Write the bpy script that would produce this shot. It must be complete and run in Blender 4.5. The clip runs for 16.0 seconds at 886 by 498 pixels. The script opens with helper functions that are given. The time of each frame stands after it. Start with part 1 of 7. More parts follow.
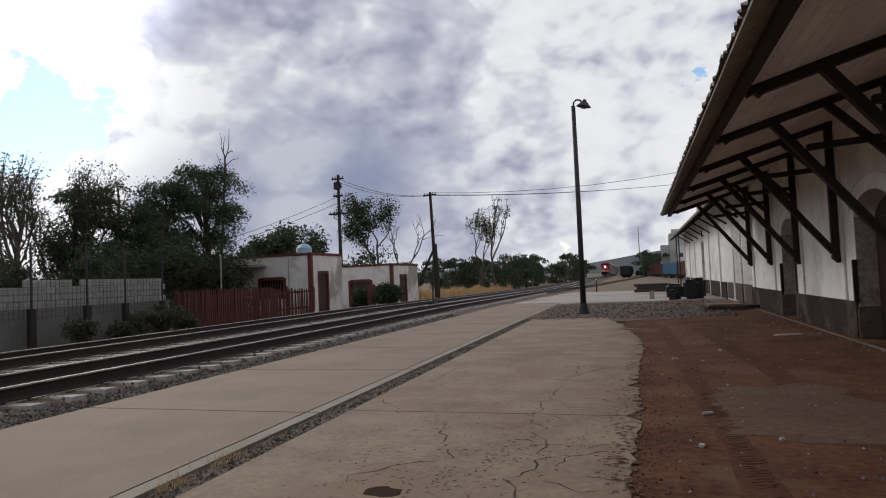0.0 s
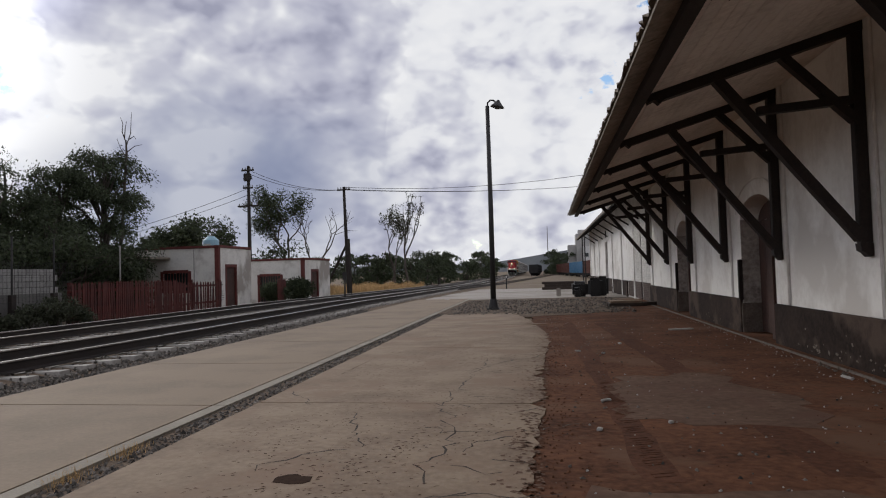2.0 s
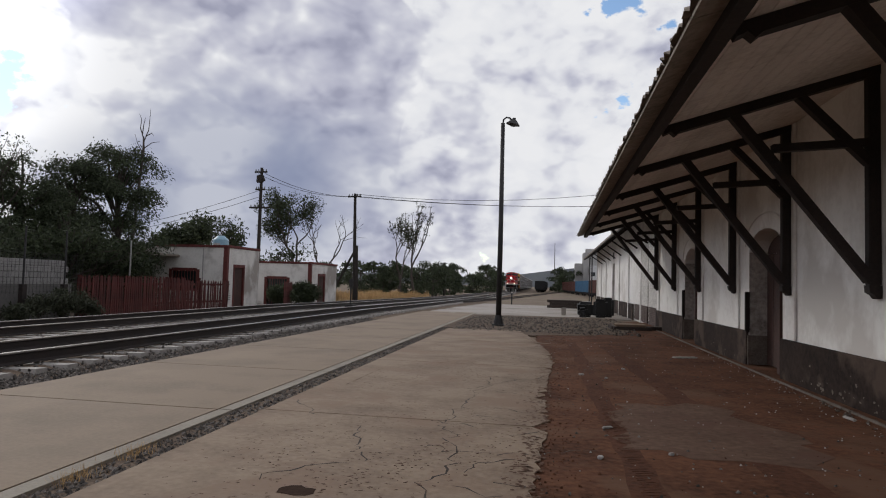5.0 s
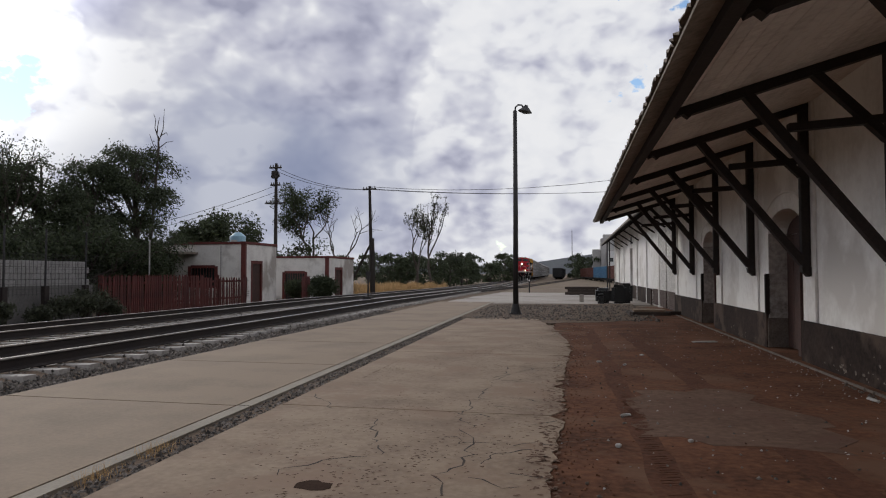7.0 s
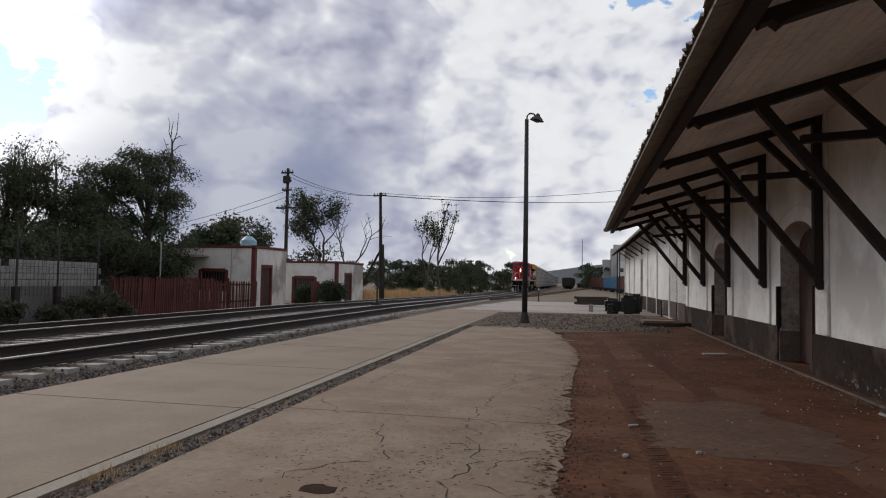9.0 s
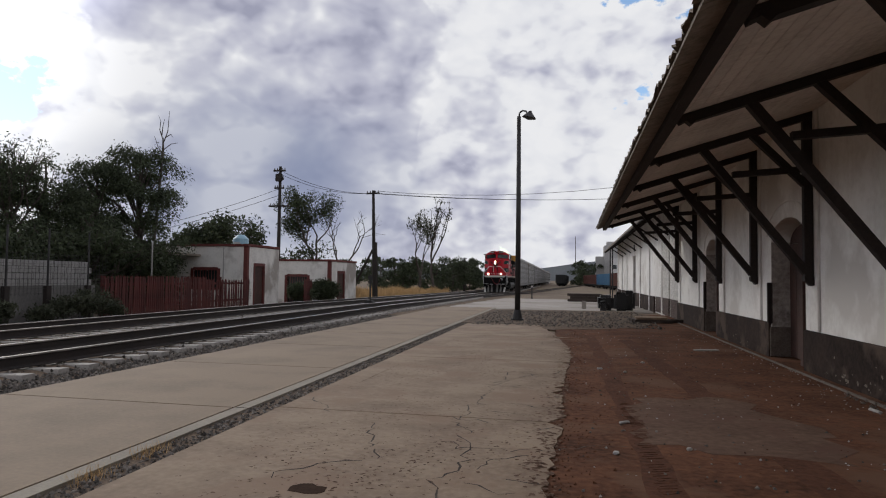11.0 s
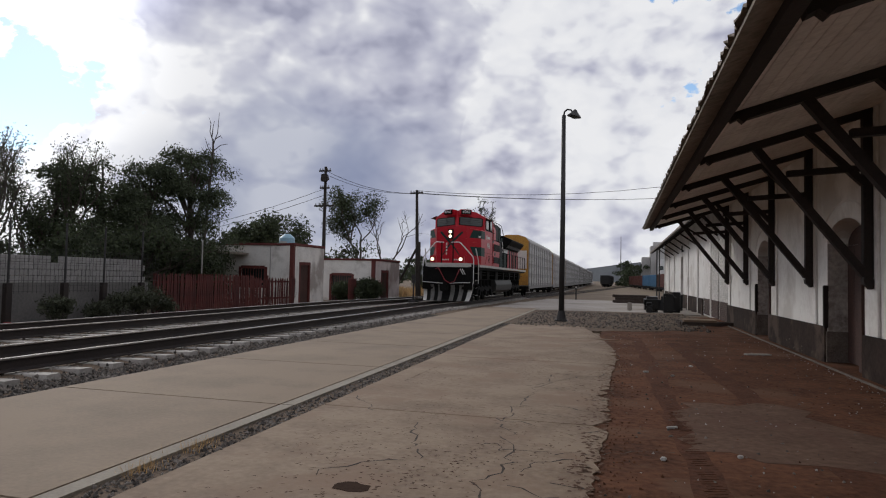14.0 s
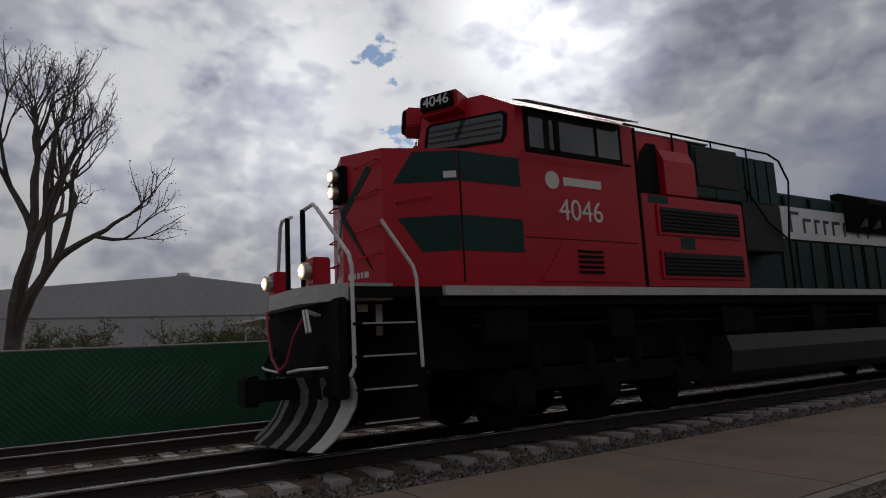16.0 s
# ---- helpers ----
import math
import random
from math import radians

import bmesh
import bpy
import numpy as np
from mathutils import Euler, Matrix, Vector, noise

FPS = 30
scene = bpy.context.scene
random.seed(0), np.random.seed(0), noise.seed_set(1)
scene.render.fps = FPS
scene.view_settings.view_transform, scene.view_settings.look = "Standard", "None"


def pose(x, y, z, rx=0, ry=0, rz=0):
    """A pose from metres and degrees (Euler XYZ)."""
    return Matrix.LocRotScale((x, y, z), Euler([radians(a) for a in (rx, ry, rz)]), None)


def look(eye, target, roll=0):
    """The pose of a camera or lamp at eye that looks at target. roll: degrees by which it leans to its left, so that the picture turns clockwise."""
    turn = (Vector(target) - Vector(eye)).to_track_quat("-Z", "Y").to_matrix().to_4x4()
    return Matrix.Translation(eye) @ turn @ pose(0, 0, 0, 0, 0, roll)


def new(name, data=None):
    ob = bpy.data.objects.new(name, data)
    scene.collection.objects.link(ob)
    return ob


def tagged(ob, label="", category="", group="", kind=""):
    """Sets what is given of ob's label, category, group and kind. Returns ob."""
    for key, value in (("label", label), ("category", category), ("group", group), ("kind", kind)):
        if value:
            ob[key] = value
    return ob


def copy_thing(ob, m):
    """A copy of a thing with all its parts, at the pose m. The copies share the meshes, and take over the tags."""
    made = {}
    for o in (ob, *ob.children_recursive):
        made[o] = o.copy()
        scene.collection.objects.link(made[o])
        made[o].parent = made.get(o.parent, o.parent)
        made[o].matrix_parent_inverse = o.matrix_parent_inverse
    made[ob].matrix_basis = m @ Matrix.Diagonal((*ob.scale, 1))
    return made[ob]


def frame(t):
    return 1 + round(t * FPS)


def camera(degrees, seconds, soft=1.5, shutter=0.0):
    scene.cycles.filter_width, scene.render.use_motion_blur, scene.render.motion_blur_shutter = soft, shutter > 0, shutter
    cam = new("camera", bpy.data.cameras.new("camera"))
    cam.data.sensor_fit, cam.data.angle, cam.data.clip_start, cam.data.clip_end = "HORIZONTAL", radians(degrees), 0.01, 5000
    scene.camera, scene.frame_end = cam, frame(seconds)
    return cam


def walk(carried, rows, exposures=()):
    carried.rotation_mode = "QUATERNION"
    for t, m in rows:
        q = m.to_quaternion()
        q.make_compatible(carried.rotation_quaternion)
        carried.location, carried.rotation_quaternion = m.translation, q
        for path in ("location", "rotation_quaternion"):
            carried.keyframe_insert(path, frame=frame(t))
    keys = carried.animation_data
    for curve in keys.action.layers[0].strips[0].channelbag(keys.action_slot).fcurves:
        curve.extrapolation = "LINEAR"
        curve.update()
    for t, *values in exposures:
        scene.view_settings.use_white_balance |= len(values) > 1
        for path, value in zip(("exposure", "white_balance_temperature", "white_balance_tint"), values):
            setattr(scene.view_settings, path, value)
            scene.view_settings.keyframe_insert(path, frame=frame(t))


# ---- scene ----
cam = camera(67.94, 16.0, soft=1.1)
PATH = [
    (0.0, pose(-0.001, 0.142, 1.459, 92.62, 2.42, 17.29)),
    (0.5, pose(-0.018, 0.138, 1.435, 92.47, 0.80, 15.45)),
    (1.0, pose(-0.018, 0.116, 1.427, 93.37, 0.70, 11.37)),
    (1.5, pose(-0.012, 0.088, 1.424, 92.64, 0.68, 8.73)),
    (2.0, pose(0.015, 0.043, 1.410, 92.06, 1.70, 9.69)),
    (2.5, pose(0.041, 0.007, 1.419, 93.20, 0.93, 9.77)),
    (3.0, pose(0.023, -0.003, 1.432, 93.05, 0.82, 9.35)),
    (3.5, pose(0.012, -0.013, 1.435, 93.95, 0.80, 10.27)),
    (4.0, pose(0.021, -0.017, 1.504, 91.99, -0.35, 11.80)),
    (4.2, pose(-0.036, -0.065, 1.499, 93.10, -1.72, 10.67)),
    (6.3, pose(0.013, -0.046, 1.496, 90.99, -0.82, 9.47)),
    (6.5, pose(0.011, -0.039, 1.515, 90.29, -0.85, 11.61)),
    (7.0, pose(0.025, -0.024, 1.512, 92.11, 0.02, 11.69)),
    (7.5, pose(0.039, -0.029, 1.514, 94.24, 0.85, 12.49)),
    (8.0, pose(0.035, -0.032, 1.505, 94.07, 0.58, 11.96)),
    (8.5, pose(0.035, -0.034, 1.503, 93.53, -0.68, 12.43)),
    (8.7, pose(0.031, -0.029, 1.497, 92.73, -0.99, 12.49)),
    (10.8, pose(0.050, -0.010, 1.497, 93.27, -0.52, 12.36)),
    (11.0, pose(0.057, 0.007, 1.500, 92.56, -0.72, 11.95)),
    (11.5, pose(0.061, 0.008, 1.505, 91.91, -1.41, 12.62)),
    (12.0, pose(0.041, -0.004, 1.499, 92.05, -0.05, 11.17)),
    (12.5, pose(0.027, -0.008, 1.476, 92.35, -0.43, 12.25)),
    (13.0, pose(0.029, -0.000, 1.496, 92.76, -1.95, 12.11)),
    (13.5, pose(0.039, 0.006, 1.494, 92.38, -2.05, 12.99)),
    (14.0, pose(0.045, 0.018, 1.508, 92.47, -1.15, 15.68)),
    (14.5, pose(0.025, 0.022, 1.512, 92.88, -0.43, 17.40)),
    (15.0, pose(0.025, 0.009, 1.516, 94.63, 0.33, 25.61)),
    (15.1, pose(-0.001, 0.005, 1.505, 95.32, 0.33, 27.29)),
    (15.2, pose(-0.027, 0.003, 1.495, 95.09, 0.50, 29.19)),
    (15.3, pose(-0.061, 0.006, 1.508, 95.90, 0.47, 30.98)),
    (15.4, pose(-0.150, -0.027, 1.536, 96.91, 0.66, 34.42)),
    (15.5, pose(-0.088, -0.073, 1.510, 97.79, 1.39, 37.12)),
    (15.6, pose(-0.069, -0.048, 1.504, 98.23, 1.46, 40.62)),
    (15.7, pose(-0.058, -0.025, 1.497, 98.60, 1.19, 44.19)),
    (15.8, pose(-0.049, -0.018, 1.517, 98.63, 2.08, 48.33)),
    (15.9, pose(-0.056, -0.026, 1.564, 98.64, 2.08, 52.38)),
    (16.0, pose(-0.055, -0.039, 1.554, 98.51, 2.86, 58.33)),
]
walk(cam, PATH, exposures=[(0.0, 0.0), (14.5, 0.0), (15.0, -0.15), (15.5, -0.5), (16.0, -0.95)])
# ---- light ----
SUN_AZ, SUN_EL = 46.0, 28.0          # degrees left of the track's direction, degrees up
sun_dir = Vector((-math.sin(radians(SUN_AZ)) * math.cos(radians(SUN_EL)), math.cos(radians(SUN_AZ)) * math.cos(radians(SUN_EL)), math.sin(radians(SUN_EL))))
sun = new("sun", bpy.data.lights.new("sun", "SUN"))
sun.data.energy, sun.data.angle, sun.data.color = 0.8, radians(12), (1.0, 0.95, 0.88)
sun.matrix_world = look(sun_dir * 200, (0, 0, 0))


def build_world():
    """A Nishita sky with a broken deck of cumulus over it."""
    world = bpy.data.worlds.new("sky")
    scene.world = world
    world.use_nodes = True
    n, l = world.node_tree.nodes, world.node_tree.links
    n.clear()

    def node(kind, **values):
        made = n.new(kind)
        for key, value in values.items():
            if key in made.inputs:
                made.inputs[key].default_value = value
        return made

    def calc(op, a, b=0.0, clamp=False):
        made = n.new("ShaderNodeMath")
        made.operation, made.use_clamp = op, clamp
        for i, v in enumerate((a, b)):
            if isinstance(v, (int, float)):
                made.inputs[i].default_value = v
            else:
                l.new(v, made.inputs[i])
        return made.outputs[0]

    sky = n.new("ShaderNodeTexSky")
    sky.sky_type, sky.sun_disc = "NISHITA", False
    sky.dust_density, sky.ozone_density = 0.15, 2.0
    sky.sun_elevation, sky.sun_rotation = radians(SUN_EL), radians(-SUN_AZ)
    sky_bg = node("ShaderNodeBackground", Strength=SKY)
    l.new(sky.outputs[0], sky_bg.inputs[0])
    co = n.new("ShaderNodeTexCoord")
    # clouds flatten towards the horizon
    stretch = node("ShaderNodeMapping")
    stretch.inputs["Scale"].default_value = (1, 1, 1.5)
    l.new(co.outputs["Generated"], stretch.inputs[0])

    def noise_at(scale, detail, rough, shift=(0, 0, 0), warp=0.0):
        m = node("ShaderNodeMapping")
        m.inputs["Location"].default_value = shift
        l.new(stretch.outputs[0], m.inputs[0])
        t = node("ShaderNodeTexNoise", Scale=scale, Detail=detail, Roughness=rough, Distortion=warp)
        l.new(m.outputs[0], t.inputs["Vector"])
        return t.outputs[0]

    def lobe(az, el, inner, outer):
        """1 towards a direction, falling to 0 at outer degrees from it."""
        d = n.new("ShaderNodeVectorMath")
        d.operation = "DOT_PRODUCT"
        l.new(co.outputs["Generated"], d.inputs[0])
        a, e = radians(az), radians(el)
        d.inputs[1].default_value = (-math.sin(a) * math.cos(e), math.cos(a) * math.cos(e), math.sin(e))
        r = n.new("ShaderNodeMapRange")
        r.interpolation_type = "SMOOTHERSTEP"
        r.inputs[1].default_value, r.inputs[2].default_value = math.cos(radians(outer)), math.cos(radians(inner))
        l.new(d.outputs["Value"], r.inputs[0])
        return r.outputs[0]

    def sum_lobes(rows):
        total = None
        for az, el, inner, outer, k in rows:
            one = calc("MULTIPLY", lobe(az, el, inner, outer), k)
            total = one if total is None else calc("ADD", total, one)
        return total

    def puffs(scale, shift):
        m = node("ShaderNodeMapping")
        m.inputs["Location"].default_value = shift
        l.new(warped, m.inputs[0])
        v = node("ShaderNodeTexVoronoi", Scale=scale, Detail=3.0, Roughness=0.55, Smoothness=0.35)
        v.feature = "SMOOTH_F1"
        v.inputs["Scale"].default_value, v.inputs["Detail"].default_value = scale, 3.0
        v.inputs["Smoothness"].default_value = 0.35
        l.new(m.outputs[0], v.inputs["Vector"])
        return v.outputs["Distance"]

    # cumulus heads: rounded cells on a warped field, with finer noise on them
    drift = n.new("ShaderNodeTexNoise")
    drift.inputs["Scale"].default_value, drift.inputs["Detail"].default_value = 9.0, 3.0
    l.new(stretch.outputs[0], drift.inputs["Vector"])
    bend = n.new("ShaderNodeVectorMath")
    bend.operation = "MULTIPLY_ADD"
    l.new(drift.outputs["Color"], bend.inputs[0])
    bend.inputs[1].default_value = (0.05, 0.05, 0.05)
    l.new(stretch.outputs[0], bend.inputs[2])
    warped = bend.outputs[0]
    billow = noise_at(4.6, 9.0, 0.52, (3.1, 1.7, 0.4))
    soft = noise_at(3.0, 4.0, 0.48, (8.3, 2.2, 5.0))
    fine = noise_at(17.0, 7.0, 0.58, (1.3, 4.4, 2.0))
    spot = (0.7, 2.9, 1.1)
    toward = tuple(0.035 * c for c in sun_dir)
    lit_spot = (spot[0] + toward[0], spot[1] + toward[1], spot[2] + toward[2] * 1.5)
    heads, heads_lit = puffs(7.5, spot), puffs(7.5, lit_spot)
    relief = calc("SUBTRACT", heads_lit, heads)
    gaps, slate = sum_lobes(GAPS), sum_lobes(SLATE)

    def lift(v, middle, k):
        return calc("MULTIPLY", calc("SUBTRACT", v, middle), k)

    def smooth(v, lo, hi, a=0.0, b=1.0):
        r = n.new("ShaderNodeMapRange")
        r.interpolation_type = "SMOOTHSTEP"
        for i, x in enumerate((lo, hi, a, b)):
            r.inputs[i + 1].default_value = x
        l.new(v, r.inputs[0])
        return r.outputs[0]

    def shades(v, rows):
        made = node("ShaderNodeValToRGB")
        ramp = made.color_ramp
        ramp.elements[0].position, ramp.elements[0].color = rows[0][0], (*rows[0][1], 1)
        ramp.elements[1].position, ramp.elements[1].color = rows[-1][0], (*rows[-1][1], 1)
        for where, c in rows[1:-1]:
            ramp.elements.new(where).color = (*c, 1)
        l.new(v, made.inputs[0])
        return made.outputs[0]

    def blend(f, a, c):
        x = n.new("ShaderNodeMix")
        x.data_type = "RGBA"
        l.new(f, x.inputs[0])
        l.new(a, x.inputs[6])
        if isinstance(c, tuple):
            x.inputs[7].default_value = (*c, 1)
        else:
            l.new(c, x.inputs[7])
        return x.outputs[2]

    glow = calc("ADD", 1.0, sum_lobes(GLOW))
    # a high bright deck, closed but for a few ragged holes
    cover = calc("ADD", calc("ADD", 0.97, lift(billow, 0.5, 1.2)), calc("ADD", lift(fine, 0.5, 2.0), lift(heads, 0.42, -0.5)))
    cover = calc("SUBTRACT", cover, gaps)
    rim = smooth(cover, 0.0, 0.6, -0.2, 0.0)
    thin = calc("ADD", calc("ADD", 0.40, lift(soft, 0.5, 0.55)), calc("ADD", lift(billow, 0.5, 0.45), lift(fine, 0.5, 0.36)))
    thin = calc("ADD", thin, calc("SUBTRACT", rim, calc("MULTIPLY", relief, 1.0)))
    thin = calc("ADD", thin, calc("MULTIPLY", sum_lobes(BANKS), 0.3))
    deck = shades(thin, ((0.06, (0.88, 0.885, 0.91)), (0.34, (0.82, 0.83, 0.87)), (0.58, (0.65, 0.66, 0.74)), (0.80, (0.49, 0.50, 0.61)), (1.0, (0.37, 0.38, 0.49))))
    # heavy cumulus below it: grey-violet bellies, a bright cauliflower edge
    field = calc("ADD", sum_lobes(MASS), calc("ADD", lift(heads, 0.40, -0.45), calc("ADD", lift(billow, 0.5, 0.55), lift(fine, 0.5, 0.22))))
    mass = smooth(field, 0.40, 0.50)
    depth = calc("ADD", smooth(field, 0.40, 1.7, 0.06, 0.66), calc("ADD", lift(soft, 0.5, 0.9), calc("ADD", lift(heads, 0.42, 0.28), lift(billow, 0.5, 0.2))))
    depth = calc("SUBTRACT", calc("ADD", depth, lift(fine, 0.5, 0.2)), calc("MULTIPLY", relief, 1.0))
    belly = shades(depth, ((0.02, (0.90, 0.905, 0.93)), (0.22, (0.73, 0.74, 0.80)), (0.45, (0.60, 0.61, 0.70)), (0.75, (0.48, 0.49, 0.60)), (1.0, (0.36, 0.37, 0.48))))
    cloud = blend(mass, deck, belly)
    cloud = blend(calc("MULTIPLY", slate, 0.8, True), cloud, (0.26, 0.30, 0.44))
    closed = calc("MAXIMUM", smooth(cover, -0.02, 0.12), mass)
    # the banks round the hidden sun glow
    cloud_bg = node("ShaderNodeBackground")
    l.new(cloud, cloud_bg.inputs[0])
    l.new(calc("MULTIPLY", glow, CLOUD), cloud_bg.inputs[1])
    mix = n.new("ShaderNodeMixShader")
    l.new(closed, mix.inputs[0])
    l.new(sky_bg.outputs[0], mix.inputs[1])
    l.new(cloud_bg.outputs[0], mix.inputs[2])
    out = n.new("ShaderNodeOutputWorld")
    l.new(mix.outputs[0], out.inputs[0])


SKY, CLOUD = 0.14, 0.93
# azimuth (left of the track), elevation, inner and outer radius, weight
GAPS = [(45, 13, 0.5, 6, 0.45), (51, 13, 0.5, 8, 0.65), (59, 18, 0.5, 7, 0.55), (-1.5, 25, 0.5, 5, 0.55), (-8, 24, 0.5, 6, 0.55), (-3, 17, 0.5, 5, 0.55), (-12, 30, 1, 8, 0.7)]
# last three: cloud centred out of view, added to dim the light
MASS = [(27, 17, 8, 17, 1.0), (20, 21, 5, 11, 0.5), (34, 27, 5, 14, 0.7), (50, 31, 4, 11, 0.7), (20, 9, 3, 9, 0.5), (7, 8, 2, 7, 0.6), (-3, 9, 1, 6, 0.45), (76, 13, 4, 12, 1.0), (70, 27, 3, 10, 0.8), (88, 8, 3, 10, 0.6), (-60, 40, 20, 70, 0.85), (115, 40, 15, 38, 0.7), (180, 35, 30, 95, 0.95)]
BANKS = [(-2, 18, 3, 13, -0.25), (56, 20, 3, 15, -0.6), (47, 12, 2, 9, -0.5), (3, 5, 1, 8, 0.3)]
SLATE = [(29, 7, 1, 12, 0.7), (20, 8, 1, 9, 0.45), (38, 6, 1, 7, 0.35)]
GLOW = [(SUN_AZ, SUN_EL, 1, 12, 0.9), (58, 19, 4, 22, 0.65), (80, 22, 3, 16, 0.5)]
build_world()


# ---- materials ----
def material(name, base, dark=None, rough=0.8, metal=0.0, scale=2.0, fine=30.0, bump=0.15, spread=0.5, spec=0.4, third=None, third_scale=0.6, vary=0.0, emit=None, tone=(0.35, 0.65)):
    """Base colour broken by coarse stains and fine grain, with relief. vary: how far single pieces differ in brightness."""
    m = bpy.data.materials.new(name)
    m.use_nodes = True
    n, l = m.node_tree.nodes, m.node_tree.links
    b = n["Principled BSDF"]
    b.inputs["Roughness"].default_value, b.inputs["Metallic"].default_value = rough, metal
    b.inputs["Specular IOR Level"].default_value = spec
    dark = dark or tuple(c * 0.55 for c in base)
    co = n.new("ShaderNodeTexCoord")

    def noise_tex(s, detail, r=0.6):
        t = n.new("ShaderNodeTexNoise")
        t.inputs["Scale"].default_value, t.inputs["Detail"].default_value, t.inputs["Roughness"].default_value = s, detail, r
        l.new(co.outputs["Object"], t.inputs["Vector"])
        return t.outputs[0]

    def ramp(v, lo, hi):
        r = n.new("ShaderNodeMapRange")
        r.inputs[1].default_value, r.inputs[2].default_value = lo, hi
        l.new(v, r.inputs[0])
        return r.outputs[0]

    def mix(f, a, c):
        x = n.new("ShaderNodeMix")
        x.data_type = "RGBA"
        l.new(f, x.inputs[0])
        for sock, v in ((x.inputs[6], a), (x.inputs[7], c)):
            if isinstance(v, tuple):
                sock.default_value = (*v, 1)
            else:
                l.new(v, sock)
        return x.outputs[2]

    coarse, grain = noise_tex(scale, 6), noise_tex(fine, 4)
    both = n.new("ShaderNodeMath")
    both.operation = "MULTIPLY_ADD"
    l.new(grain, both.inputs[0])
    both.inputs[1].default_value = spread
    mul = n.new("ShaderNodeMath")
    mul.operation = "MULTIPLY"
    l.new(coarse, mul.inputs[0])
    mul.inputs[1].default_value = 1 - spread
    l.new(mul.outputs[0], both.inputs[2])
    colour = mix(ramp(both.outputs[0], *tone), dark, base)
    if third:
        colour = mix(ramp(noise_tex(third_scale, 5), 0.52, 0.62), colour, third)
    if vary:
        info, hsv = n.new("ShaderNodeObjectInfo"), n.new("ShaderNodeHueSaturation")
        r = n.new("ShaderNodeMapRange")
        r.inputs[3].default_value, r.inputs[4].default_value = 1 - vary, 1 + vary
        l.new(info.outputs["Random"], r.inputs[0])
        l.new(r.outputs[0], hsv.inputs["Value"])
        l.new(colour, hsv.inputs["Color"])
        colour = hsv.outputs[0]
    l.new(colour, b.inputs["Base Color"])
    if bump:
        bp = n.new("ShaderNodeBump")
        bp.inputs["Strength"].default_value, bp.inputs["Distance"].default_value = bump, 0.02
        l.new(both.outputs[0], bp.inputs["Height"])
        l.new(bp.outputs[0], b.inputs["Normal"])
    if emit:
        b.inputs["Emission Color"].default_value, b.inputs["Emission Strength"].default_value = (*emit[0], 1), emit[1]
    return m


def leaf_material(name, base, dark):
    m = material(name, base, dark, rough=0.7, scale=0.8, fine=6.0, bump=0)
    n, l = m.node_tree.nodes, m.node_tree.links
    b = n["Principled BSDF"]
    geo, hsv, r = n.new("ShaderNodeNewGeometry"), n.new("ShaderNodeHueSaturation"), n.new("ShaderNodeMapRange")
    r.inputs[3].default_value, r.inputs[4].default_value = 0.55, 1.4
    l.new(geo.outputs["Random Per Island"], r.inputs[0])
    l.new(r.outputs[0], hsv.inputs["Value"])
    src = b.inputs["Base Color"].links[0].from_socket
    l.new(src, hsv.inputs["Color"])
    l.new(hsv.outputs[0], b.inputs["Base Color"])
    tr, mx = n.new("ShaderNodeBsdfTranslucent"), n.new("ShaderNodeMixShader")
    l.new(hsv.outputs[0], tr.inputs[0])
    mx.inputs[0].default_value = 0.35
    l.new(b.outputs[0], mx.inputs[1])
    l.new(tr.outputs[0], mx.inputs[2])
    l.new(mx.outputs[0], n["Material Output"].inputs[0])
    return m


def glass_material(name):
    m = bpy.data.materials.new(name)
    m.use_nodes = True
    b = m.node_tree.nodes["Principled BSDF"]
    b.inputs["Base Color"].default_value = (0.02, 0.025, 0.025, 1)
    b.inputs["Roughness"].default_value, b.inputs["Specular IOR Level"].default_value = 0.08, 0.6
    return m


M_CONC = material("platform concrete", (0.250, 0.186, 0.126), (0.150, 0.109, 0.073), scale=0.7, fine=22, bump=0.12, spread=0.3, tone=(0.3, 0.6), third=(0.222, 0.164, 0.110), third_scale=0.35)
M_OLDCONC = material("worn concrete", (0.258, 0.190, 0.126), (0.150, 0.096, 0.060), scale=1.1, fine=14, bump=0.5, spread=0.35, tone=(0.34, 0.58), third=(0.205, 0.134, 0.085), third_scale=0.8)
M_EDGE = material("platform lip", (0.29, 0.255, 0.20), (0.19, 0.16, 0.125), scale=1.5, fine=30, bump=0.2)
M_DIRT = material("red dirt", (0.150, 0.067, 0.037), (0.058, 0.027, 0.016), scale=0.9, fine=13, bump=0.9, spread=0.45, tone=(0.38, 0.60), rough=0.95, third=(0.138, 0.076, 0.048), third_scale=0.55, spec=0.1)
M_SOIL = material("dry soil", (0.24, 0.19, 0.145), (0.13, 0.10, 0.075), scale=0.25, fine=5, bump=0.4, rough=0.95, third=(0.20, 0.165, 0.10), third_scale=0.12, spec=0.1)
M_GRAVEL = material("gravel bed", (0.20, 0.150, 0.110), (0.065, 0.047, 0.035), scale=3, fine=34, bump=0.8, spread=0.7, rough=0.95, spec=0.1)
M_STONE = material("ballast stone", (0.20, 0.176, 0.152), (0.042, 0.036, 0.031), scale=2.3, fine=20, bump=0.3, rough=0.9)
M_APRON = material("far concrete apron", (0.40, 0.36, 0.315), (0.25, 0.22, 0.19), scale=0.4, fine=9, bump=0.1, third=(0.22, 0.19, 0.16), third_scale=0.2)
M_TIE = material("concrete sleeper", (0.40, 0.375, 0.34), (0.24, 0.22, 0.20), scale=3, fine=25, bump=0.3, vary=0.18)
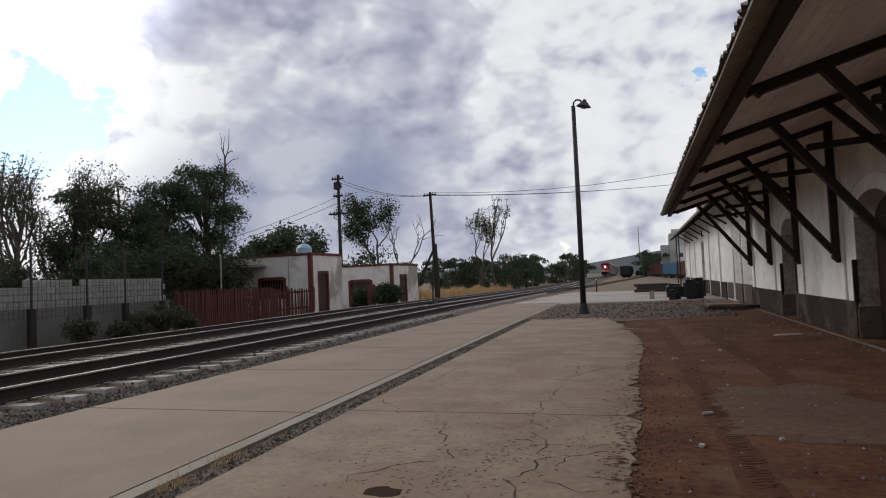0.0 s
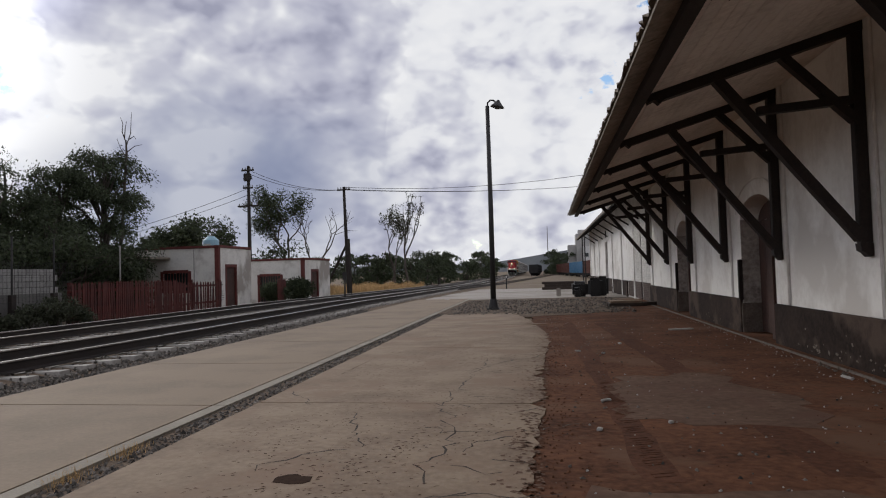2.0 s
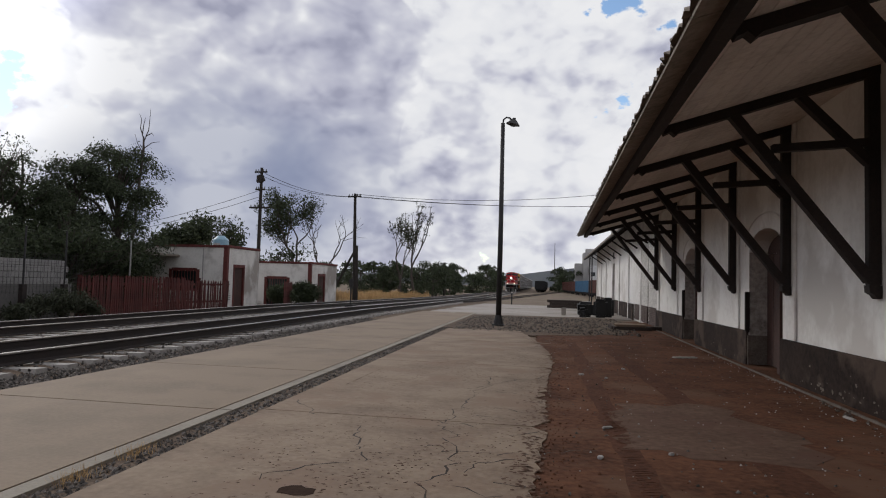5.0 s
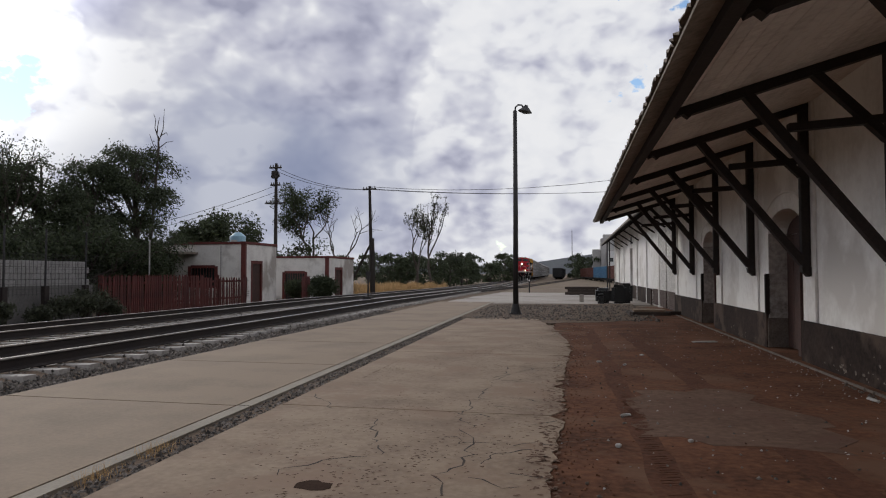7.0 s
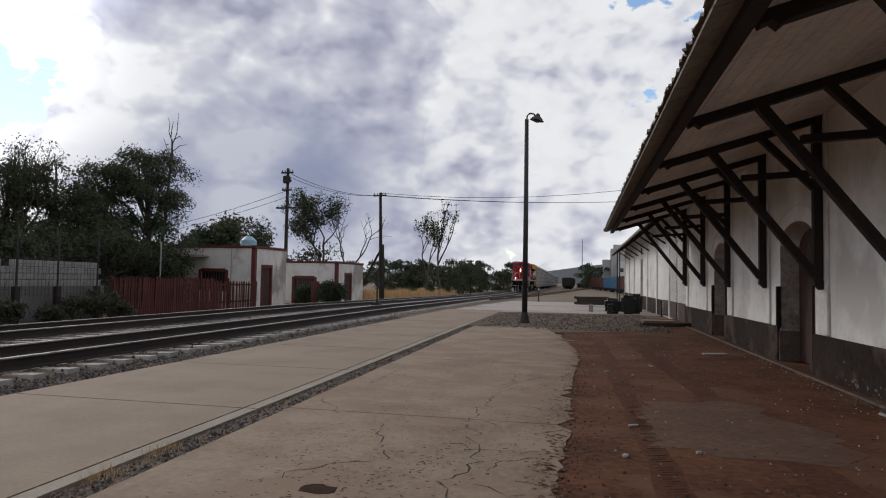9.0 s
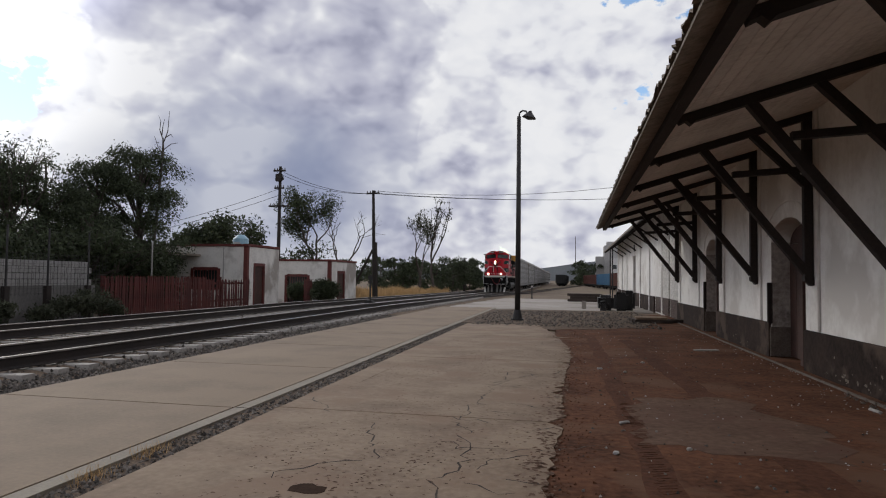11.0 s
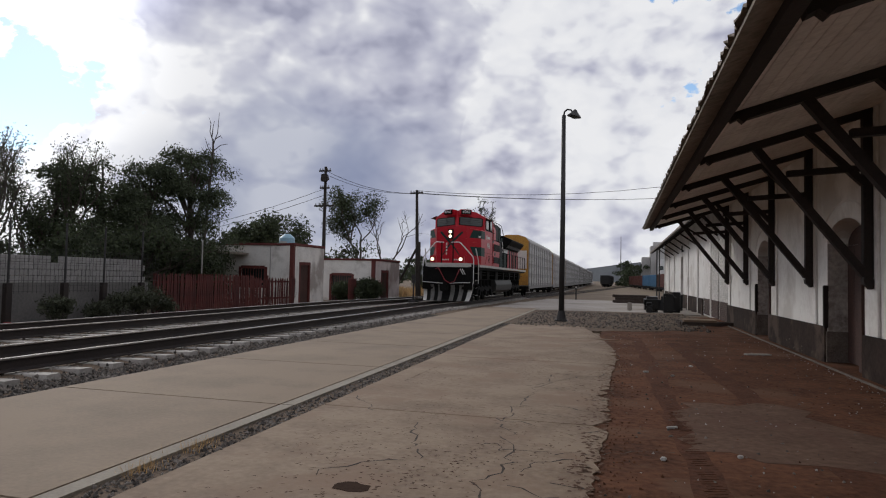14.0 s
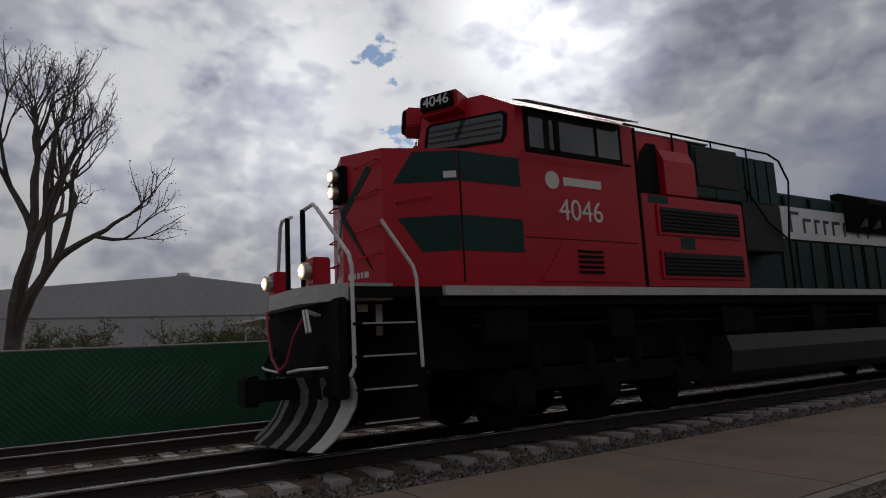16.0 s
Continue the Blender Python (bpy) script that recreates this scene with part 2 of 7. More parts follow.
M_RAIL = material("rusty rail web", (0.030, 0.020, 0.016), (0.013, 0.010, 0.009), rough=0.8, scale=2, fine=30)
M_HEAD = material("polished rail head", (0.55, 0.53, 0.50), (0.40, 0.38, 0.36), rough=0.22, metal=0.9, scale=1, fine=8, bump=0.02)
M_WHITE = material("whitewashed plaster", (0.82, 0.80, 0.76), (0.60, 0.565, 0.52), scale=0.7, fine=9, bump=0.2, spread=0.25, tone=(0.3, 0.52), third=(0.62, 0.585, 0.54), third_scale=0.5)
M_BRICKW = material("whitewashed brick", (0.78, 0.76, 0.72), (0.52, 0.50, 0.46), scale=1.0, fine=14, bump=0.3, vary=0.13)
M_WAINS = material("grey-brown painted plinth", (0.044, 0.029, 0.023), (0.014, 0.0095, 0.008), scale=1.3, fine=12, bump=0.35, third=(0.080, 0.057, 0.045), third_scale=0.9, spec=0.12)
M_BROWNBRICK = material("brown painted brick", (0.13, 0.09, 0.075), (0.065, 0.045, 0.04), scale=2, fine=16, bump=0.3, vary=0.15)
M_JAMB = material("grimy door reveal", (0.58, 0.53, 0.47), (0.20, 0.17, 0.15), scale=1.6, fine=12, bump=0.3)
M_TIMBER = material("dark brown timber", (0.030, 0.020, 0.016), (0.012, 0.009, 0.008), scale=2.0, fine=24, bump=0.3, rough=0.75)
M_SOFFIT = material("stained white soffit boards", (0.76, 0.69, 0.62), (0.50, 0.43, 0.37), scale=0.9, fine=10, bump=0.2, tone=(0.3, 0.55), vary=0.06)
M_ROOF = material("weathered corrugated roofing", (0.30, 0.255, 0.21), (0.13, 0.11, 0.09), scale=1.5, fine=12, bump=0.4, rough=0.9)
M_STEEL = material("dark lamp-post steel", (0.035, 0.033, 0.033), (0.018, 0.017, 0.017), rough=0.6, scale=3, fine=20)
M_POLE = material("creosoted pole wood", (0.035, 0.028, 0.023), (0.016, 0.013, 0.011), scale=2, fine=20)
M_WIRE = material("cable", (0.03, 0.03, 0.03), rough=0.6, bump=0)
M_REDPAINT = material("faded red picket paint", (0.115, 0.024, 0.019), (0.045, 0.012, 0.010), scale=2, fine=20, vary=0.25, bump=0.2)
M_REDTRIM = material("dark red trim", (0.15, 0.035, 0.028), (0.07, 0.02, 0.018), scale=2, fine=14)
M_HOUSE = material("white house wall", (0.68, 0.66, 0.62), (0.46, 0.44, 0.41), scale=0.8, fine=10, bump=0.2, spread=0.3, tone=(0.3, 0.52), third=(0.33, 0.30, 0.27), third_scale=0.35)
M_BLOCK = material("pale concrete block", (0.33, 0.32, 0.31), (0.22, 0.21, 0.20), scale=1.5, fine=18, bump=0.3, vary=0.1)
M_RENDER = material("grey cement render", (0.17, 0.16, 0.15), (0.10, 0.095, 0.09), scale=1, fine=14, bump=0.3)
M_GREEN = material("green slatted fence", (0.012, 0.120, 0.054), (0.007, 0.070, 0.034), scale=1.5, fine=20, bump=0.1, rough=0.6)
M_GALV = material("galvanised tube", (0.36, 0.35, 0.33), (0.22, 0.21, 0.2), rough=0.5, metal=0.3, scale=3, fine=30)
M_WAREHOUSE = material("pale grey sheet cladding", (0.36, 0.36, 0.36), (0.29, 0.29, 0.29), scale=0.3, fine=3, bump=0.05)
M_BARK = material("bark", (0.085, 0.068, 0.055), (0.035, 0.028, 0.023), scale=3, fine=25, bump=0.5)
M_LEAF = leaf_material("dark foliage", (0.066, 0.082, 0.040), (0.030, 0.040, 0.020))
M_LEAF2 = leaf_material("grey-green foliage", (0.085, 0.094, 0.058), (0.045, 0.05, 0.031))
M_LEAF3 = leaf_material("yellow-green foliage", (0.13, 0.125, 0.035), (0.06, 0.065, 0.022))
M_STRAW = leaf_material("dry straw", (0.56, 0.38, 0.18), (0.36, 0.23, 0.11))
M_RED = material("locomotive red", (0.40, 0.010, 0.021), (0.28, 0.008, 0.016), rough=0.38, scale=1.2, fine=9, bump=0.03, tone=(0.25, 0.55), spec=0.2)
M_LGREEN = material("locomotive dark green", (0.012, 0.042, 0.036), (0.008, 0.026, 0.023), rough=0.55, scale=1.2, fine=9, bump=0.03, spec=0.15)
M_LWHITE = material("locomotive white", (0.66, 0.66, 0.66), (0.5, 0.5, 0.49), rough=0.45, scale=1.5, fine=12, bump=0.03)
M_PLOUGH = material("scuffed grey plough paint", (0.16, 0.152, 0.14), (0.05, 0.047, 0.044), rough=0.6, scale=2.5, fine=12)
M_LGREY = material("locomotive grey sill", (0.48, 0.47, 0.44), (0.33, 0.32, 0.3), rough=0.5, scale=2, fine=14)
M_BLACK = material("grimy black underframe", (0.009, 0.0085, 0.008), (0.004, 0.004, 0.004), rough=0.85, spec=0.12, scale=2, fine=14)
M_TANK = material("oily grey tank steel", (0.024, 0.023, 0.022), (0.010, 0.0095, 0.009), rough=0.6, scale=1.5, fine=12)
M_GRILLE = material("black grille", (0.010, 0.010, 0.010), rough=0.7, scale=5, fine=60, bump=0.5)
M_GLASS = glass_material("dark glass")
M_LAMP = material("lit headlight", (1, 0.9, 0.75), rough=0.3, emit=((1.0, 0.70, 0.36), 1.5), bump=0)
M_CHROME = material("lamp ring", (0.5, 0.48, 0.45), rough=0.3, metal=0.8, bump=0)
M_HOSE = material("red hose", (0.28, 0.02, 0.03), rough=0.5, bump=0)
M_RACK = material("galvanised autorack panel", (0.29, 0.285, 0.28), (0.19, 0.185, 0.18), rough=0.5, scale=0.8, fine=8, bump=0.06, vary=0.12, third=(0.23, 0.21, 0.185), third_scale=0.5)
M_RACKSLOT = material("autorack perforation", (0.50, 0.495, 0.48), (0.33, 0.325, 0.32), rough=0.5, scale=4, fine=30)
M_RACKDARK = material("autorack frame", (0.20, 0.195, 0.19), (0.12, 0.115, 0.11), rough=0.6, scale=2, fine=12)
M_YELLOW = material("rusty yellow autorack end", (0.50, 0.27, 0.035), (0.24, 0.11, 0.025), rough=0.6, scale=1.2, fine=10, bump=0.1)
M_LETTER = material("pale lettering", (0.62, 0.58, 0.54), (0.5, 0.47, 0.44), rough=0.5, bump=0)
M_DARKLET = material("dark lettering", (0.03, 0.035, 0.035), rough=0.5, bump=0)
M_RUST = material("rusty wagon side", (0.16, 0.06, 0.045), (0.08, 0.032, 0.025), scale=0.6, fine=6)
M_BLUE = material("blue wagon side", (0.09, 0.22, 0.36), (0.05, 0.13, 0.22), scale=0.6, fine=6)
M_WAGONBLACK = material("black hopper side", (0.022, 0.021, 0.021), (0.012, 0.012, 0.012), scale=0.6, fine=6)
M_HILL = material("far hill", (0.11, 0.12, 0.125), (0.085, 0.092, 0.10), scale=0.02, fine=0.2, bump=0)
M_SILO = material("pale silo concrete", (0.45, 0.44, 0.42), (0.32, 0.31, 0.3), scale=0.2, fine=2, bump=0.05)
M_DOOR = material("dark brown door", (0.075, 0.034, 0.026), (0.032, 0.017, 0.013), scale=2, fine=18, bump=0.2)
M_PATCH = material("buried concrete under dust", (0.165, 0.105, 0.074), (0.085, 0.050, 0.036), scale=1.3, fine=12, bump=0.5, rough=0.95, third=(0.12, 0.068, 0.05), third_scale=1.1, spec=0.1)
M_RUT = material("packed tyre track", (0.125, 0.055, 0.032), (0.055, 0.026, 0.016), scale=1.2, fine=18, bump=0.8, rough=0.95, spec=0.1)
M_LITTER = material("white litter", (0.50, 0.48, 0.45), (0.33, 0.32, 0.3), bump=0)
M_CRACK = material("crack dirt", (0.085, 0.066, 0.053), rough=1.0, bump=0)
M_SLAT = material("paler green slat", (0.20, 0.34, 0.27), (0.10, 0.2, 0.15), rough=0.5, bump=0, scale=3)
M_WASH = material("thin red dust", (0.175, 0.112, 0.080), (0.10, 0.062, 0.045), rough=1.0, bump=0, scale=3, spec=0.1)
M_STAIN = material("old oil stain", (0.060, 0.037, 0.026), (0.035, 0.022, 0.016), rough=1.0, bump=0, scale=6, spec=0.05)
M_BULB = material("lit bulb", (1, 0.9, 0.75), rough=0.3, emit=((1.0, 0.80, 0.55), 80.0), bump=0)
M_SCUFF = material("trodden dirt", (0.125, 0.075, 0.052), (0.065, 0.040, 0.029), rough=1.0, bump=0, scale=3, spec=0.1)
M_CLOD = material("dirt clod", (0.155, 0.070, 0.040), (0.075, 0.036, 0.022), rough=1.0, bump=0.2, scale=3, spec=0.1)
M_PLASTERBIT = material("bare plaster", (0.20, 0.165, 0.135), (0.08, 0.065, 0.055), rough=0.95, scale=4, fine=30)
M_TANKBLUE = material("pale blue water tank", (0.30, 0.48, 0.58), (0.2, 0.34, 0.42), rough=0.4)
M_RAW = material("stacked old sleepers", (0.075, 0.055, 0.045), (0.035, 0.027, 0.022), scale=2, fine=14, bump=0.4, vary=0.2)
M_BAG = material("black plastic", (0.014, 0.014, 0.014), (0.008, 0.008, 0.008), rough=0.35, scale=3, fine=9, bump=0.5)


def by_stone(m, lo, hi):
    """Let single stones of one mesh differ in brightness."""
    n, l = m.node_tree.nodes, m.node_tree.links
    b = n["Principled BSDF"]
    geo, hsv, r = n.new("ShaderNodeNewGeometry"), n.new("ShaderNodeHueSaturation"), n.new("ShaderNodeMapRange")
    r.inputs[3].default_value, r.inputs[4].default_value = lo, hi
    l.new(geo.outputs["Random Per Island"], r.inputs[0])
    l.new(r.outputs[0], hsv.inputs["Value"])
    l.new(b.inputs["Base Color"].links[0].from_socket, hsv.inputs["Color"])
    l.new(hsv.outputs[0], b.inputs["Base Color"])


by_stone(M_STONE, 0.3, 1.7)
by_stone(M_CLOD, 0.5, 1.5)
by_stone(M_SCUFF, 0.6, 1.4)


# ---- mesh helpers ----
def mesh_of(bm, name, mat):
    me = bpy.data.meshes.new(name)
    bm.to_mesh(me)
    bm.free()
    for mm in (mat if isinstance(mat, (list, tuple)) else [mat]):
        me.materials.append(mm)
    return me


def part(name, bm, mat, parent=None, label="", m=None, smooth=False):
    ob = new(name, mesh_of(bm, name, mat) if isinstance(bm, bmesh.types.BMesh) else bm)
    if smooth:
        for p in ob.data.polygons:
            p.use_smooth = True
    ob.parent = parent
    if m is not None:
        ob.matrix_basis = m
    if label:
        ob["label"] = label
    return ob


def empty(name, m=None):
    ob = new(name)
    if m is not None:
        ob.matrix_basis = m
    return ob


def box(bm, x0, x1, y0, y1, z0, z1, bevel=0.0, m=None):
    made = bmesh.ops.create_cube(bm, size=1)
    bmesh.ops.scale(bm, vec=(abs(x1 - x0), abs(y1 - y0), abs(z1 - z0)), verts=made["verts"])
    bmesh.ops.translate(bm, vec=((x0 + x1) / 2, (y0 + y1) / 2, (z0 + z1) / 2), verts=made["verts"])
    verts = made["verts"]
    if bevel:
        edges = list({e for v in verts for e in v.link_edges})
        r = bmesh.ops.bevel(bm, geom=edges, offset=bevel, segments=2, affect="EDGES")
        verts = list({v for f in r["faces"] for v in f.verts} | {v for v in verts if v.is_valid})
    if m is not None:
        bmesh.ops.transform(bm, matrix=m, verts=verts)
    return bm


def boxes(*list_of, bevel=0.0):
    bm = bmesh.new()
    for b in list_of:
        box(bm, *b, bevel=bevel)
    return bm


def beam(bm, a, b, w, h, up=(0, 0, 1)):
    """A squared timber from a to b, w wide and h deep."""
    a, b = Vector(a), Vector(b)
    d = (b - a)
    side = d.cross(Vector(up)).normalized()
    top = side.cross(d).normalized()
    v = [bm.verts.new(p + side * sx * w / 2 + top * sz * h / 2) for p in (a, b) for sx, sz in ((-1, -1), (1, -1), (1, 1), (-1, 1))]
    for f in ((0, 3, 2, 1), (4, 5, 6, 7), (0, 1, 5, 4), (1, 2, 6, 5), (2, 3, 7, 6), (3, 0, 4, 7)):
        bm.faces.new([v[i] for i in f])
    return bm


def tube(bm, pts, r, sides=8, r1=None):
    pts = [Vector(p) for p in pts]
    rings = []
    for i, p in enumerate(pts):
        d = (pts[min(i + 1, len(pts) - 1)] - pts[max(i - 1, 0)]).normalized()
        a = d.orthogonal().normalized() if i == 0 else (last - d * last.dot(d)).normalized()
        last = a
        c = d.cross(a)
        k = r if r1 is None else r + (r1 - r) * i / max(1, len(pts) - 1)
        rings.append([bm.verts.new(p + (a * math.cos(t) + c * math.sin(t)) * k) for t in (2 * math.pi * j / sides for j in range(sides))])
    for q, s in zip(rings, rings[1:]):
        for j in range(sides):
            bm.faces.new((q[j], q[(j + 1) % sides], s[(j + 1) % sides], s[j]))
    bm.faces.new(rings[0][::-1])
    bm.faces.new(rings[-1])
    return bm


def prism(bm, outline, a, b, axis="y"):
    """An outline of (u, v) drawn out from a to b along an axis: along y it lies in x, z; along x in y, z; along z in x, y."""
    def at(u, v, w):
        return {"y": (u, w, v), "x": (w, u, v), "z": (u, v, w)}[axis]
    lo, hi = ([bm.verts.new(at(u, v, w)) for u, v in outline] for w in (a, b))
    n = len(outline)
    bm.faces.new(lo)
    bm.faces.new(hi[::-1])
    for i in range(n):
        bm.faces.new((lo[i], hi[i], hi[(i + 1) % n], lo[(i + 1) % n]))
    bmesh.ops.recalc_face_normals(bm, faces=bm.faces)
    return bm


def disc(bm, c, r, depth, axis="y", sides=20, r2=None):
    made = bmesh.ops.create_cone(bm, cap_ends=True, segments=sides, radius1=r, radius2=r if r2 is None else r2, depth=depth)
    turn = {"y": Matrix.Rotation(radians(90), 4, "X"), "x": Matrix.Rotation(radians(90), 4, "Y"), "z": Matrix.Identity(4)}[axis]
    bmesh.ops.transform(bm, matrix=Matrix.Translation(c) @ turn, verts=made["verts"])
    return bm


def from_arrays(name, verts, faces, mat):
    me = bpy.data.meshes.new(name)
    me.from_pydata(verts if isinstance(verts, list) else verts.tolist(), [], faces if isinstance(faces, list) else faces.tolist())
    me.materials.append(mat)
    return me


def writing(name, text, size, mat, parent, m, depth=0.004):
    """Letters in the built-in font as a thin mesh, reading along x, upright along y of the pose m."""
    c = bpy.data.curves.new(name, "FONT")
    c.body, c.size, c.extrude, c.align_x, c.align_y = text, size, depth, "CENTER", "CENTER"
    tmp = bpy.data.objects.new(name, c)
    scene.collection.objects.link(tmp)
    bpy.context.view_layer.update()
    me = bpy.data.meshes.new_from_object(tmp.evaluated_get(bpy.context.evaluated_depsgraph_get()))
    bpy.data.objects.remove(tmp)
    me.materials.clear()
    me.materials.append(mat)
    return part(name, me, mat, parent, "", m)


STONE_V = np.array([(0, 0, 1), (0.9, 0, 0.1), (0.25, 0.85, 0.0), (-0.75, 0.5, 0.1), (-0.7, -0.55, -0.05), (0.3, -0.85, 0.1), (0, 0, -0.8)])
STONE_F = np.array([(0, 1, 2), (0, 2, 3), (0, 3, 4), (0, 4, 5), (0, 5, 1), (6, 2, 1), (6, 3, 2), (6, 4, 3), (6, 5, 4), (6, 1, 5)])


def scatter_stones(name, mat, centres, lo, hi, rng):
    """Loose stones as one mesh: each a lump of ten facets, turned and squashed its own way."""
    n = len(centres)
    size = rng.uniform(lo, hi, (n, 1, 1)) * rng.uniform(0.6, 1.25, (n, 1, 3))
    v = STONE_V[None] * size * rng.uniform(0.8, 1.2, (n, 7, 1))
    a = rng.uniform(0, 2 * np.pi, n)
    tilt = rng.normal(0, 0.4, n)
    ca, sa, ct, st = np.cos(a), np.sin(a), np.cos(tilt), np.sin(tilt)
    x, y, z = v[..., 0], v[..., 1], v[..., 2]
    y, z = y * ct[:, None] - z * st[:, None], y * st[:, None] + z * ct[:, None]
    x, y = x * ca[:, None] - y * sa[:, None], x * sa[:, None] + y * ca[:, None]
    v = np.stack([x, y, z], -1) + np.asarray(centres)[:, None]
    f = (STONE_F[None] + 7 * np.arange(n)[:, None, None]).reshape(-1, 3)
    return from_arrays(name, v.reshape(-1, 3), f, mat)


# ---- ground ----
RAIL_TOP = 0.212
NEAR_X, FAR_X = -9.398, -13.40


def veer(y):
    """How far west the line has swung at y: straight past the station, then a little off its axis."""
    d = max(0.0, y - 10)
    return -0.0265 * (d - 12 * (1 - math.exp(-d / 12)))


def dip(y):
    """The ground falls gently beyond the platform."""
    return -0.0075 * min(67.0, max(0.0, y - 30))


def track_x(base, y):
    return base + veer(y)


def flat(name, outline, z, thick, mat, label, category):
    bm = bmesh.new()
    prism(bm, outline, z - thick, z, "z")
    if min(y for _, y in outline) > 30:
        for v in bm.verts:
            v.co.z += dip(v.co.y)
    return tagged(part(name, bm, mat), label, category, kind="structure")


def ragged(points, amount, step, seed):
    """An outline with its long sides broken into small uneven steps."""
    rng, out = random.Random(seed), []
    for (x0, y0), (x1, y1) in zip(points, points[1:] + points[:1]):
        n = max(1, int(math.hypot(x1 - x0, y1 - y0) / step))
        for i in range(n):
            k = i / n
            out.append((x0 + (x1 - x0) * k + rng.uniform(-amount, amount) * (i > 0), y0 + (y1 - y0) * k + rng.uniform(-amount, amount) * (i > 0)))
    return out


def build_ground():
    # one sheet to the horizon, sunk a little where the tracks lie
    bm = bmesh.new()
    xs = [(-1500, -0.06), (-300, -0.06), (-60, -0.06), (-16.35, -0.06), (-16.1, -0.3), (-6.4, -0.3), (-6.3, -0.06), (60, -0.06), (300, -0.06), (1500, -0.06)]
    ys = [-1500, -300, -60, 0, 15, 30, 45, 60, 80, 97, 130, 200, 300, 420, 1500]
    grid = [[bm.verts.new((x + (veer(min(y, 420)) if -20 < x < 0 else 0), y, z + dip(y))) for x, z in xs] for y in ys]
    for r0, r1 in zip(grid, grid[1:]):
        for i in range(len(xs) - 1):
            bm.faces.new((r0[i], r0[i + 1], r1[i + 1], r1[i]))
    tagged(part("ground", bm, M_SOIL), "dry brown soil round the railway station", "ground", kind="structure")
    flat("dirt_yard", ragged([(-0.9, -14), (6, -14), (6, 30), (2.6, 31), (1.4, 23.5), (-0.7, 21), (-0.9, 10)], 0.12, 0.5, 4), -0.012, 0.1, M_DIRT, "red-brown trodden dirt along the station wall", "dirt")
    flat("gravel_patch", ragged([(-4.3, 22.6), (-0.8, 20.2), (1.9, 22), (3.2, 27), (2.4, 33.5), (-4.4, 33)], 0.15, 0.5, 5), -0.006, 0.1, M_GRAVEL, "grey gravel round the foot of the lamp post", "gravel")
    flat("concrete_apron", ragged([(-7.2, 33.0), (3.4, 33.3), (3.3, 58), (-7.0, 60)], 0.2, 1.2, 6), -0.004, 0.1, M_APRON, "pale worn concrete apron beyond the platform", "pavement")
    flat("gravel_strip", [(-3.95, -14), (-3.0, -14), (-3.55, 24), (-4.4, 34), (-4.6, 34)], -0.024, 0.1, M_GRAVEL, "strip of gravel between two concrete slabs", "gravel")
    flat("slab_remnant", ragged([(0.55, 6.4), (2.3, 6.1), (2.5, 7.6), (1.9, 9.2), (0.7, 8.9)], 0.16, 0.3, 14), -0.009, 0.05, M_PATCH, "half-buried patch of old concrete in the dirt", "concrete")
    flat("slab_remnant", ragged([(-0.3, 2.6), (2.6, 2.4), (3.0, 4.35), (0.2, 4.5)], 0.12, 0.3, 15), -0.008, 0.05, M_PATCH, "half-buried patch of old concrete in the dirt", "concrete")
    for x0, y0, x1, y1, w in ((0.55, 4.6, 0.15, 18.5, 0.26), (1.75, 4.8, 0.95, 17.5, 0.34)):
        flat("tyre_track", ragged([(x0, y0), (x0 + w, y0), ((x0 + x1) / 2 + w, (y0 + y1) / 2), (x1 + w, y1), (x1, y1), ((x0 + x1) / 2, (y0 + y1) / 2)], 0.03, 0.35, int(x0 * 20)), -0.0105, 0.03, M_RUT, "dark packed tyre track in the red dirt", "tyre track")
    tread, rib = bmesh.new(), random.Random(17)
    k = 4.7
    while k < 8.6:
        x = 0.60 - 0.03 * (k - 4.6)
        beam(tread, (x + rib.uniform(0, 0.05), k, -0.0105), (x + rib.uniform(0.12, 0.19), k + 0.05, -0.0105), 0.022, 0.007)
        k += rib.choice((0.055, 0.06, 0.065, 0.07, 0.2))
    tagged(part("tyre_tread", tread, M_RUT), "ribbed tread print pressed into the dirt", "tyre track", kind="stuff")
    rng = np.random.default_rng(3)
    # loose stones in the strip
    n = 4200
    y = 1.5 + 22.5 * rng.random(n) ** 1.3
    x = -3.68 - 0.026 * (y - 8) + rng.uniform(0.02, 0.32, n)
    ob = part("gravel", scatter_stones("gravel", M_STONE, np.stack([x, y, rng.uniform(-0.034, -0.016, n)], -1), 0.008, 0.030, rng), None)
    tagged(ob, "small grey stones filling the slab joint", "gravel", kind="stuff")
    n = 2600
    x, y = rng.uniform(-4.0, 2.6, n), rng.uniform(21.5, 32, n)
    keep = (x > -3.6) | (y > 24)
    ob = part("gravel", scatter_stones("gravel", M_STONE, np.stack([x, y, np.full(n, -0.004)], -1)[keep], 0.02, 0.05, rng), None)
    tagged(ob, "coarse grey gravel by the lamp post", "gravel", kind="stuff")
    n = 420
    x, y = rng.uniform(-0.4, 3.75, n), 3.2 + 20 * rng.random(n) ** 1.5
    ob = part("pebbles", scatter_stones("pebbles", M_STONE, np.stack([x, y, np.full(n, -0.010)], -1), 0.006, 0.022, rng), None)
    tagged(ob, "scattered pebbles and crumbs on the dirt", "pebbles", kind="stuff")
    # clods, denser along the slab's broken edge and the wall
    n = 3200
    x, y = rng.uniform(-0.35, 3.75, n), 2.6 + 19 * rng.random(n) ** 1.5
    x[:1500] = -0.15 + rng.normal(0, 0.22, 1500)
    x[1500:2300] = 3.62 - np.abs(rng.normal(0, 0.16, 800))
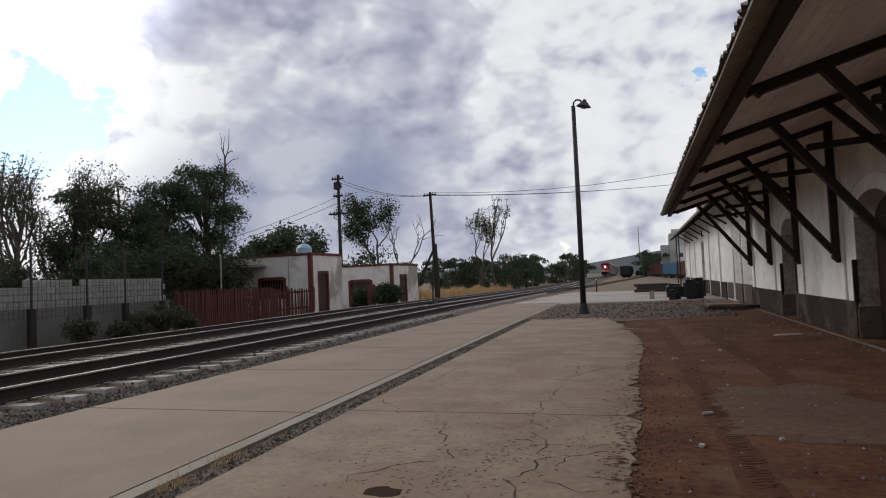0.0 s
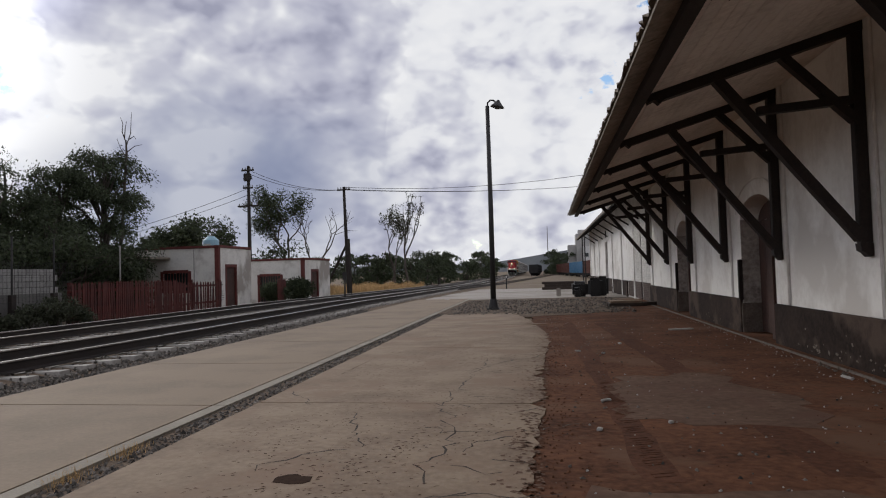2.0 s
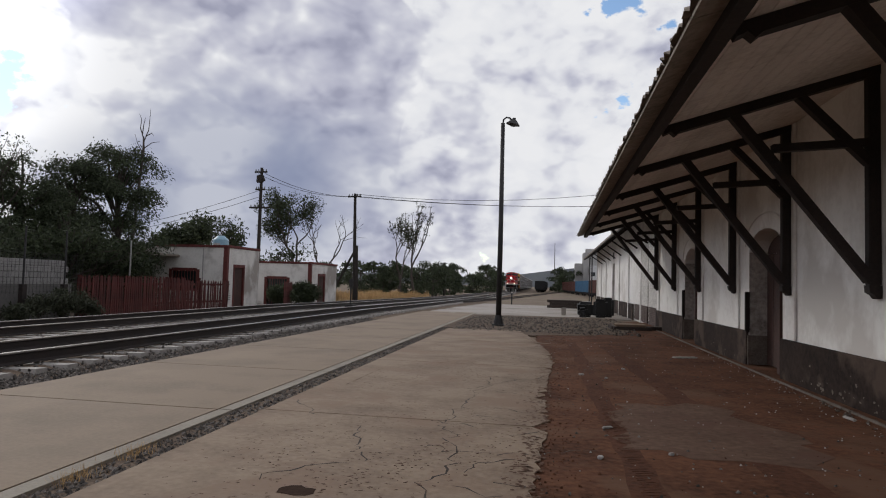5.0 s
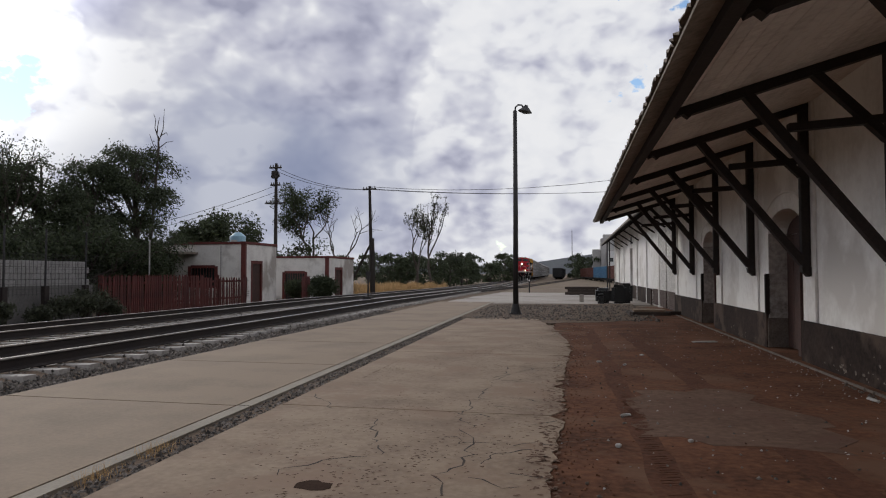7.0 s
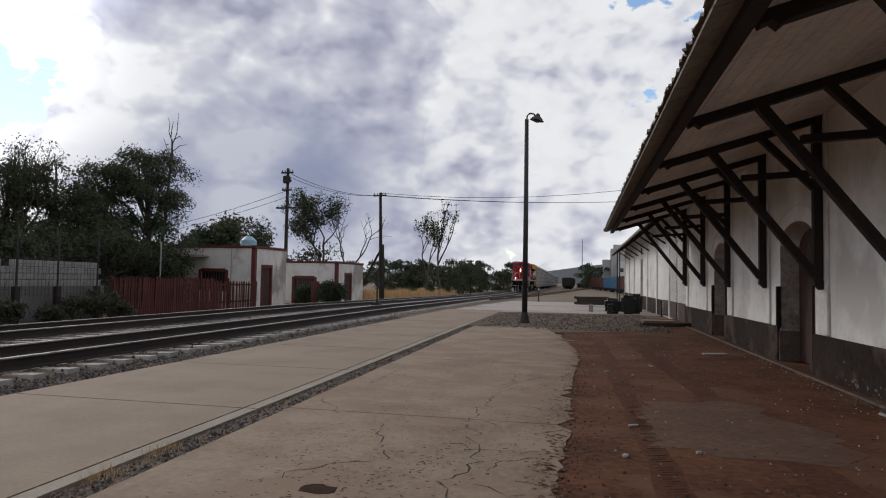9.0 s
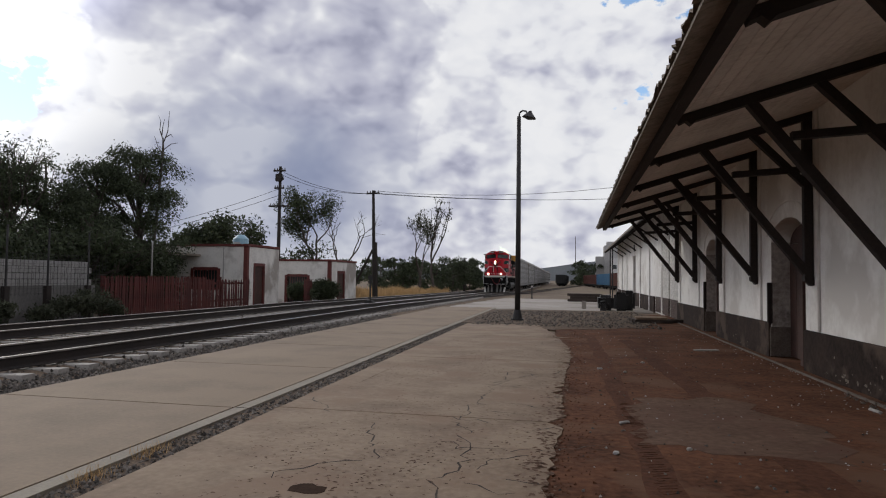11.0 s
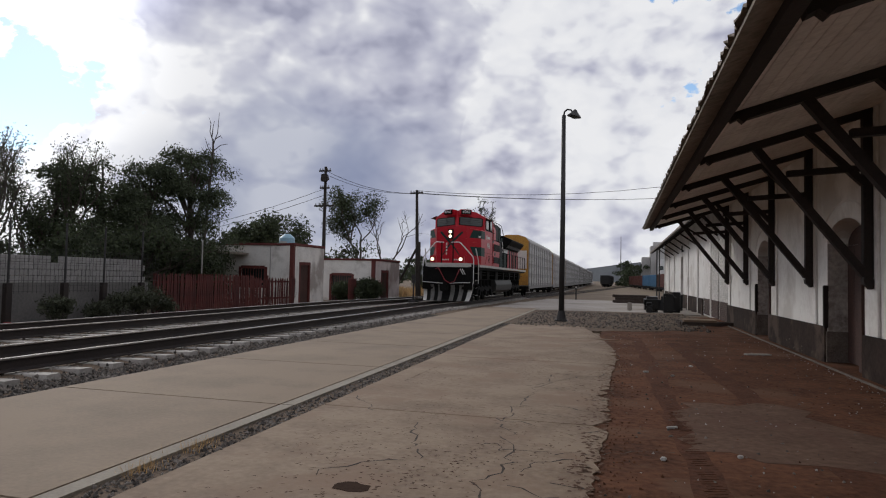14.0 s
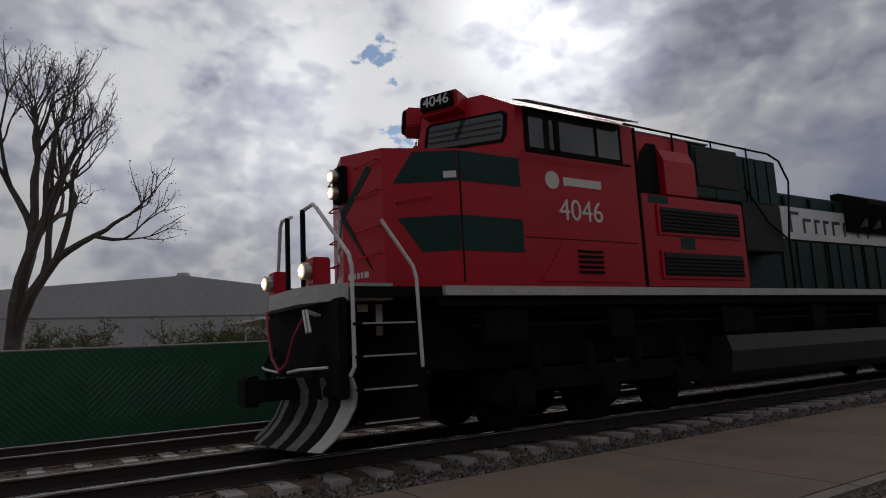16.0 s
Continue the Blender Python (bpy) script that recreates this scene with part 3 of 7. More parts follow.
    ob = part("clods", scatter_stones("clods", M_CLOD, np.stack([x, y, np.full(n, -0.012)], -1), 0.004, 0.016, rng), None)
    tagged(ob, "crumbled clods of red-brown dirt", "dirt", kind="stuff")
    n = 420
    x, y = rng.uniform(-0.3, 3.6, n), 3.0 + 17 * rng.random(n) ** 1.4
    x[:160] = 3.6 - np.abs(rng.normal(0, 0.2, 160))
    ob = part("debris", scatter_stones("debris", M_LITTER, np.stack([x, y, np.full(n, -0.009)], -1), 0.004, 0.014, rng), None)
    tagged(ob, "pale crumbs of plaster and paper on the dirt", "debris", kind="stuff")
    n = 40
    y = 7.6 + 2.6 * rng.random(n)
    x = 3.72 - np.abs(rng.normal(0, 0.14, n))
    ob = part("rubble", scatter_stones("rubble", M_PLASTERBIT, np.stack([x, y, np.full(n, -0.006)], -1), 0.012, 0.04, rng), None)
    tagged(ob, "small heap of fallen plaster at the wall foot", "rubble", kind="stuff")


def inner(y):
    return -3.68 - 0.026 * (y - 8)


def outer(y):
    return -6.97 - 0.010 * (y - 8)


def build_platform():
    plat = tagged(empty("platform"), "smooth tan concrete platform slab with a lip along the gravel", "platform", kind="structure")
    cuts = [-13.5, -10.1, -6.7, -3.3, 0.1, 3.5, 6.93, 10.33, 13.75, 17.15, 20.55, 23.95, 27.35, 30.75, 34.5]
    for a, b in zip(cuts, cuts[1:]):
        g = 0.015
        bm = bmesh.new()
        prism(bm, [(outer(a) , a + g), (inner(a) - 0.19, a + g), (inner(b) - 0.19, b - g), (outer(b), b - g)], -0.2, 0.0, "z")
        part("slab", bm, M_CONC, plat)
        bm = bmesh.new()
        prism(bm, [(inner(a) - 0.16, a + g), (inner(a), a + g), (inner(b), b - g), (inner(b) - 0.16, b - g)], -0.2, 0.002, "z")
        part("lip", bm, M_EDGE, plat)
    old = tagged(empty("old_platform"), "older cracked concrete slab, stained red by the dirt", "platform", kind="structure")
    rng = random.Random(11)
    rows = [-13.5, -8.4, -3.2, 2.0, 7.1, 12.3, 17.4, 22.0]
    for a, b in zip(rows, rows[1:]):
        pts = [(inner(a) + 0.31, a + 0.012), (-0.25 + rng.uniform(-0.1, 0.1), a + 0.012)]
        k = a + 0.3
        while k < b - 0.25:
            w = -0.18 + 0.04 * math.sin(k * 1.1) + rng.uniform(-0.035, 0.035) - (0.12 if rng.random() < 0.08 else 0)
            if k > 15:
                w -= 0.16 * (k - 15)
            if k < 5:
                w += 0.18 * (5 - k) * 0.5
            pts.append((w, k))
            k += rng.uniform(0.05, 0.22)
        pts += [(-0.3 - max(0, b - 15) * 0.16, b - 0.012), (inner(b) + 0.31, b - 0.012)]
        bm = bmesh.new()
        prism(bm, pts, -0.15, 0.0, "z")
        part("slab", bm, M_OLDCONC, old)
    # cracks wander over the old slab
    crack = bmesh.new()
    for x, y, ang, length in ((-0.9, 4.4, 1.6, 7.5), (-0.55, 5.8, 0.4, 1.3), (-0.6, 5.9, 2.4, 0.9), (-1.2, 9.5, 1.3, 5.0), (-0.9, 15, 1.4, 5), (-2.7, 7.0, 2.0, 1.0), (-1.3, 4.0, 0.2, 1.6), (-0.8, 8.0, 0.1, 0.7), (-1.0, 11, 0.3, 0.8), (-0.6, 9.2, 2.8, 0.9), (-0.75, 5.2, 1.1, 0.8), (-0.4, 4.7, 2.6, 0.5), (-0.5, 6.6, 0.2, 0.45), (-0.9, 6.9, 2.9, 0.6), (-1.6, 5.3, 1.9, 1.6), (-1.0, 3.6, 1.2, 0.9), (-0.5, 7.4, 2.7, 0.5), (-0.45, 8.6, 0.4, 0.35), (-0.55, 10.3, 2.5, 0.7), (-0.6, 12.2, 0.3, 0.5), (-2.2, 4.6, 0.9, 1.0), (-0.5, 5.0, 0.1, 0.4)):
        p, r, walked = Vector((x, y, 0.0015)), rng, 0.0
        heading, last = ang, None
        while walked < length:
            w = 0.003 + 0.010 * r.random() ** 1.6
            side = Vector((-math.sin(heading), math.cos(heading), 0)) * w
            now = (crack.verts.new(p + side), crack.verts.new(p - side))
            if last:
                crack.faces.new((last[0], last[1], now[1], now[0]))
            last = now
            step = r.uniform(0.06, 0.16)
            heading = ang + r.gauss(0, 0.55)
            p = p + Vector((math.cos(heading), math.sin(heading), 0)) * step
            walked += step
    part("cracks", crack, M_CRACK, old, "open cracks filled with dirt")
    # dirt trodden into the pores: small flat flakes in drifts
    r2 = np.random.default_rng(21)
    cx, cy = r2.uniform(-3.1, -0.3, 46), 2.4 + 15 * r2.random(46) ** 1.3
    pick = r2.integers(0, 46, 4200)
    px = np.clip(cx[pick] + r2.normal(0, 0.28, 4200), -3.05, -0.3)
    py = cy[pick] + r2.normal(0, 0.5, 4200)
    px = np.where(px < -3.68 - 0.026 * (py - 8) + 0.36, -1.7 + 0.3 * np.sin(py * 7), px)
    ang = r2.normal(0.15, 0.5, 4200)
    ln, wd = r2.uniform(0.005, 0.026, 4200), r2.uniform(0.003, 0.011, 4200)
    u, w = np.stack([np.cos(ang), np.sin(ang)], -1), np.stack([-np.sin(ang), np.cos(ang)], -1)
    c = np.stack([px, py], -1)
    quad = np.stack([c - u * ln[:, None], c + w * wd[:, None] + u * ln[:, None] * 0.3, c + u * ln[:, None], c - w * wd[:, None]], 1).reshape(-1, 2)
    quad = np.concatenate([quad, np.full((len(quad), 1), 0.0018)], 1)
    # the dirt spreads ragged over the slab's broken edge
    m = 1300
    py = 2.4 + 17 * r2.random(m) ** 1.3
    px = -0.14 - np.abs(r2.normal(0, 0.16, m)) - np.clip(py - 15, 0, 9) * 0.16 + np.clip(5 - py, 0, 3) * 0.09
    ang, big = r2.uniform(0, 6.28, m), r2.uniform(0.006, 0.032, m)
    ring = [np.stack([px + np.cos(ang + i * 1.26) * big * r2.uniform(0.5, 1.2, m), py + np.sin(ang + i * 1.26) * big * r2.uniform(0.5, 1.2, m), np.full(m, 0.0022)], -1) for i in range(5)]
    wash = np.stack(ring, 1).reshape(-1, 3)
    part("dirt_wash", from_arrays("dirt_wash", wash, np.arange(len(wash)).reshape(-1, 5), M_WASH), M_WASH, old, "red dirt washed over the slab's edge")
    flakes = part("scuffs", from_arrays("scuffs", quad, np.arange(len(quad)).reshape(-1, 4), M_SCUFF), M_SCUFF, old, "red-brown scuffs trodden into the slab")
    # a tuft of dry grass grows in the joint
    r = np.random.default_rng(8)
    for cy in (5.05, 4.35):
        v, f = [], []
        for i in range(90):
            x, y = inner(cy) + 0.06 + r.normal(0, 0.05), cy + r.normal(0, 0.12)
            a, h, lean = r.uniform(0, 6.28), r.uniform(0.03, 0.10), r.uniform(0.02, 0.08)
            dx, dy = math.cos(a), math.sin(a)
            b = len(v)
            v += [(x - dy * 0.003, y + dx * 0.003, -0.03), (x + dy * 0.003, y - dx * 0.003, -0.03), (x + dx * lean, y + dy * lean, h)]
            f.append((b, b + 1, b + 2))
        tagged(part("grass_tuft", from_arrays("grass_tuft", v, f, M_STRAW), None), "dry yellow grass tuft in the slab joint", "grass", kind="stuff")


def rail_profile(head):
    if head:
        return [(-0.035, 0.150), (0.035, 0.150), (0.037, 0.166), (0.030, 0.1715), (-0.030, 0.1715), (-0.037, 0.166)]
    return [(-0.07, 0.0), (0.07, 0.0), (0.07, 0.012), (0.02, 0.026), (0.009, 0.04), (0.009, 0.128), (0.035, 0.14), (0.035, 0.150), (-0.035, 0.150), (-0.035, 0.14), (-0.009, 0.128), (-0.009, 0.04), (-0.02, 0.026), (-0.07, 0.012)]


def sweep_rail(bm, base, prof, stops):
    rings = [[bm.verts.new((track_x(base, y) + u, y, 0.002 + v * 1.225 + dip(y))) for u, v in prof] for y in stops]
    for a, b in zip(rings, rings[1:]):
        for i in range(len(prof)):
            j = (i + 1) % len(prof)
            bm.faces.new((a[i], a[j], b[j], b[i]))
    bm.faces.new(rings[0])
    bm.faces.new(rings[-1][::-1])
    bmesh.ops.recalc_face_normals(bm, faces=bm.faces)
    return bm


def sleeper_mesh():
    bm = bmesh.new()
    prof = [(-0.15, -0.2), (0.15, -0.2), (0.115, 0.0), (-0.115, 0.0)]
    v = [[bm.verts.new((x, u, w - (0.03 if abs(x) < 0.5 and w > -0.1 else 0))) for u, w in prof] for x in (-1.42, -0.42, 0.42, 1.42)]
    for a, b in zip(v, v[1:]):
        for i in range(4):
            bm.faces.new((a[i], a[(i + 1) % 4], b[(i + 1) % 4], b[i]))
    bm.faces.new(v[0][::-1])
    bm.faces.new(v[-1])
    bmesh.ops.recalc_face_normals(bm, faces=bm.faces)
    return mesh_of(bm, "sleeper", M_TIE)


def build_track(name, base, label, near_until, seed):
    track = tagged(empty(name), label, "railway track", "railway tracks", kind="structure")
    stops = [-60, 0] + list(range(10, 100, 5)) + list(range(100, 220, 20)) + [420]
    for s in (-0.7535, 0.7535):
        web = part("rail", sweep_rail(bmesh.new(), base + s, rail_profile(False), stops), M_RAIL, track, "rust-brown steel rail")
        part("rail_head", sweep_rail(bmesh.new(), base + s, rail_profile(True), stops), M_HEAD, web, "polished running surface")
    me = sleeper_mesh()
    rng = random.Random(seed)
    y = -14.0
    rest_v, rest_f, src = [], [], [tuple(v.co) for v in me.vertices]
    src_f = [tuple(p.vertices) for p in me.polygons]
    while y < 220:
        m = pose(track_x(base, y) + rng.uniform(-0.03, 0.03), y + rng.uniform(-0.03, 0.03), rng.uniform(-0.008, 0.0) + dip(y), 0, 0, rng.uniform(-0.6, 0.6))
        if y < near_until:
            part("sleeper", me, M_TIE, track, "", m)
        else:
            b = len(rest_v)
            rest_v += [tuple(m @ Vector(c)) for c in src]
            rest_f += [tuple(i + b for i in f) for f in src_f]
        y += 0.64
    far = part("far_sleepers", from_arrays("far_sleepers", rest_v, rest_f, M_TIE), None, track)
    far["kind"] = "stuff"


def build_tracks():
    # ballast bed under both tracks
    bm = bmesh.new()
    ys = [-60, 0] + list(range(10, 100, 5)) + list(range(100, 220, 20)) + [420]
    rings = []
    for y in ys:
        d = track_x(0, y)
        rings.append([bm.verts.new((x + d, y, z + dip(y))) for x, z in ((-17.0, -0.15), (-15.4, -0.05), (-15.2, -0.04), (-12.0, -0.035), (-11.4, -0.07), (-8.4, -0.035), (-8.0, -0.10), (-7.6, -0.135), (-6.3, -0.13))])
    for a, b in zip(rings, rings[1:]):
        for i in range(8):
            bm.faces.new((a[i], a[i + 1], b[i + 1], b[i]))
    tagged(part("ballast_bed", bm, M_GRAVEL), "crushed grey stone ballast under the tracks", "ballast", kind="structure")
    rng = np.random.default_rng(5)
    n = 15000
    y = -3 + 30 * rng.random(n) ** 1.35
    x = rng.uniform(-8.15, -6.95, n)
    swing = np.array([veer(v) for v in y])
    z = np.interp(x, [-8.4, -8.0, -7.6, -6.9], [-0.035, -0.095, -0.12, -0.11]) + rng.uniform(-0.01, 0.015, n)
    tagged(part("ballast", scatter_stones("ballast", M_STONE, np.stack([x + swing, y, z], -1), 0.018, 0.042, rng), None), "loose grey ballast stones beside the sleepers", "ballast", kind="stuff")
    n = 9000
    y = rng.uniform(-12, 38, n)
    x = rng.uniform(-15.6, -8.1, n)
    tagged(part("ballast", scatter_stones("ballast", M_STONE, np.stack([x + np.array([veer(v) for v in y]), y, -0.03 + np.array([dip(v) for v in y])], -1), 0.022, 0.045, rng), None), "loose grey ballast stones between the rails", "ballast", kind="stuff")
    build_track("track_1", NEAR_X, "near railway track on concrete sleepers", 62, 1)
    build_track("track_2", FAR_X, "second railway track on concrete sleepers", 45, 2)
    # yard siding that runs across beyond the apron
    side = tagged(empty("track_3"), "rusty siding in the yard", "railway track", "railway tracks", kind="structure")
    for off in (-0.75, 0.75):
        bm = bmesh.new()
        beam(bm, (-8.2 + off, 97, 0.03 + dip(97)), (3.0 + off, 300, 0.03 + dip(300)), 0.07, 0.14)
        beam(bm, (-9.85 + off, 62, 0.03 + dip(62)), (-8.2 + off, 97, 0.03 + dip(97)), 0.07, 0.14)
        part("rail", bm, M_RAIL, side)


# ---- station ----
STATION = pose(3.93, 8.0, 0, 0, 0, 0.75)
POSTS = [-9.4, -6.0, -2.5, 0.93, 4.05, 7.45, 10.95, 14.55, 18.3]
DOORS = [(4.55, 6.6), (11.55, 13.35)]
WALL_END = 18.75


def arch_outline(y0, y1, spring, top, n=10):
    c, r = (y0 + y1) / 2, (y1 - y0) / 2
    return [(c + r * math.cos(math.pi * i / n), spring + (top - spring) * math.sin(math.pi * i / n)) for i in range(n + 1)]


def build_station():
    wall = tagged(empty("wall_station", STATION), "whitewashed plaster station wall with a grey-brown plinth", "wall", kind="structure")
    # plaster in lengths between the door openings, and arched heads over them
    spans, y = [], -16.0
    for a, b in DOORS:
        spans.append((y, a))
        y = b
    spans.append((y, WALL_END))
    for a, b in spans:
        part("plaster", boxes((0.0, 0.45, a, b, 0, 4.75)), M_WHITE, wall)
        ends = [a + 0.004, b - 0.004]
        part("plinth", boxes((-0.055, -0.001, *ends, -0.05, 0.69), bevel=0.012), M_WAINS, wall, "chipped grey-brown plinth")
    for a, b in DOORS:
        head = arch_outline(a, b, 2.3, 2.74)
        bm = bmesh.new()
        prism(bm, [(b, 4.75), (a, 4.75)] + [(u, v) for u, v in head[::-1]], 0.0, 0.45, "x")
        part("arch_head", bm, M_WHITE, wall)
        # thin moulding round the arch
        bm = bmesh.new()
        ring = arch_outline(a - 0.22, b + 0.22, 2.45, 3.05, 14)
        tube(bm, [(-0.005, u, v) for u, v in ring], 0.022, 6)
        part("moulding", bm, M_WHITE, wall)
        for s, y0 in ((1, a), (-1, b)):
            part("reveal", boxes((0.002, 0.44, y0, y0 + s * 0.03, 0.60, 2.32)), M_JAMB, wall, "grimy grey door reveal")
            part("reveal_foot", boxes((-0.03, 0.44, y0, y0 + s * 0.036, 0.0, 0.598)), M_WAINS if s > 0 else M_PLASTERBIT, wall, "worn foot of the door reveal")
            if s < 0:
                part("guard", boxes((-0.075, 0.03, y0 - 0.03, y0 + 0.05, 0.66, 1.50), bevel=0.012), M_TIMBER, wall, "dark iron corner guard")
    # pilasters behind the posts
    for y in POSTS:
        part("pilaster", boxes((-0.045, -0.001, y - 0.2, y + 0.2, 0.70, 4.4), bevel=0.012), M_WHITE, wall)
    part("back_wall", boxes((7.0, 7.3, -16, WALL_END, 0, 4.75)), M_WHITE, wall)
    part("end_wall", boxes((0.452, 6.998, WALL_END - 0.35, WALL_END, 0, 4.75)), M_WHITE, wall)
    # paint flaked off the plinth in places
    rc = random.Random(31)
    chips = bmesh.new()
    for k in range(80):
        y = rc.choice((-1.2, 0.2, 1.6, 2.9, 6.0, 9.0)) + rc.gauss(0, 0.45)
        if any(a - 0.1 < y < b + 0.1 for a, b in DOORS):
            continue
        z, s = abs(rc.gauss(0.0, 0.12)) + 0.02, rc.uniform(0.008, 0.05) * rc.random() + 0.008
        turn = rc.uniform(0, 6.28)
        ring = [chips.verts.new((-0.0575, y + s * rc.uniform(0.5, 1.3) * math.cos(turn + i * 1.05), min(0.66, z + 0.7 * s * rc.uniform(0.5, 1.3) * math.sin(turn + i * 1.05)))) for i in range(6)]
        chips.faces.new(ring)
    part("flaked_paint", chips, M_PLASTERBIT, wall, "patches where the plinth paint has flaked")
    kerb = bmesh.new()
    box(kerb, -0.27, -0.215, -16, WALL_END, -0.06, 0.012, 0.01)
    tagged(part("kerb", kerb, M_PLASTERBIT, None, m=STATION), "thin worn concrete edging at the foot of the wall", "kerb", kind="structure")
    for i, (a, b) in enumerate(DOORS):
        door = tagged(empty(f"door_{i + 1}", STATION), "dark brown boarded door standing in an arched opening", "door", "station doors", kind="structure")
        w = (b - a - 0.1) / 5
        for k in range(5):
            part("board", boxes((0.34, 0.39, a + 0.05 + k * w, a + 0.05 + (k + 1) * w - 0.012, 0.02, 2.28)), M_DOOR, door)
        bm = bmesh.new()
        prism(bm, arch_outline(a + 0.05, b - 0.05, 2.29, 2.66), 0.35, 0.38, "x")
        part("fanlight_board", bm, M_DOOR, door)
        leaf = part("door_leaf", boxes((-0.04, 0.33, a + 0.04, a + 0.20, 0.04, 2.28), bevel=0.008), M_DOOR, door, "door leaf folded back against the reveal")
        part("handle", boxes((-0.03, 0.05, a + 0.20, a + 0.235, 1.18, 1.28)), M_STEEL, leaf)
    build_canopy()


def rafter_z(x):
    """Height of the rafters' underside at x metres out from the wall (x negative)."""
    return 4.27 + 0.29 * x


def build_canopy():
    canopy = tagged(empty("canopy", STATION), "deep station canopy of white boards on dark timber brackets", "canopy", kind="structure")
    out = -2.70
    y0, y1 = -16.0, 18.7
    # soffit boards run along the building
    n = 17
    for i in range(n):
        xa, xb = out + (0 - out) * i / n, out + (0 - out) * (i + 1) / n - 0.006
        bm = bmesh.new()
        prism(bm, [(xa, rafter_z(xa) + 0.135), (xb, rafter_z(xb) + 0.135), (xb, rafter_z(xb) + 0.155), (xa, rafter_z(xa) + 0.155)], y0, y1, "y")
        part("soffit_board", bm, M_SOFFIT, canopy)
    # corrugated sheets with a ragged eave
    rng = random.Random(2)
    bm = bmesh.new()
    eave, n = -3.10, 460
    top = []
    for i in range(n + 1):
        y = y0 + (y1 + 0.35 - y0) * i / n
        h = 0.017 * (1 if i % 2 else -1)
        jag = rng.uniform(-0.03, 0.03)
        top.append([bm.verts.new((x, y, rafter_z(x) + 0.215 + h + (rng.uniform(-0.012, 0.012) if x < -2.5 else 0))) for x in (eave + jag, -2.3, -1.0, 0.4)] + [bm.verts.new((eave + jag, y, rafter_z(eave) + 0.195 + h))])
    for a, b in zip(top, top[1:]):
        for i in range(3):
            bm.faces.new((a[i], a[i + 1], b[i + 1], b[i]))
        bm.faces.new((a[4], a[0], b[0], b[4]))
    part("roof_sheet", bm, M_ROOF, canopy, "weathered corrugated roof sheets with a ragged eave")
    # overlapping eave battens seen from below, and the eave beam
    for i in range(24):
        ya = y0 + (y1 - y0) * i / 24
        yb = ya + (y1 - y0) / 24 - 0.02
        bm = bmesh.new()
        prism(bm, [(eave + 0.03, rafter_z(eave) + 0.135), (-2.845, rafter_z(-2.845) + 0.12), (-2.845, rafter_z(-2.845) + 0.155), (eave + 0.03, rafter_z(eave) + 0.17)], ya, yb, "y")
        part("eave_board", bm, M_ROOF, canopy)
    bm = bmesh.new()
    prism(bm, [(-2.84, rafter_z(-2.84) + 0.02), (-2.71, rafter_z(-2.71) - 0.01), (-2.71, rafter_z(-2.71) + 0.13), (-2.84, rafter_z(-2.84) + 0.125)], y0, y1, "y")
    part("eave_beam", bm, M_TIMBER, canopy, "dark eave beam")
    for y in POSTS:
        tie = empty("bracket")
        tie.parent = canopy
        bm = bmesh.new()
        box(bm, -0.19, -0.05, y - 0.065, y + 0.065, 1.62, 4.28, 0.008)
        prism(bm, [(-0.20, 1.62), (-0.05, 1.62), (-0.05, 1.46), (-0.10, 1.45), (-0.14, 1.50), (-0.19, 1.53)], y - 0.075, y + 0.075, "y")
        part("post", bm, M_TIMBER, tie)
        bm = bmesh.new()
        prism(bm, [(-2.64, rafter_z(-2.64) + 0.02), (-2.56, rafter_z(-2.56) + 0.035), (-2.50, rafter_z(-2.50) - 0.035), (-2.44, rafter_z(-2.44)), (-0.05, rafter_z(0)), (-0.05, rafter_z(0) + 0.13), (-2.68, rafter_z(-2.68) + 0.13)], y - 0.075, y + 0.075, "y")
        part("rafter", bm, M_TIMBER, tie)
        xs = -1.78
        bm = bmesh.new()
        beam(bm, (-0.16, y, 1.68), (xs, y, rafter_z(xs) + 0.03), 0.125, 0.135, (0, 1, 0))
        part("strut", bm, M_TIMBER, tie)
        bm = bmesh.new()
        beam(bm, (-0.16, y, 3.16), (-0.98, y, rafter_z(-0.98) + 0.03), 0.11, 0.125, (0, 1, 0))
        part("brace", bm, M_TIMBER, tie)
        bm = bmesh.new()
        beam(bm, (-0.06, y, 3.42), (-1.30, y, 3.34), 0.10, 0.12, (0, 1, 0))
        part("tie_beam", bm, M_TIMBER, tie)
    # main roof over the station
    bm = bmesh.new()
    prism(bm, [(0.3, 4.62), (3.7, 5.9), (7.4, 4.62), (7.4, 4.72), (3.7, 6.02), (0.3, 4.74)], y0, y1 + 0.2, "y")
    part("main_roof", bm, M_ROOF, canopy)


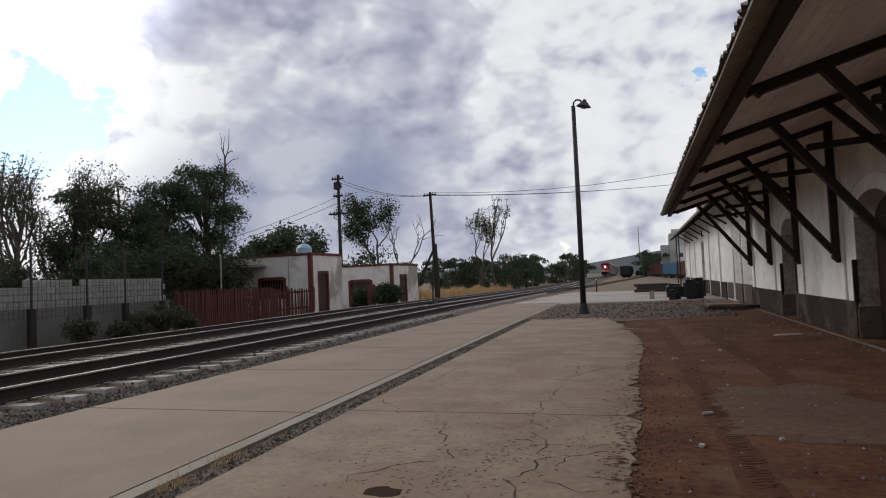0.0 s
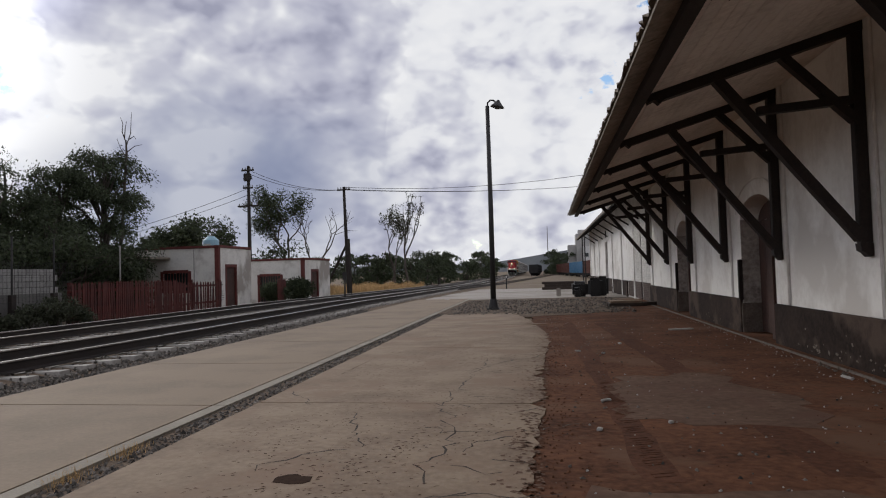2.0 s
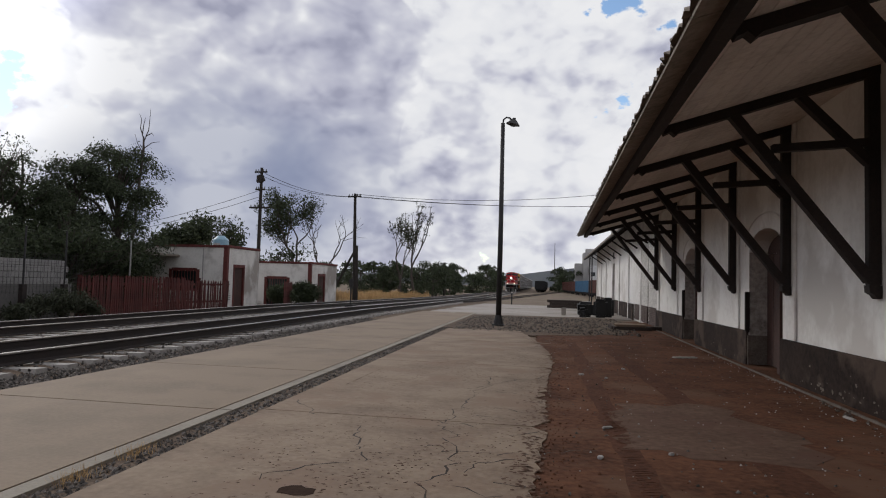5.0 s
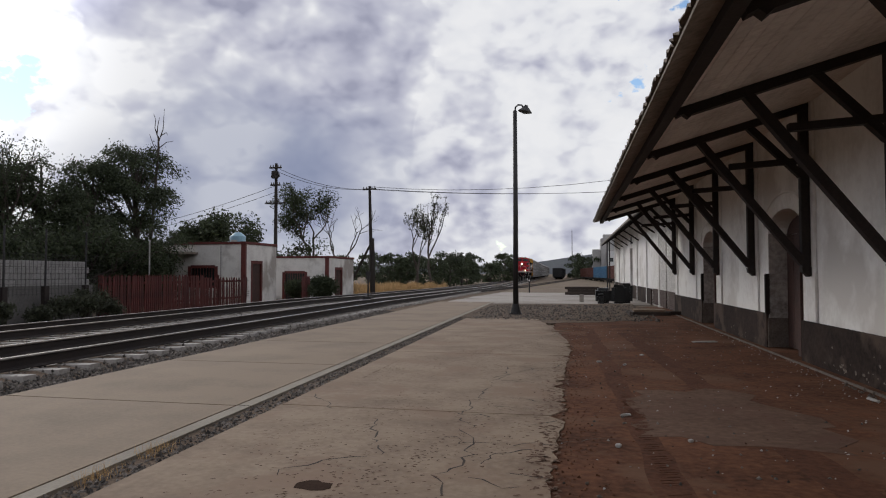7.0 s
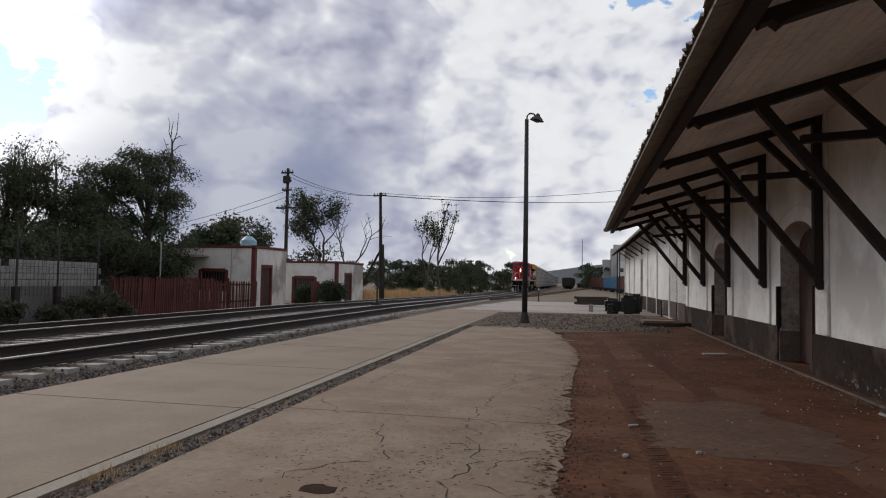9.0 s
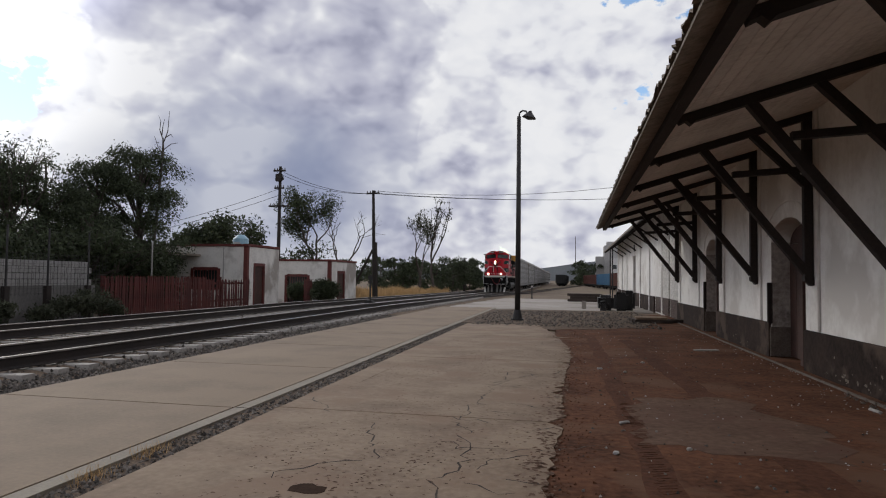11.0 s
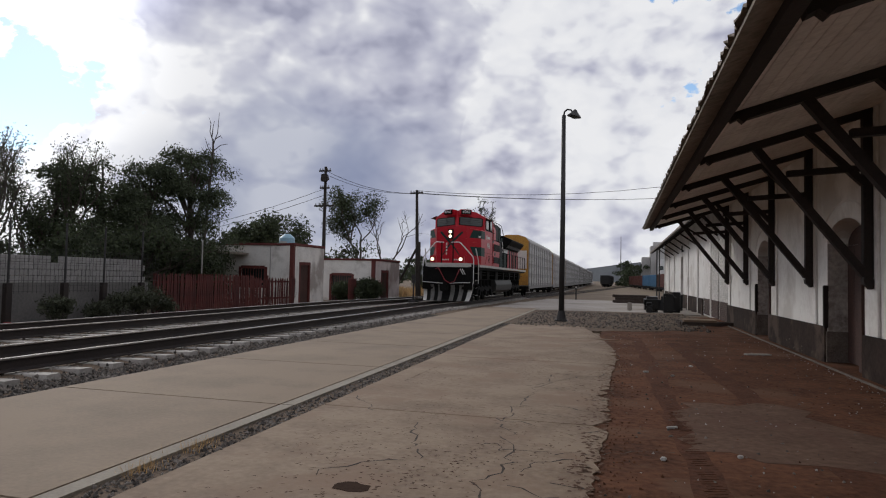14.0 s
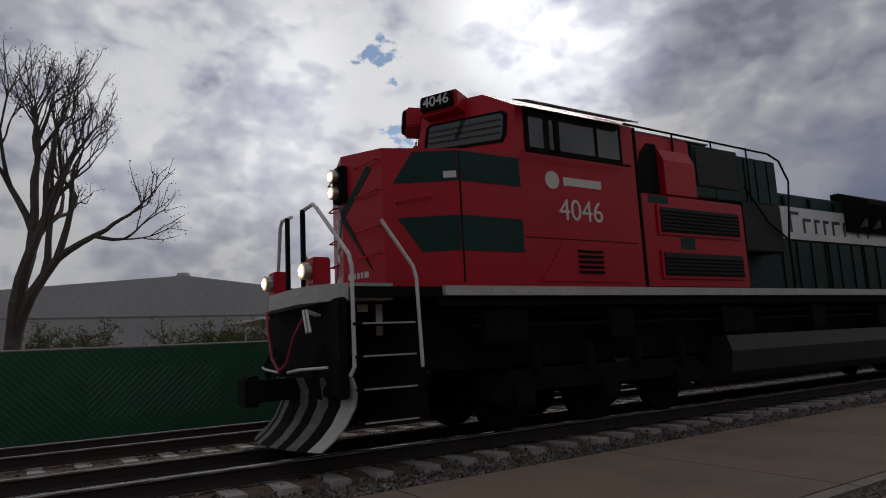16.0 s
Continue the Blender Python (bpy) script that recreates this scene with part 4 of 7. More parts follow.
def build_warehouse_range():
    """The lower brick range that carries on the station's line."""
    rng = random.Random(4)
    wall = tagged(empty("wall_annex", STATION), "long whitewashed brick range with a brown brick plinth", "wall", kind="structure")
    a, b = 18.78, 56.0
    d0, d1 = 37.6, 39.4
    for y0, y1 in ((a, d0), (d1, b)):
        part("plaster", boxes((0.10, 0.5, y0, y1, -0.3, 4.85)), M_WHITE, wall)
    part("lintel", boxes((0.10, 0.5, d0, d1, 3.2, 4.85)), M_WHITE, wall)
    part("door_panel", boxes((0.35, 0.42, d0, d1, -0.1, 3.2)), M_DOOR, wall, "dark brown door panel set back in the doorway")
    for y in [a + 0.2 + 2.55 * i for i in range(0, 15, 2)]:
        if not d0 - 0.3 < y < d1 + 0.3:
            part("pilaster", boxes((0.03, 0.099, y - 0.13, y + 0.13, -0.2, 4.2), bevel=0.01), M_WHITE, wall)
    # bricks of the first bays
    brick = boxes((0.0, 0.05, 0.0, 0.235, 0.0, 0.066), bevel=0.005)
    white_me = mesh_of(brick, "brick", M_BRICKW)
    brown_me = mesh_of(boxes((0.0, 0.06, 0.0, 0.235, 0.0, 0.066), bevel=0.005), "brick", M_BROWNBRICK)
    count = 0
    for row in range(47):
        z = 0.0 + row * 0.075
        for k in range(30):
            y = a + 0.42 + k * 0.25 + (0.125 if row % 2 else 0)
            inside = (y - a - 0.2) % 2.55
            if inside < 0.17 or inside > 2.55 - 0.4 or z > 3.45:
                continue
            if row < 10:
                part("brick", brown_me, M_BROWNBRICK, wall, "", pose(0.038 + rng.uniform(-0.004, 0.004), y, z))
            elif count < 700 and k < 21:
                part("brick", white_me, M_BRICKW, wall, "", pose(0.051 + rng.uniform(-0.004, 0.004), y, z))
                count += 1
    part("plinth", boxes((0.04, 0.098, a + 8.2, d0, -0.3, 0.72)), M_WAINS, wall)
    part("plinth", boxes((0.04, 0.098, d1, b, -0.45, 0.72)), M_WAINS, wall)
    part("vent", boxes((0.06, 0.12, 38.2, 38.7, 3.5, 3.95)), M_GRILLE, wall)
    roof = tagged(empty("roof_annex", STATION), "weathered sheet roof with bracketed eave", "roof", kind="structure")
    bm = bmesh.new()
    prism(bm, [(-1.15, 4.12), (0.1, 4.92), (3.3, 6.8), (6.5, 4.65), (6.5, 4.75), (3.3, 6.92), (-1.15, 4.24)], a, b + 0.5, "y")
    part("roof_sheet", bm, M_ROOF, roof)
    part("back_wall", boxes((6.0, 6.3, a, b, -0.3, 4.6)), M_WHITE, wall)
    bm = bmesh.new()
    prism(bm, [(-1.12, 4.09), (-1.12, 4.11), (0.095, 4.91), (0.095, 4.89)], a, b + 0.4, "y")
    part("soffit", bm, M_TIMBER, roof, "dark boarded underside of the eave")
    for k in range(24):
        bm = bmesh.new()
        beam(bm, (-1.08, a + 0.6 + k * 1.55, 4.07), (0.09, a + 0.6 + k * 1.55, 4.83), 0.06, 0.09, (0, 1, 0))
        part("eave_rafter", bm, M_TIMBER, roof)
    for y in [a + 3.2 + 3.825 * i for i in range(8)]:
        bm = bmesh.new()
        beam(bm, (0.1, y, 3.5), (-0.85, y, 4.15), 0.08, 0.09, (0, 1, 0))
        part("eave_bracket", bm, M_TIMBER, roof)
    part("corner_post", boxes((-1.05, -0.95, 47.8, 47.9, -0.35, 4.14)), M_STEEL, roof)
    part("corner_post", boxes((-0.75, -0.65, 49.8, 49.9, -0.35, 4.34)), M_STEEL, roof)


build_ground()
build_platform()
build_tracks()
build_station()
build_warehouse_range()


# ---- the train ----
SIDE = Matrix(((0, 0, 1, 0), (1, 0, 0, 0), (0, 1, 0, 0), (0, 0, 0, 1)))      # writing on the side towards the platform
SIDE_BACK = Matrix(((0, 0, -1, 0), (-1, 0, 0, 0), (0, 1, 0, 0), (0, 0, 0, 1)))


def quad(bm, *pts):
    return bm.faces.new([bm.verts.new(p) for p in pts])


def plate(bm, pts, depth, normal):
    """A flat polygon given thickness along its normal."""
    n = Vector(normal).normalized() * depth
    lo = [bm.verts.new(Vector(p)) for p in pts]
    hi = [bm.verts.new(Vector(p) + n) for p in pts]
    bm.faces.new(lo[::-1])
    bm.faces.new(hi)
    for i in range(len(pts)):
        j = (i + 1) % len(pts)
        bm.faces.new((lo[i], lo[j], hi[j], hi[i]))
    bmesh.ops.recalc_face_normals(bm, faces=bm.faces)
    return bm


def wheelset(parent, y, r):
    bm = bmesh.new()
    for s in (-1, 1):
        disc(bm, (s * 0.755, 0, 0), r, 0.13, "x", 28)
        disc(bm, (s * 0.70, 0, 0), r + 0.028, 0.03, "x", 28)
        for k in range(5):
            a = 2 * math.pi * k / 5
            disc(bm, (s * 0.825, math.cos(a) * r * 0.6, math.sin(a) * r * 0.6), 0.05, 0.02, "x", 8)
    disc(bm, (0, 0, 0), 0.09, 1.9, "x", 12)
    return part("wheelset", bm, M_BLACK, parent, "steel wheels on their axle", pose(0, y, r))


def lamp_unit(parent, name, c, r, label):
    bm = bmesh.new()
    disc(bm, (0, 0, 0), r * 1.25, 0.12, "y", 18)
    ring = part(name, bm, M_CHROME, parent, label, pose(*c))
    bm = bmesh.new()
    disc(bm, (0, -0.065, 0), r, 0.02, "y", 18)
    part("reflector", bm, M_LAMP, ring, "warm lit reflector")
    bm = bmesh.new()
    disc(bm, (0, -0.082, 0), r * 0.55, 0.012, "y", 14)
    part("bulb", bm, M_BULB, ring, "glowing white bulb")
    return ring


def build_locomotive():
    loco = tagged(empty("locomotive"), "red and dark green diesel freight locomotive with lit headlights", "locomotive")
    # cab: straight sides, a front that comes to a shallow point, a chamfered roof
    f_side, f_mid = [(s * 1.55, 2.85, 4.30) for s in (-1, 1)], (0, 2.02, 4.46)
    e_side, e_mid = [(s * 1.55, 2.95, 5.10) for s in (-1, 1)], (0, 2.14, 5.16)
    r_side, r_mid = [(s * 1.02, 2.72, 5.42) for s in (-1, 1)], (0, 2.24, 5.48)
    bm = bmesh.new()
    for i, s in enumerate((-1, 1)):
        quad(bm, f_mid, f_side[i], e_side[i], e_mid)
        quad(bm, e_mid, e_side[i], r_side[i], r_mid)
        quad(bm, e_side[i], (s * 1.55, 5.62, 5.10), (s * 1.02, 5.62, 5.42), r_side[i])
        quad(bm, r_side[i], (s * 1.02, 5.62, 5.42), (0, 5.62, 5.48), r_mid)
        quad(bm, (s * 1.55, 1.8, 2.2), (s * 1.55, 5.62, 2.2), (s * 1.55, 5.62, 5.10), e_side[i], f_side[i], (s * 1.55, 1.8, 4.24))
    quad(bm, (-1.55, 5.62, 2.2), (1.55, 5.62, 2.2), (1.55, 5.62, 5.10), (1.02, 5.62, 5.42), (0, 5.62, 5.48), (-1.02, 5.62, 5.42), (-1.55, 5.62, 5.10))
    bmesh.ops.remove_doubles(bm, verts=bm.verts, dist=0.0005)
    bmesh.ops.recalc_face_normals(bm, faces=bm.faces)
    cab = part("cab", bm, M_RED, loco, "red driver's cab")
    # nose: two flat faces meeting at the middle, and angled cheeks
    bm = bmesh.new()
    for i, s in enumerate((-1, 1)):
        mid_lo, mid_hi = (0, 0.62, 2.2), (0, 0.62, 4.40)
        out_lo, out_hi = (s * 0.92, 0.86, 2.2), (s * 0.92, 0.86, 4.31)
        rear_lo, rear_hi = (s * 1.55, 1.8, 2.2), (s * 1.55, 1.8, 4.24)
        foot = tuple(Vector(f_mid).lerp(Vector(f_side[i]), 0.45))
        quad(bm, mid_lo, out_lo, out_hi, mid_hi)
        quad(bm, out_lo, rear_lo, rear_hi, out_hi)
        quad(bm, mid_hi, out_hi, foot, f_mid)
        quad(bm, out_hi, rear_hi, f_side[i], foot)
        quad(bm, mid_lo, out_lo, rear_lo, (0, 1.8, 2.2))
    bmesh.ops.remove_doubles(bm, verts=bm.verts, dist=0.0005)
    bmesh.ops.recalc_face_normals(bm, faces=bm.faces)
    nose = part("nose", bm, M_RED, loco, "blunt red nose with angled cheeks")
    part("lamp_pocket", boxes((-0.15, 0.15, 0.53, 0.70, 3.64, 4.22), bevel=0.02), M_BLACK, nose)
    for z in (4.06, 3.80):
        lamp_unit(loco, "headlight", (0.0, 0.50, z), 0.085, "headlight in a chrome ring")
    for s in (-1, 1):
        lamp_unit(loco, "ditch_light", (s * 0.82, -0.30, 2.46), 0.095, "ditch light in a chrome ring")
        part("ditch_bracket", boxes((s * 0.82 - 0.16, s * 0.82 + 0.16, -0.25, 0.0, 2.26, 2.64), bevel=0.02), M_RED, loco)

    def on_front(s, k, z):
        return Vector((s * 0.92 * k, 0.62 + 0.24 * k, z))
    # dark green diagonal cross on the nose
    for s in (-1, 1):
        face = Vector((s * 0.24, -0.92, 0)).normalized()
        for z_in, z_out in ((3.43, 3.98), (3.43, 2.62)):
            bm = bmesh.new()
            d = 0.10 if z_out > z_in else -0.10
            plate(bm, [on_front(s, 0.005, z_in - 0.09) + face * 0.003, on_front(s, 0.005, z_in + 0.09) + face * 0.003, on_front(s, 0.66, z_out + 0.04 + d) + face * 0.003, on_front(s, 0.76, z_out - 0.04 + d) + face * 0.003], 0.006, face)
            part("cross_stripe", bm, M_LGREEN, nose, "dark green diagonal cross")
        for z in (4.12, 3.66, 3.12, 2.72):
            bm = bmesh.new()
            tube(bm, [on_front(s, 0.42, z), on_front(s, 0.42, z - 0.02) + face * 0.08, on_front(s, 0.95, z + 0.02) + face * 0.08, on_front(s, 0.95, z + 0.02)], 0.013, 6)
            part("grab_iron", bm, M_RED, nose)
        bm = bmesh.new()
        for k0, k1 in ((0.12, 0.20), (0.24, 0.30), (0.34, 0.40), (0.43, 0.49), (0.52, 0.62)):
            plate(bm, [on_front(s, k0, 2.42) + face * 0.003, on_front(s, k1, 2.42) + face * 0.003, on_front(s, k1, 2.51) + face * 0.003, on_front(s, k0, 2.51) + face * 0.003], 0.004, face)
        part("nose_mark", bm, M_LETTER, nose, "small pale operator mark")
    for z in (2.75, 2.95, 3.15, 3.32):
        part("nose_notice", boxes((-0.30, -0.22, 0.655, 0.675, z, z + 0.12)), M_LETTER, nose, "small pale notice")
    part("nose_beacon", boxes((0.62, 0.74, 1.55, 1.67, 4.36, 4.50), bevel=0.03), M_RED, nose)
    # green bands wrap from the cheek round to the cab side
    for s in (-1, 1):
        cheek = Vector((s * 0.94, -0.63, 0)).normalized()

        def on_cheek(k, z):
            return Vector((s * (0.92 + 0.63 * k), 0.86 + 0.94 * k, z))
        for z0, z1, k_low, k_top in ((3.755, 4.215, 0.14, 0.40), (2.72, 3.24, 0.49, 0.18)):
            bm = bmesh.new()
            plate(bm, [on_cheek(k_low, z0) + cheek * 0.002, on_cheek(0.995, z0) + cheek * 0.002, on_cheek(0.995, z1) + cheek * 0.002, on_cheek(k_top, z1) + cheek * 0.002], 0.006, cheek)
            part("green_band", bm, M_LGREEN, nose, "dark green band")
            bm = bmesh.new()
            plate(bm, [(s * 1.552, 1.82, z0), (s * 1.552, 2.95, z0), (s * 1.552, 2.95, z1), (s * 1.552, 1.82, z1)], 0.006, (s, 0, 0))
            part("green_band", bm, M_LGREEN, cab, "dark green band")
        bm = bmesh.new()
        tube(bm, [on_cheek(0.18, 3.46), on_cheek(0.18, 3.46) + cheek * 0.08, on_cheek(0.62, 3.52) + cheek * 0.08, on_cheek(0.62, 3.52)], 0.013, 6)
        part("grab_iron", bm, M_RED, nose)
        part("builder_plate", plate(bmesh.new(), [on_cheek(0.80, 3.80) + cheek * 0.009, on_cheek(0.97, 3.80) + cheek * 0.009, on_cheek(0.97, 3.90) + cheek * 0.009, on_cheek(0.80, 3.90) + cheek * 0.009], 0.004, cheek), M_LETTER, nose, "small pale maker's plate")
        # windscreen
        i = 0 if s < 0 else 1
        lo_a, lo_b, hi_a, hi_b = (Vector(p) for p in (f_mid, f_side[i], e_mid, e_side[i]))
        nrm = (lo_b - lo_a).cross(hi_a - lo_a).normalized()
        if nrm.y > 0:
            nrm = -nrm

        def screen(u, k, lift=0.004):
            return lo_a.lerp(lo_b, u).lerp(hi_a.lerp(hi_b, u), k) + nrm * lift
        bm = bmesh.new()
        plate(bm, [screen(0.07, 0.20), screen(0.90, 0.24), screen(0.93, 0.40), screen(0.93, 0.84), screen(0.88, 0.92), screen(0.12, 0.92), screen(0.07, 0.85)], 0.014, nrm)
        frame_ob = part("windscreen_frame", bm, M_BLACK, cab)
        bm = bmesh.new()
        plate(bm, [screen(0.11, 0.27, 0.019), screen(0.88, 0.30, 0.019), screen(0.895, 0.42, 0.019), screen(0.895, 0.80, 0.019), screen(0.86, 0.86, 0.019), screen(0.14, 0.86, 0.019), screen(0.11, 0.80, 0.019)], 0.006, nrm)
        part("pane", bm, M_GLASS, frame_ob)
        bm = bmesh.new()
        tube(bm, [screen(0.50, 0.97, 0.06), screen(0.42, 0.45, 0.05)], 0.012, 5)
        for k in (0.42, 0.56, 0.70):
            tube(bm, [screen(0.12, k, 0.045), screen(0.88, k + 0.02, 0.045)], 0.006, 5)
        part("wiper", bm, M_BLACK, cab)
        # number boards
        bm = bmesh.new()
        box(bm, -0.31, 0.31, -0.06, 0.12, -0.13, 0.13, 0.02)
        turn = pose(s * 0.55, 2.14, 5.36, -4, 0, s * 27)
        board = part("number_board", bm, M_BLACK, cab, "black number board with white figures", turn)
        writing("road_number", "4046", 0.25, M_LWHITE, board, pose(0, -0.064, 0, 90, 0, 0))
        hood_box = bmesh.new()
        box(hood_box, -0.36, 0.36, 0.0, 0.4, -0.18, 0.17, 0.03)
        part("board_housing", hood_box, M_RED, cab, "", turn)
        # side windows with an awning
        bm = bmesh.new()
        plate(bm, [(s * 1.551, 3.1, 4.36), (s * 1.551, 5.30, 4.36), (s * 1.551, 5.30, 5.10), (s * 1.551, 3.1, 5.10)], 0.02, (s, 0, 0))
        sill = part("side_window", bm, M_BLACK, cab)
        for y0, y1 in ((3.18, 3.72), (3.80, 4.62), (4.70, 5.22)):
            bm = bmesh.new()
            plate(bm, [(s * 1.572, y0, 4.43), (s * 1.572, y1, 4.43), (s * 1.572, y1, 5.02), (s * 1.572, y0, 5.02)], 0.008, (s, 0, 0))
            part("pane", bm, M_GLASS, sill)
        bm = bmesh.new()
        plate(bm, [(s * 1.5, 2.95, 5.20), (s * 1.5, 5.45, 5.20), (s * 1.86, 5.45, 5.06), (s * 1.86, 2.95, 5.06)], 0.02, (0, 0, 1))
        part("awning", bm, M_RACKDARK, cab, "dull metal sun awning")
        bm = bmesh.new()
        tube(bm, [(s * 1.60, 3.1, 4.34), (s * 1.72, 3.1, 4.30), (s * 1.72, 5.3, 4.30), (s * 1.60, 5.3, 4.34)], 0.02, 6)
        tube(bm, [(s * 1.70, 3.65, 4.36), (s * 1.70, 3.65, 5.0)], 0.05, 8)
        part("mirror", bm, M_BLACK, cab)
        part("door_seam", boxes((s * 1.556, s * 1.545, 1.80, 1.83, 2.25, 4.2), (s * 1.556, s * 1.545, 3.0, 5.5, 2.96, 2.975)), M_BLACK, cab)
        bm = bmesh.new()
        plate(bm, [(s * 1.551, 3.25, 2.28), (s * 1.551, 5.35, 2.28), (s * 1.551, 5.35, 2.92), (s * 1.551, 3.75, 2.92)], 0.018, (s, 0, 0))
        hatch = part("side_hatch", bm, M_RED, cab)
        for k in range(5):
            part("louvre", boxes((s * 1.569, s * 1.60, 4.05, 4.6, 2.42 + k * 0.085, 2.455 + k * 0.085)), M_BLACK, hatch)
        # road figures, and plain bars for the operator's mark
        writing("road_number", "4046", 0.50, M_LETTER, cab, Matrix.Translation((s * 1.556, 4.22, 3.44)) @ (SIDE if s > 0 else SIDE_BACK))
        bm = bmesh.new()
        disc(bm, (s * 1.556, 3.62, 3.93), 0.15, 0.008, "x", 16)
        box(bm, s * 1.552, s * 1.56, 3.86, 4.72, 3.86, 4.0, 0.0)
        part("operator_mark", bm, M_LETTER, cab)
    # behind the cab
    part("cabinet", boxes((-1.5, 1.5, 5.68, 8.78, 2.2, 3.92), bevel=0.03), M_RED, loco, "red electrical cabinet")
    part("upper_cabinet", boxes((-1.32, 1.32, 5.64, 7.54, 3.922, 5.16), bevel=0.05), M_RED, loco, "red upper cabinet")
    part("roof_deck", boxes((-1.28, 1.28, 5.66, 8.2, 5.161, 5.185)), M_RACKDARK, loco)
    for s in (-1, 1):
        bm = bmesh.new()
        tube(bm, [(s * 1.34, 5.66, 5.24), (s * 1.34, 10.2, 5.20), (s * 1.34, 10.6, 5.08), (s * 1.45, 10.7, 4.6), (s * 1.53, 10.3, 3.25)], 0.022, 6)
        for y in (5.8, 7.0, 8.2, 9.4):
            tube(bm, [(s * 1.34, y, 5.24), (s * 1.34, y, 3.95)], 0.018, 6)
        part("roof_handrail", bm, M_BLACK, loco, "black pipe along the roof edge")
    for s in (-1, 1):
        for z0, z1 in ((3.22, 3.68), (2.42, 2.84)):
            bm = boxes((s * 1.502, s * 1.535, 6.12, 8.62, z0 - 0.06, z1 + 0.06), bevel=0.012)
            fr = part("grille_frame", bm, M_RED, loco)
            bm = bmesh.new()
            box(bm, s * 1.536, s * 1.552, 6.2, 8.54, z0, z1)
            gr = part("grille", bm, M_GRILLE, fr, "black louvred grille")
            [part("grille_bar", boxes((s * 1.553, s * 1.565, 6.22, 8.52, z0 + 0.02 + k * 0.07, z0 + 0.045 + k * 0.07)), M_BLACK, fr) for k in range(6 if z0 > 3 else 5)]
        part("seam", boxes((s * 1.50, s * 1.56, 5.64, 5.70, 2.2, 5.1)), M_BLACK, loco)
        # raised black plate; the hole's shade is put into its colour
        bm = bmesh.new()
        prism(bm, [(5.95, 3.95), (6.50, 3.95), (6.50, 4.95), (6.25, 4.95), (6.05, 4.75), (5.95, 4.45)], s * 1.322, s * 1.34, "x")
        part("side_recess", bm, M_BLACK, loco, "black plate standing in for a shaded recess in the red cabinet")
        bm = bmesh.new()
        prism(bm, [(s * 1.3, 3.96), (s * 1.47, 3.96), (s * 1.47, 4.62), (s * 1.36, 4.86), (s * 1.3, 4.86)], 6.52, 7.42, "y")
        part("filter_box", bm, M_RED, loco, "red box on the cabinet side")
        part("screen_frame", boxes((s * 1.05, s * 1.35, 7.55, 9.05, 4.02, 5.10), bevel=0.02), M_LGREEN, loco)
        part("screen_box", boxes((s * 1.351, s * 1.375, 7.62, 8.98, 4.25, 5.04), bevel=0.008), M_GRILLE, loco, "black mesh air screen")
        part("screen_box", boxes((s * 0.98, s * 1.48, 8.82, 10.2, 2.98, 4.0), bevel=0.02), M_GRILLE, loco, "black mesh air screen")
        part("blower_door", boxes((s * 0.97, s * 1.3, 9.1, 10.5, 4.05, 5.05), bevel=0.02), M_LGREEN, loco)
        for k in range(3):
            part("door_seam", boxes((s * 1.3, s * 1.315, 9.3 + k * 0.42, 9.33 + k * 0.42, 4.1, 5.0)), M_BLACK, loco)
        part("worn_patch", boxes((s * 1.501, s * 1.506, 5.95, 6.5, 3.75, 3.9)), M_LGREEN, loco, "old green paint showing through")
        part("worn_patch", boxes((s * 1.501, s * 1.506, 6.75, 7.15, 2.92, 3.14)), M_LGREEN, loco, "old green paint showing through")
    # long hood
    part("hood", boxes((-0.95, 0.95, 8.79, 16.1, 2.2, 4.5), bevel=0.04), M_LGREEN, loco, "dark green engine hood")
    part("rear_hood", boxes((-0.95, 0.95, 16.11, 22.1, 2.2, 4.45), bevel=0.04), M_RED, loco, "red radiator end of the hood")
    part("hood_top", boxes((-0.6, 0.6, 8.8, 22.0, 4.501, 4.62), bevel=0.04), M_RACKDARK, loco)
    disc_bm = bmesh.new()
    disc(disc_bm, (0, 10.9, 4.95), 0.22, 0.7, "z", 16)
    part("exhaust", disc_bm, M_BLACK, loco)
    for s in (-1, 1):
        part("white_band", boxes((s * 0.951, s * 0.965, 10.9, 16.05, 3.42, 4.18)), M_LWHITE, loco, "white band with a dark operator mark")
        y = 11.4
        for wd, h in ((0.42, 0.5), (0.36, 0.36), (0.26, 0.36), (0.26, 0.36), (0.38, 0.36), (0.52, 0.36), (0.36, 0.36), (0.36, 0.36)):
            part("mark_block", boxes((s * 0.966, s * 0.972, y, y + 0.09, 3.58, 3.58 + h), (s * 0.966, s * 0.972, y + 0.09, y + wd, 3.50 + h, 3.58 + h)), M_DARKLET, loco)
            y += wd + 0.14
        for k in range(4):
            part("dark_panel", boxes((s * 0.951, s * 0.964, 16.8 + k * 1.3, 17.35 + k * 1.3, 2.3, 3.7)), M_LGREEN, loco)
        for k in range(9):
            part("door_seam", boxes((s * 0.95, s * 0.975, 10.95 + k * 0.62, 10.97 + k * 0.62, 2.25, 3.4)), M_BLACK, loco)
            part("lifting_lug", boxes((s * 0.95, s * 0.99, 11.2 + k * 1.1, 11.28 + k * 1.1, 4.2, 4.42)), M_BLACK, loco)
        bm = bmesh.new()
        prism(bm, [(s * 0.952, 3.72), (s * 1.06, 3.70), (s * 1.58, 4.30), (s * 1.58, 4.42), (s * 0.9, 4.72), (s * 0.7, 4.72), (s * 0.7, 4.46), (s * 0.952, 4.46)], 13.9, 21.2, "y")
        part("radiator", bm, M_BLACK, loco, "flared black radiator wing")
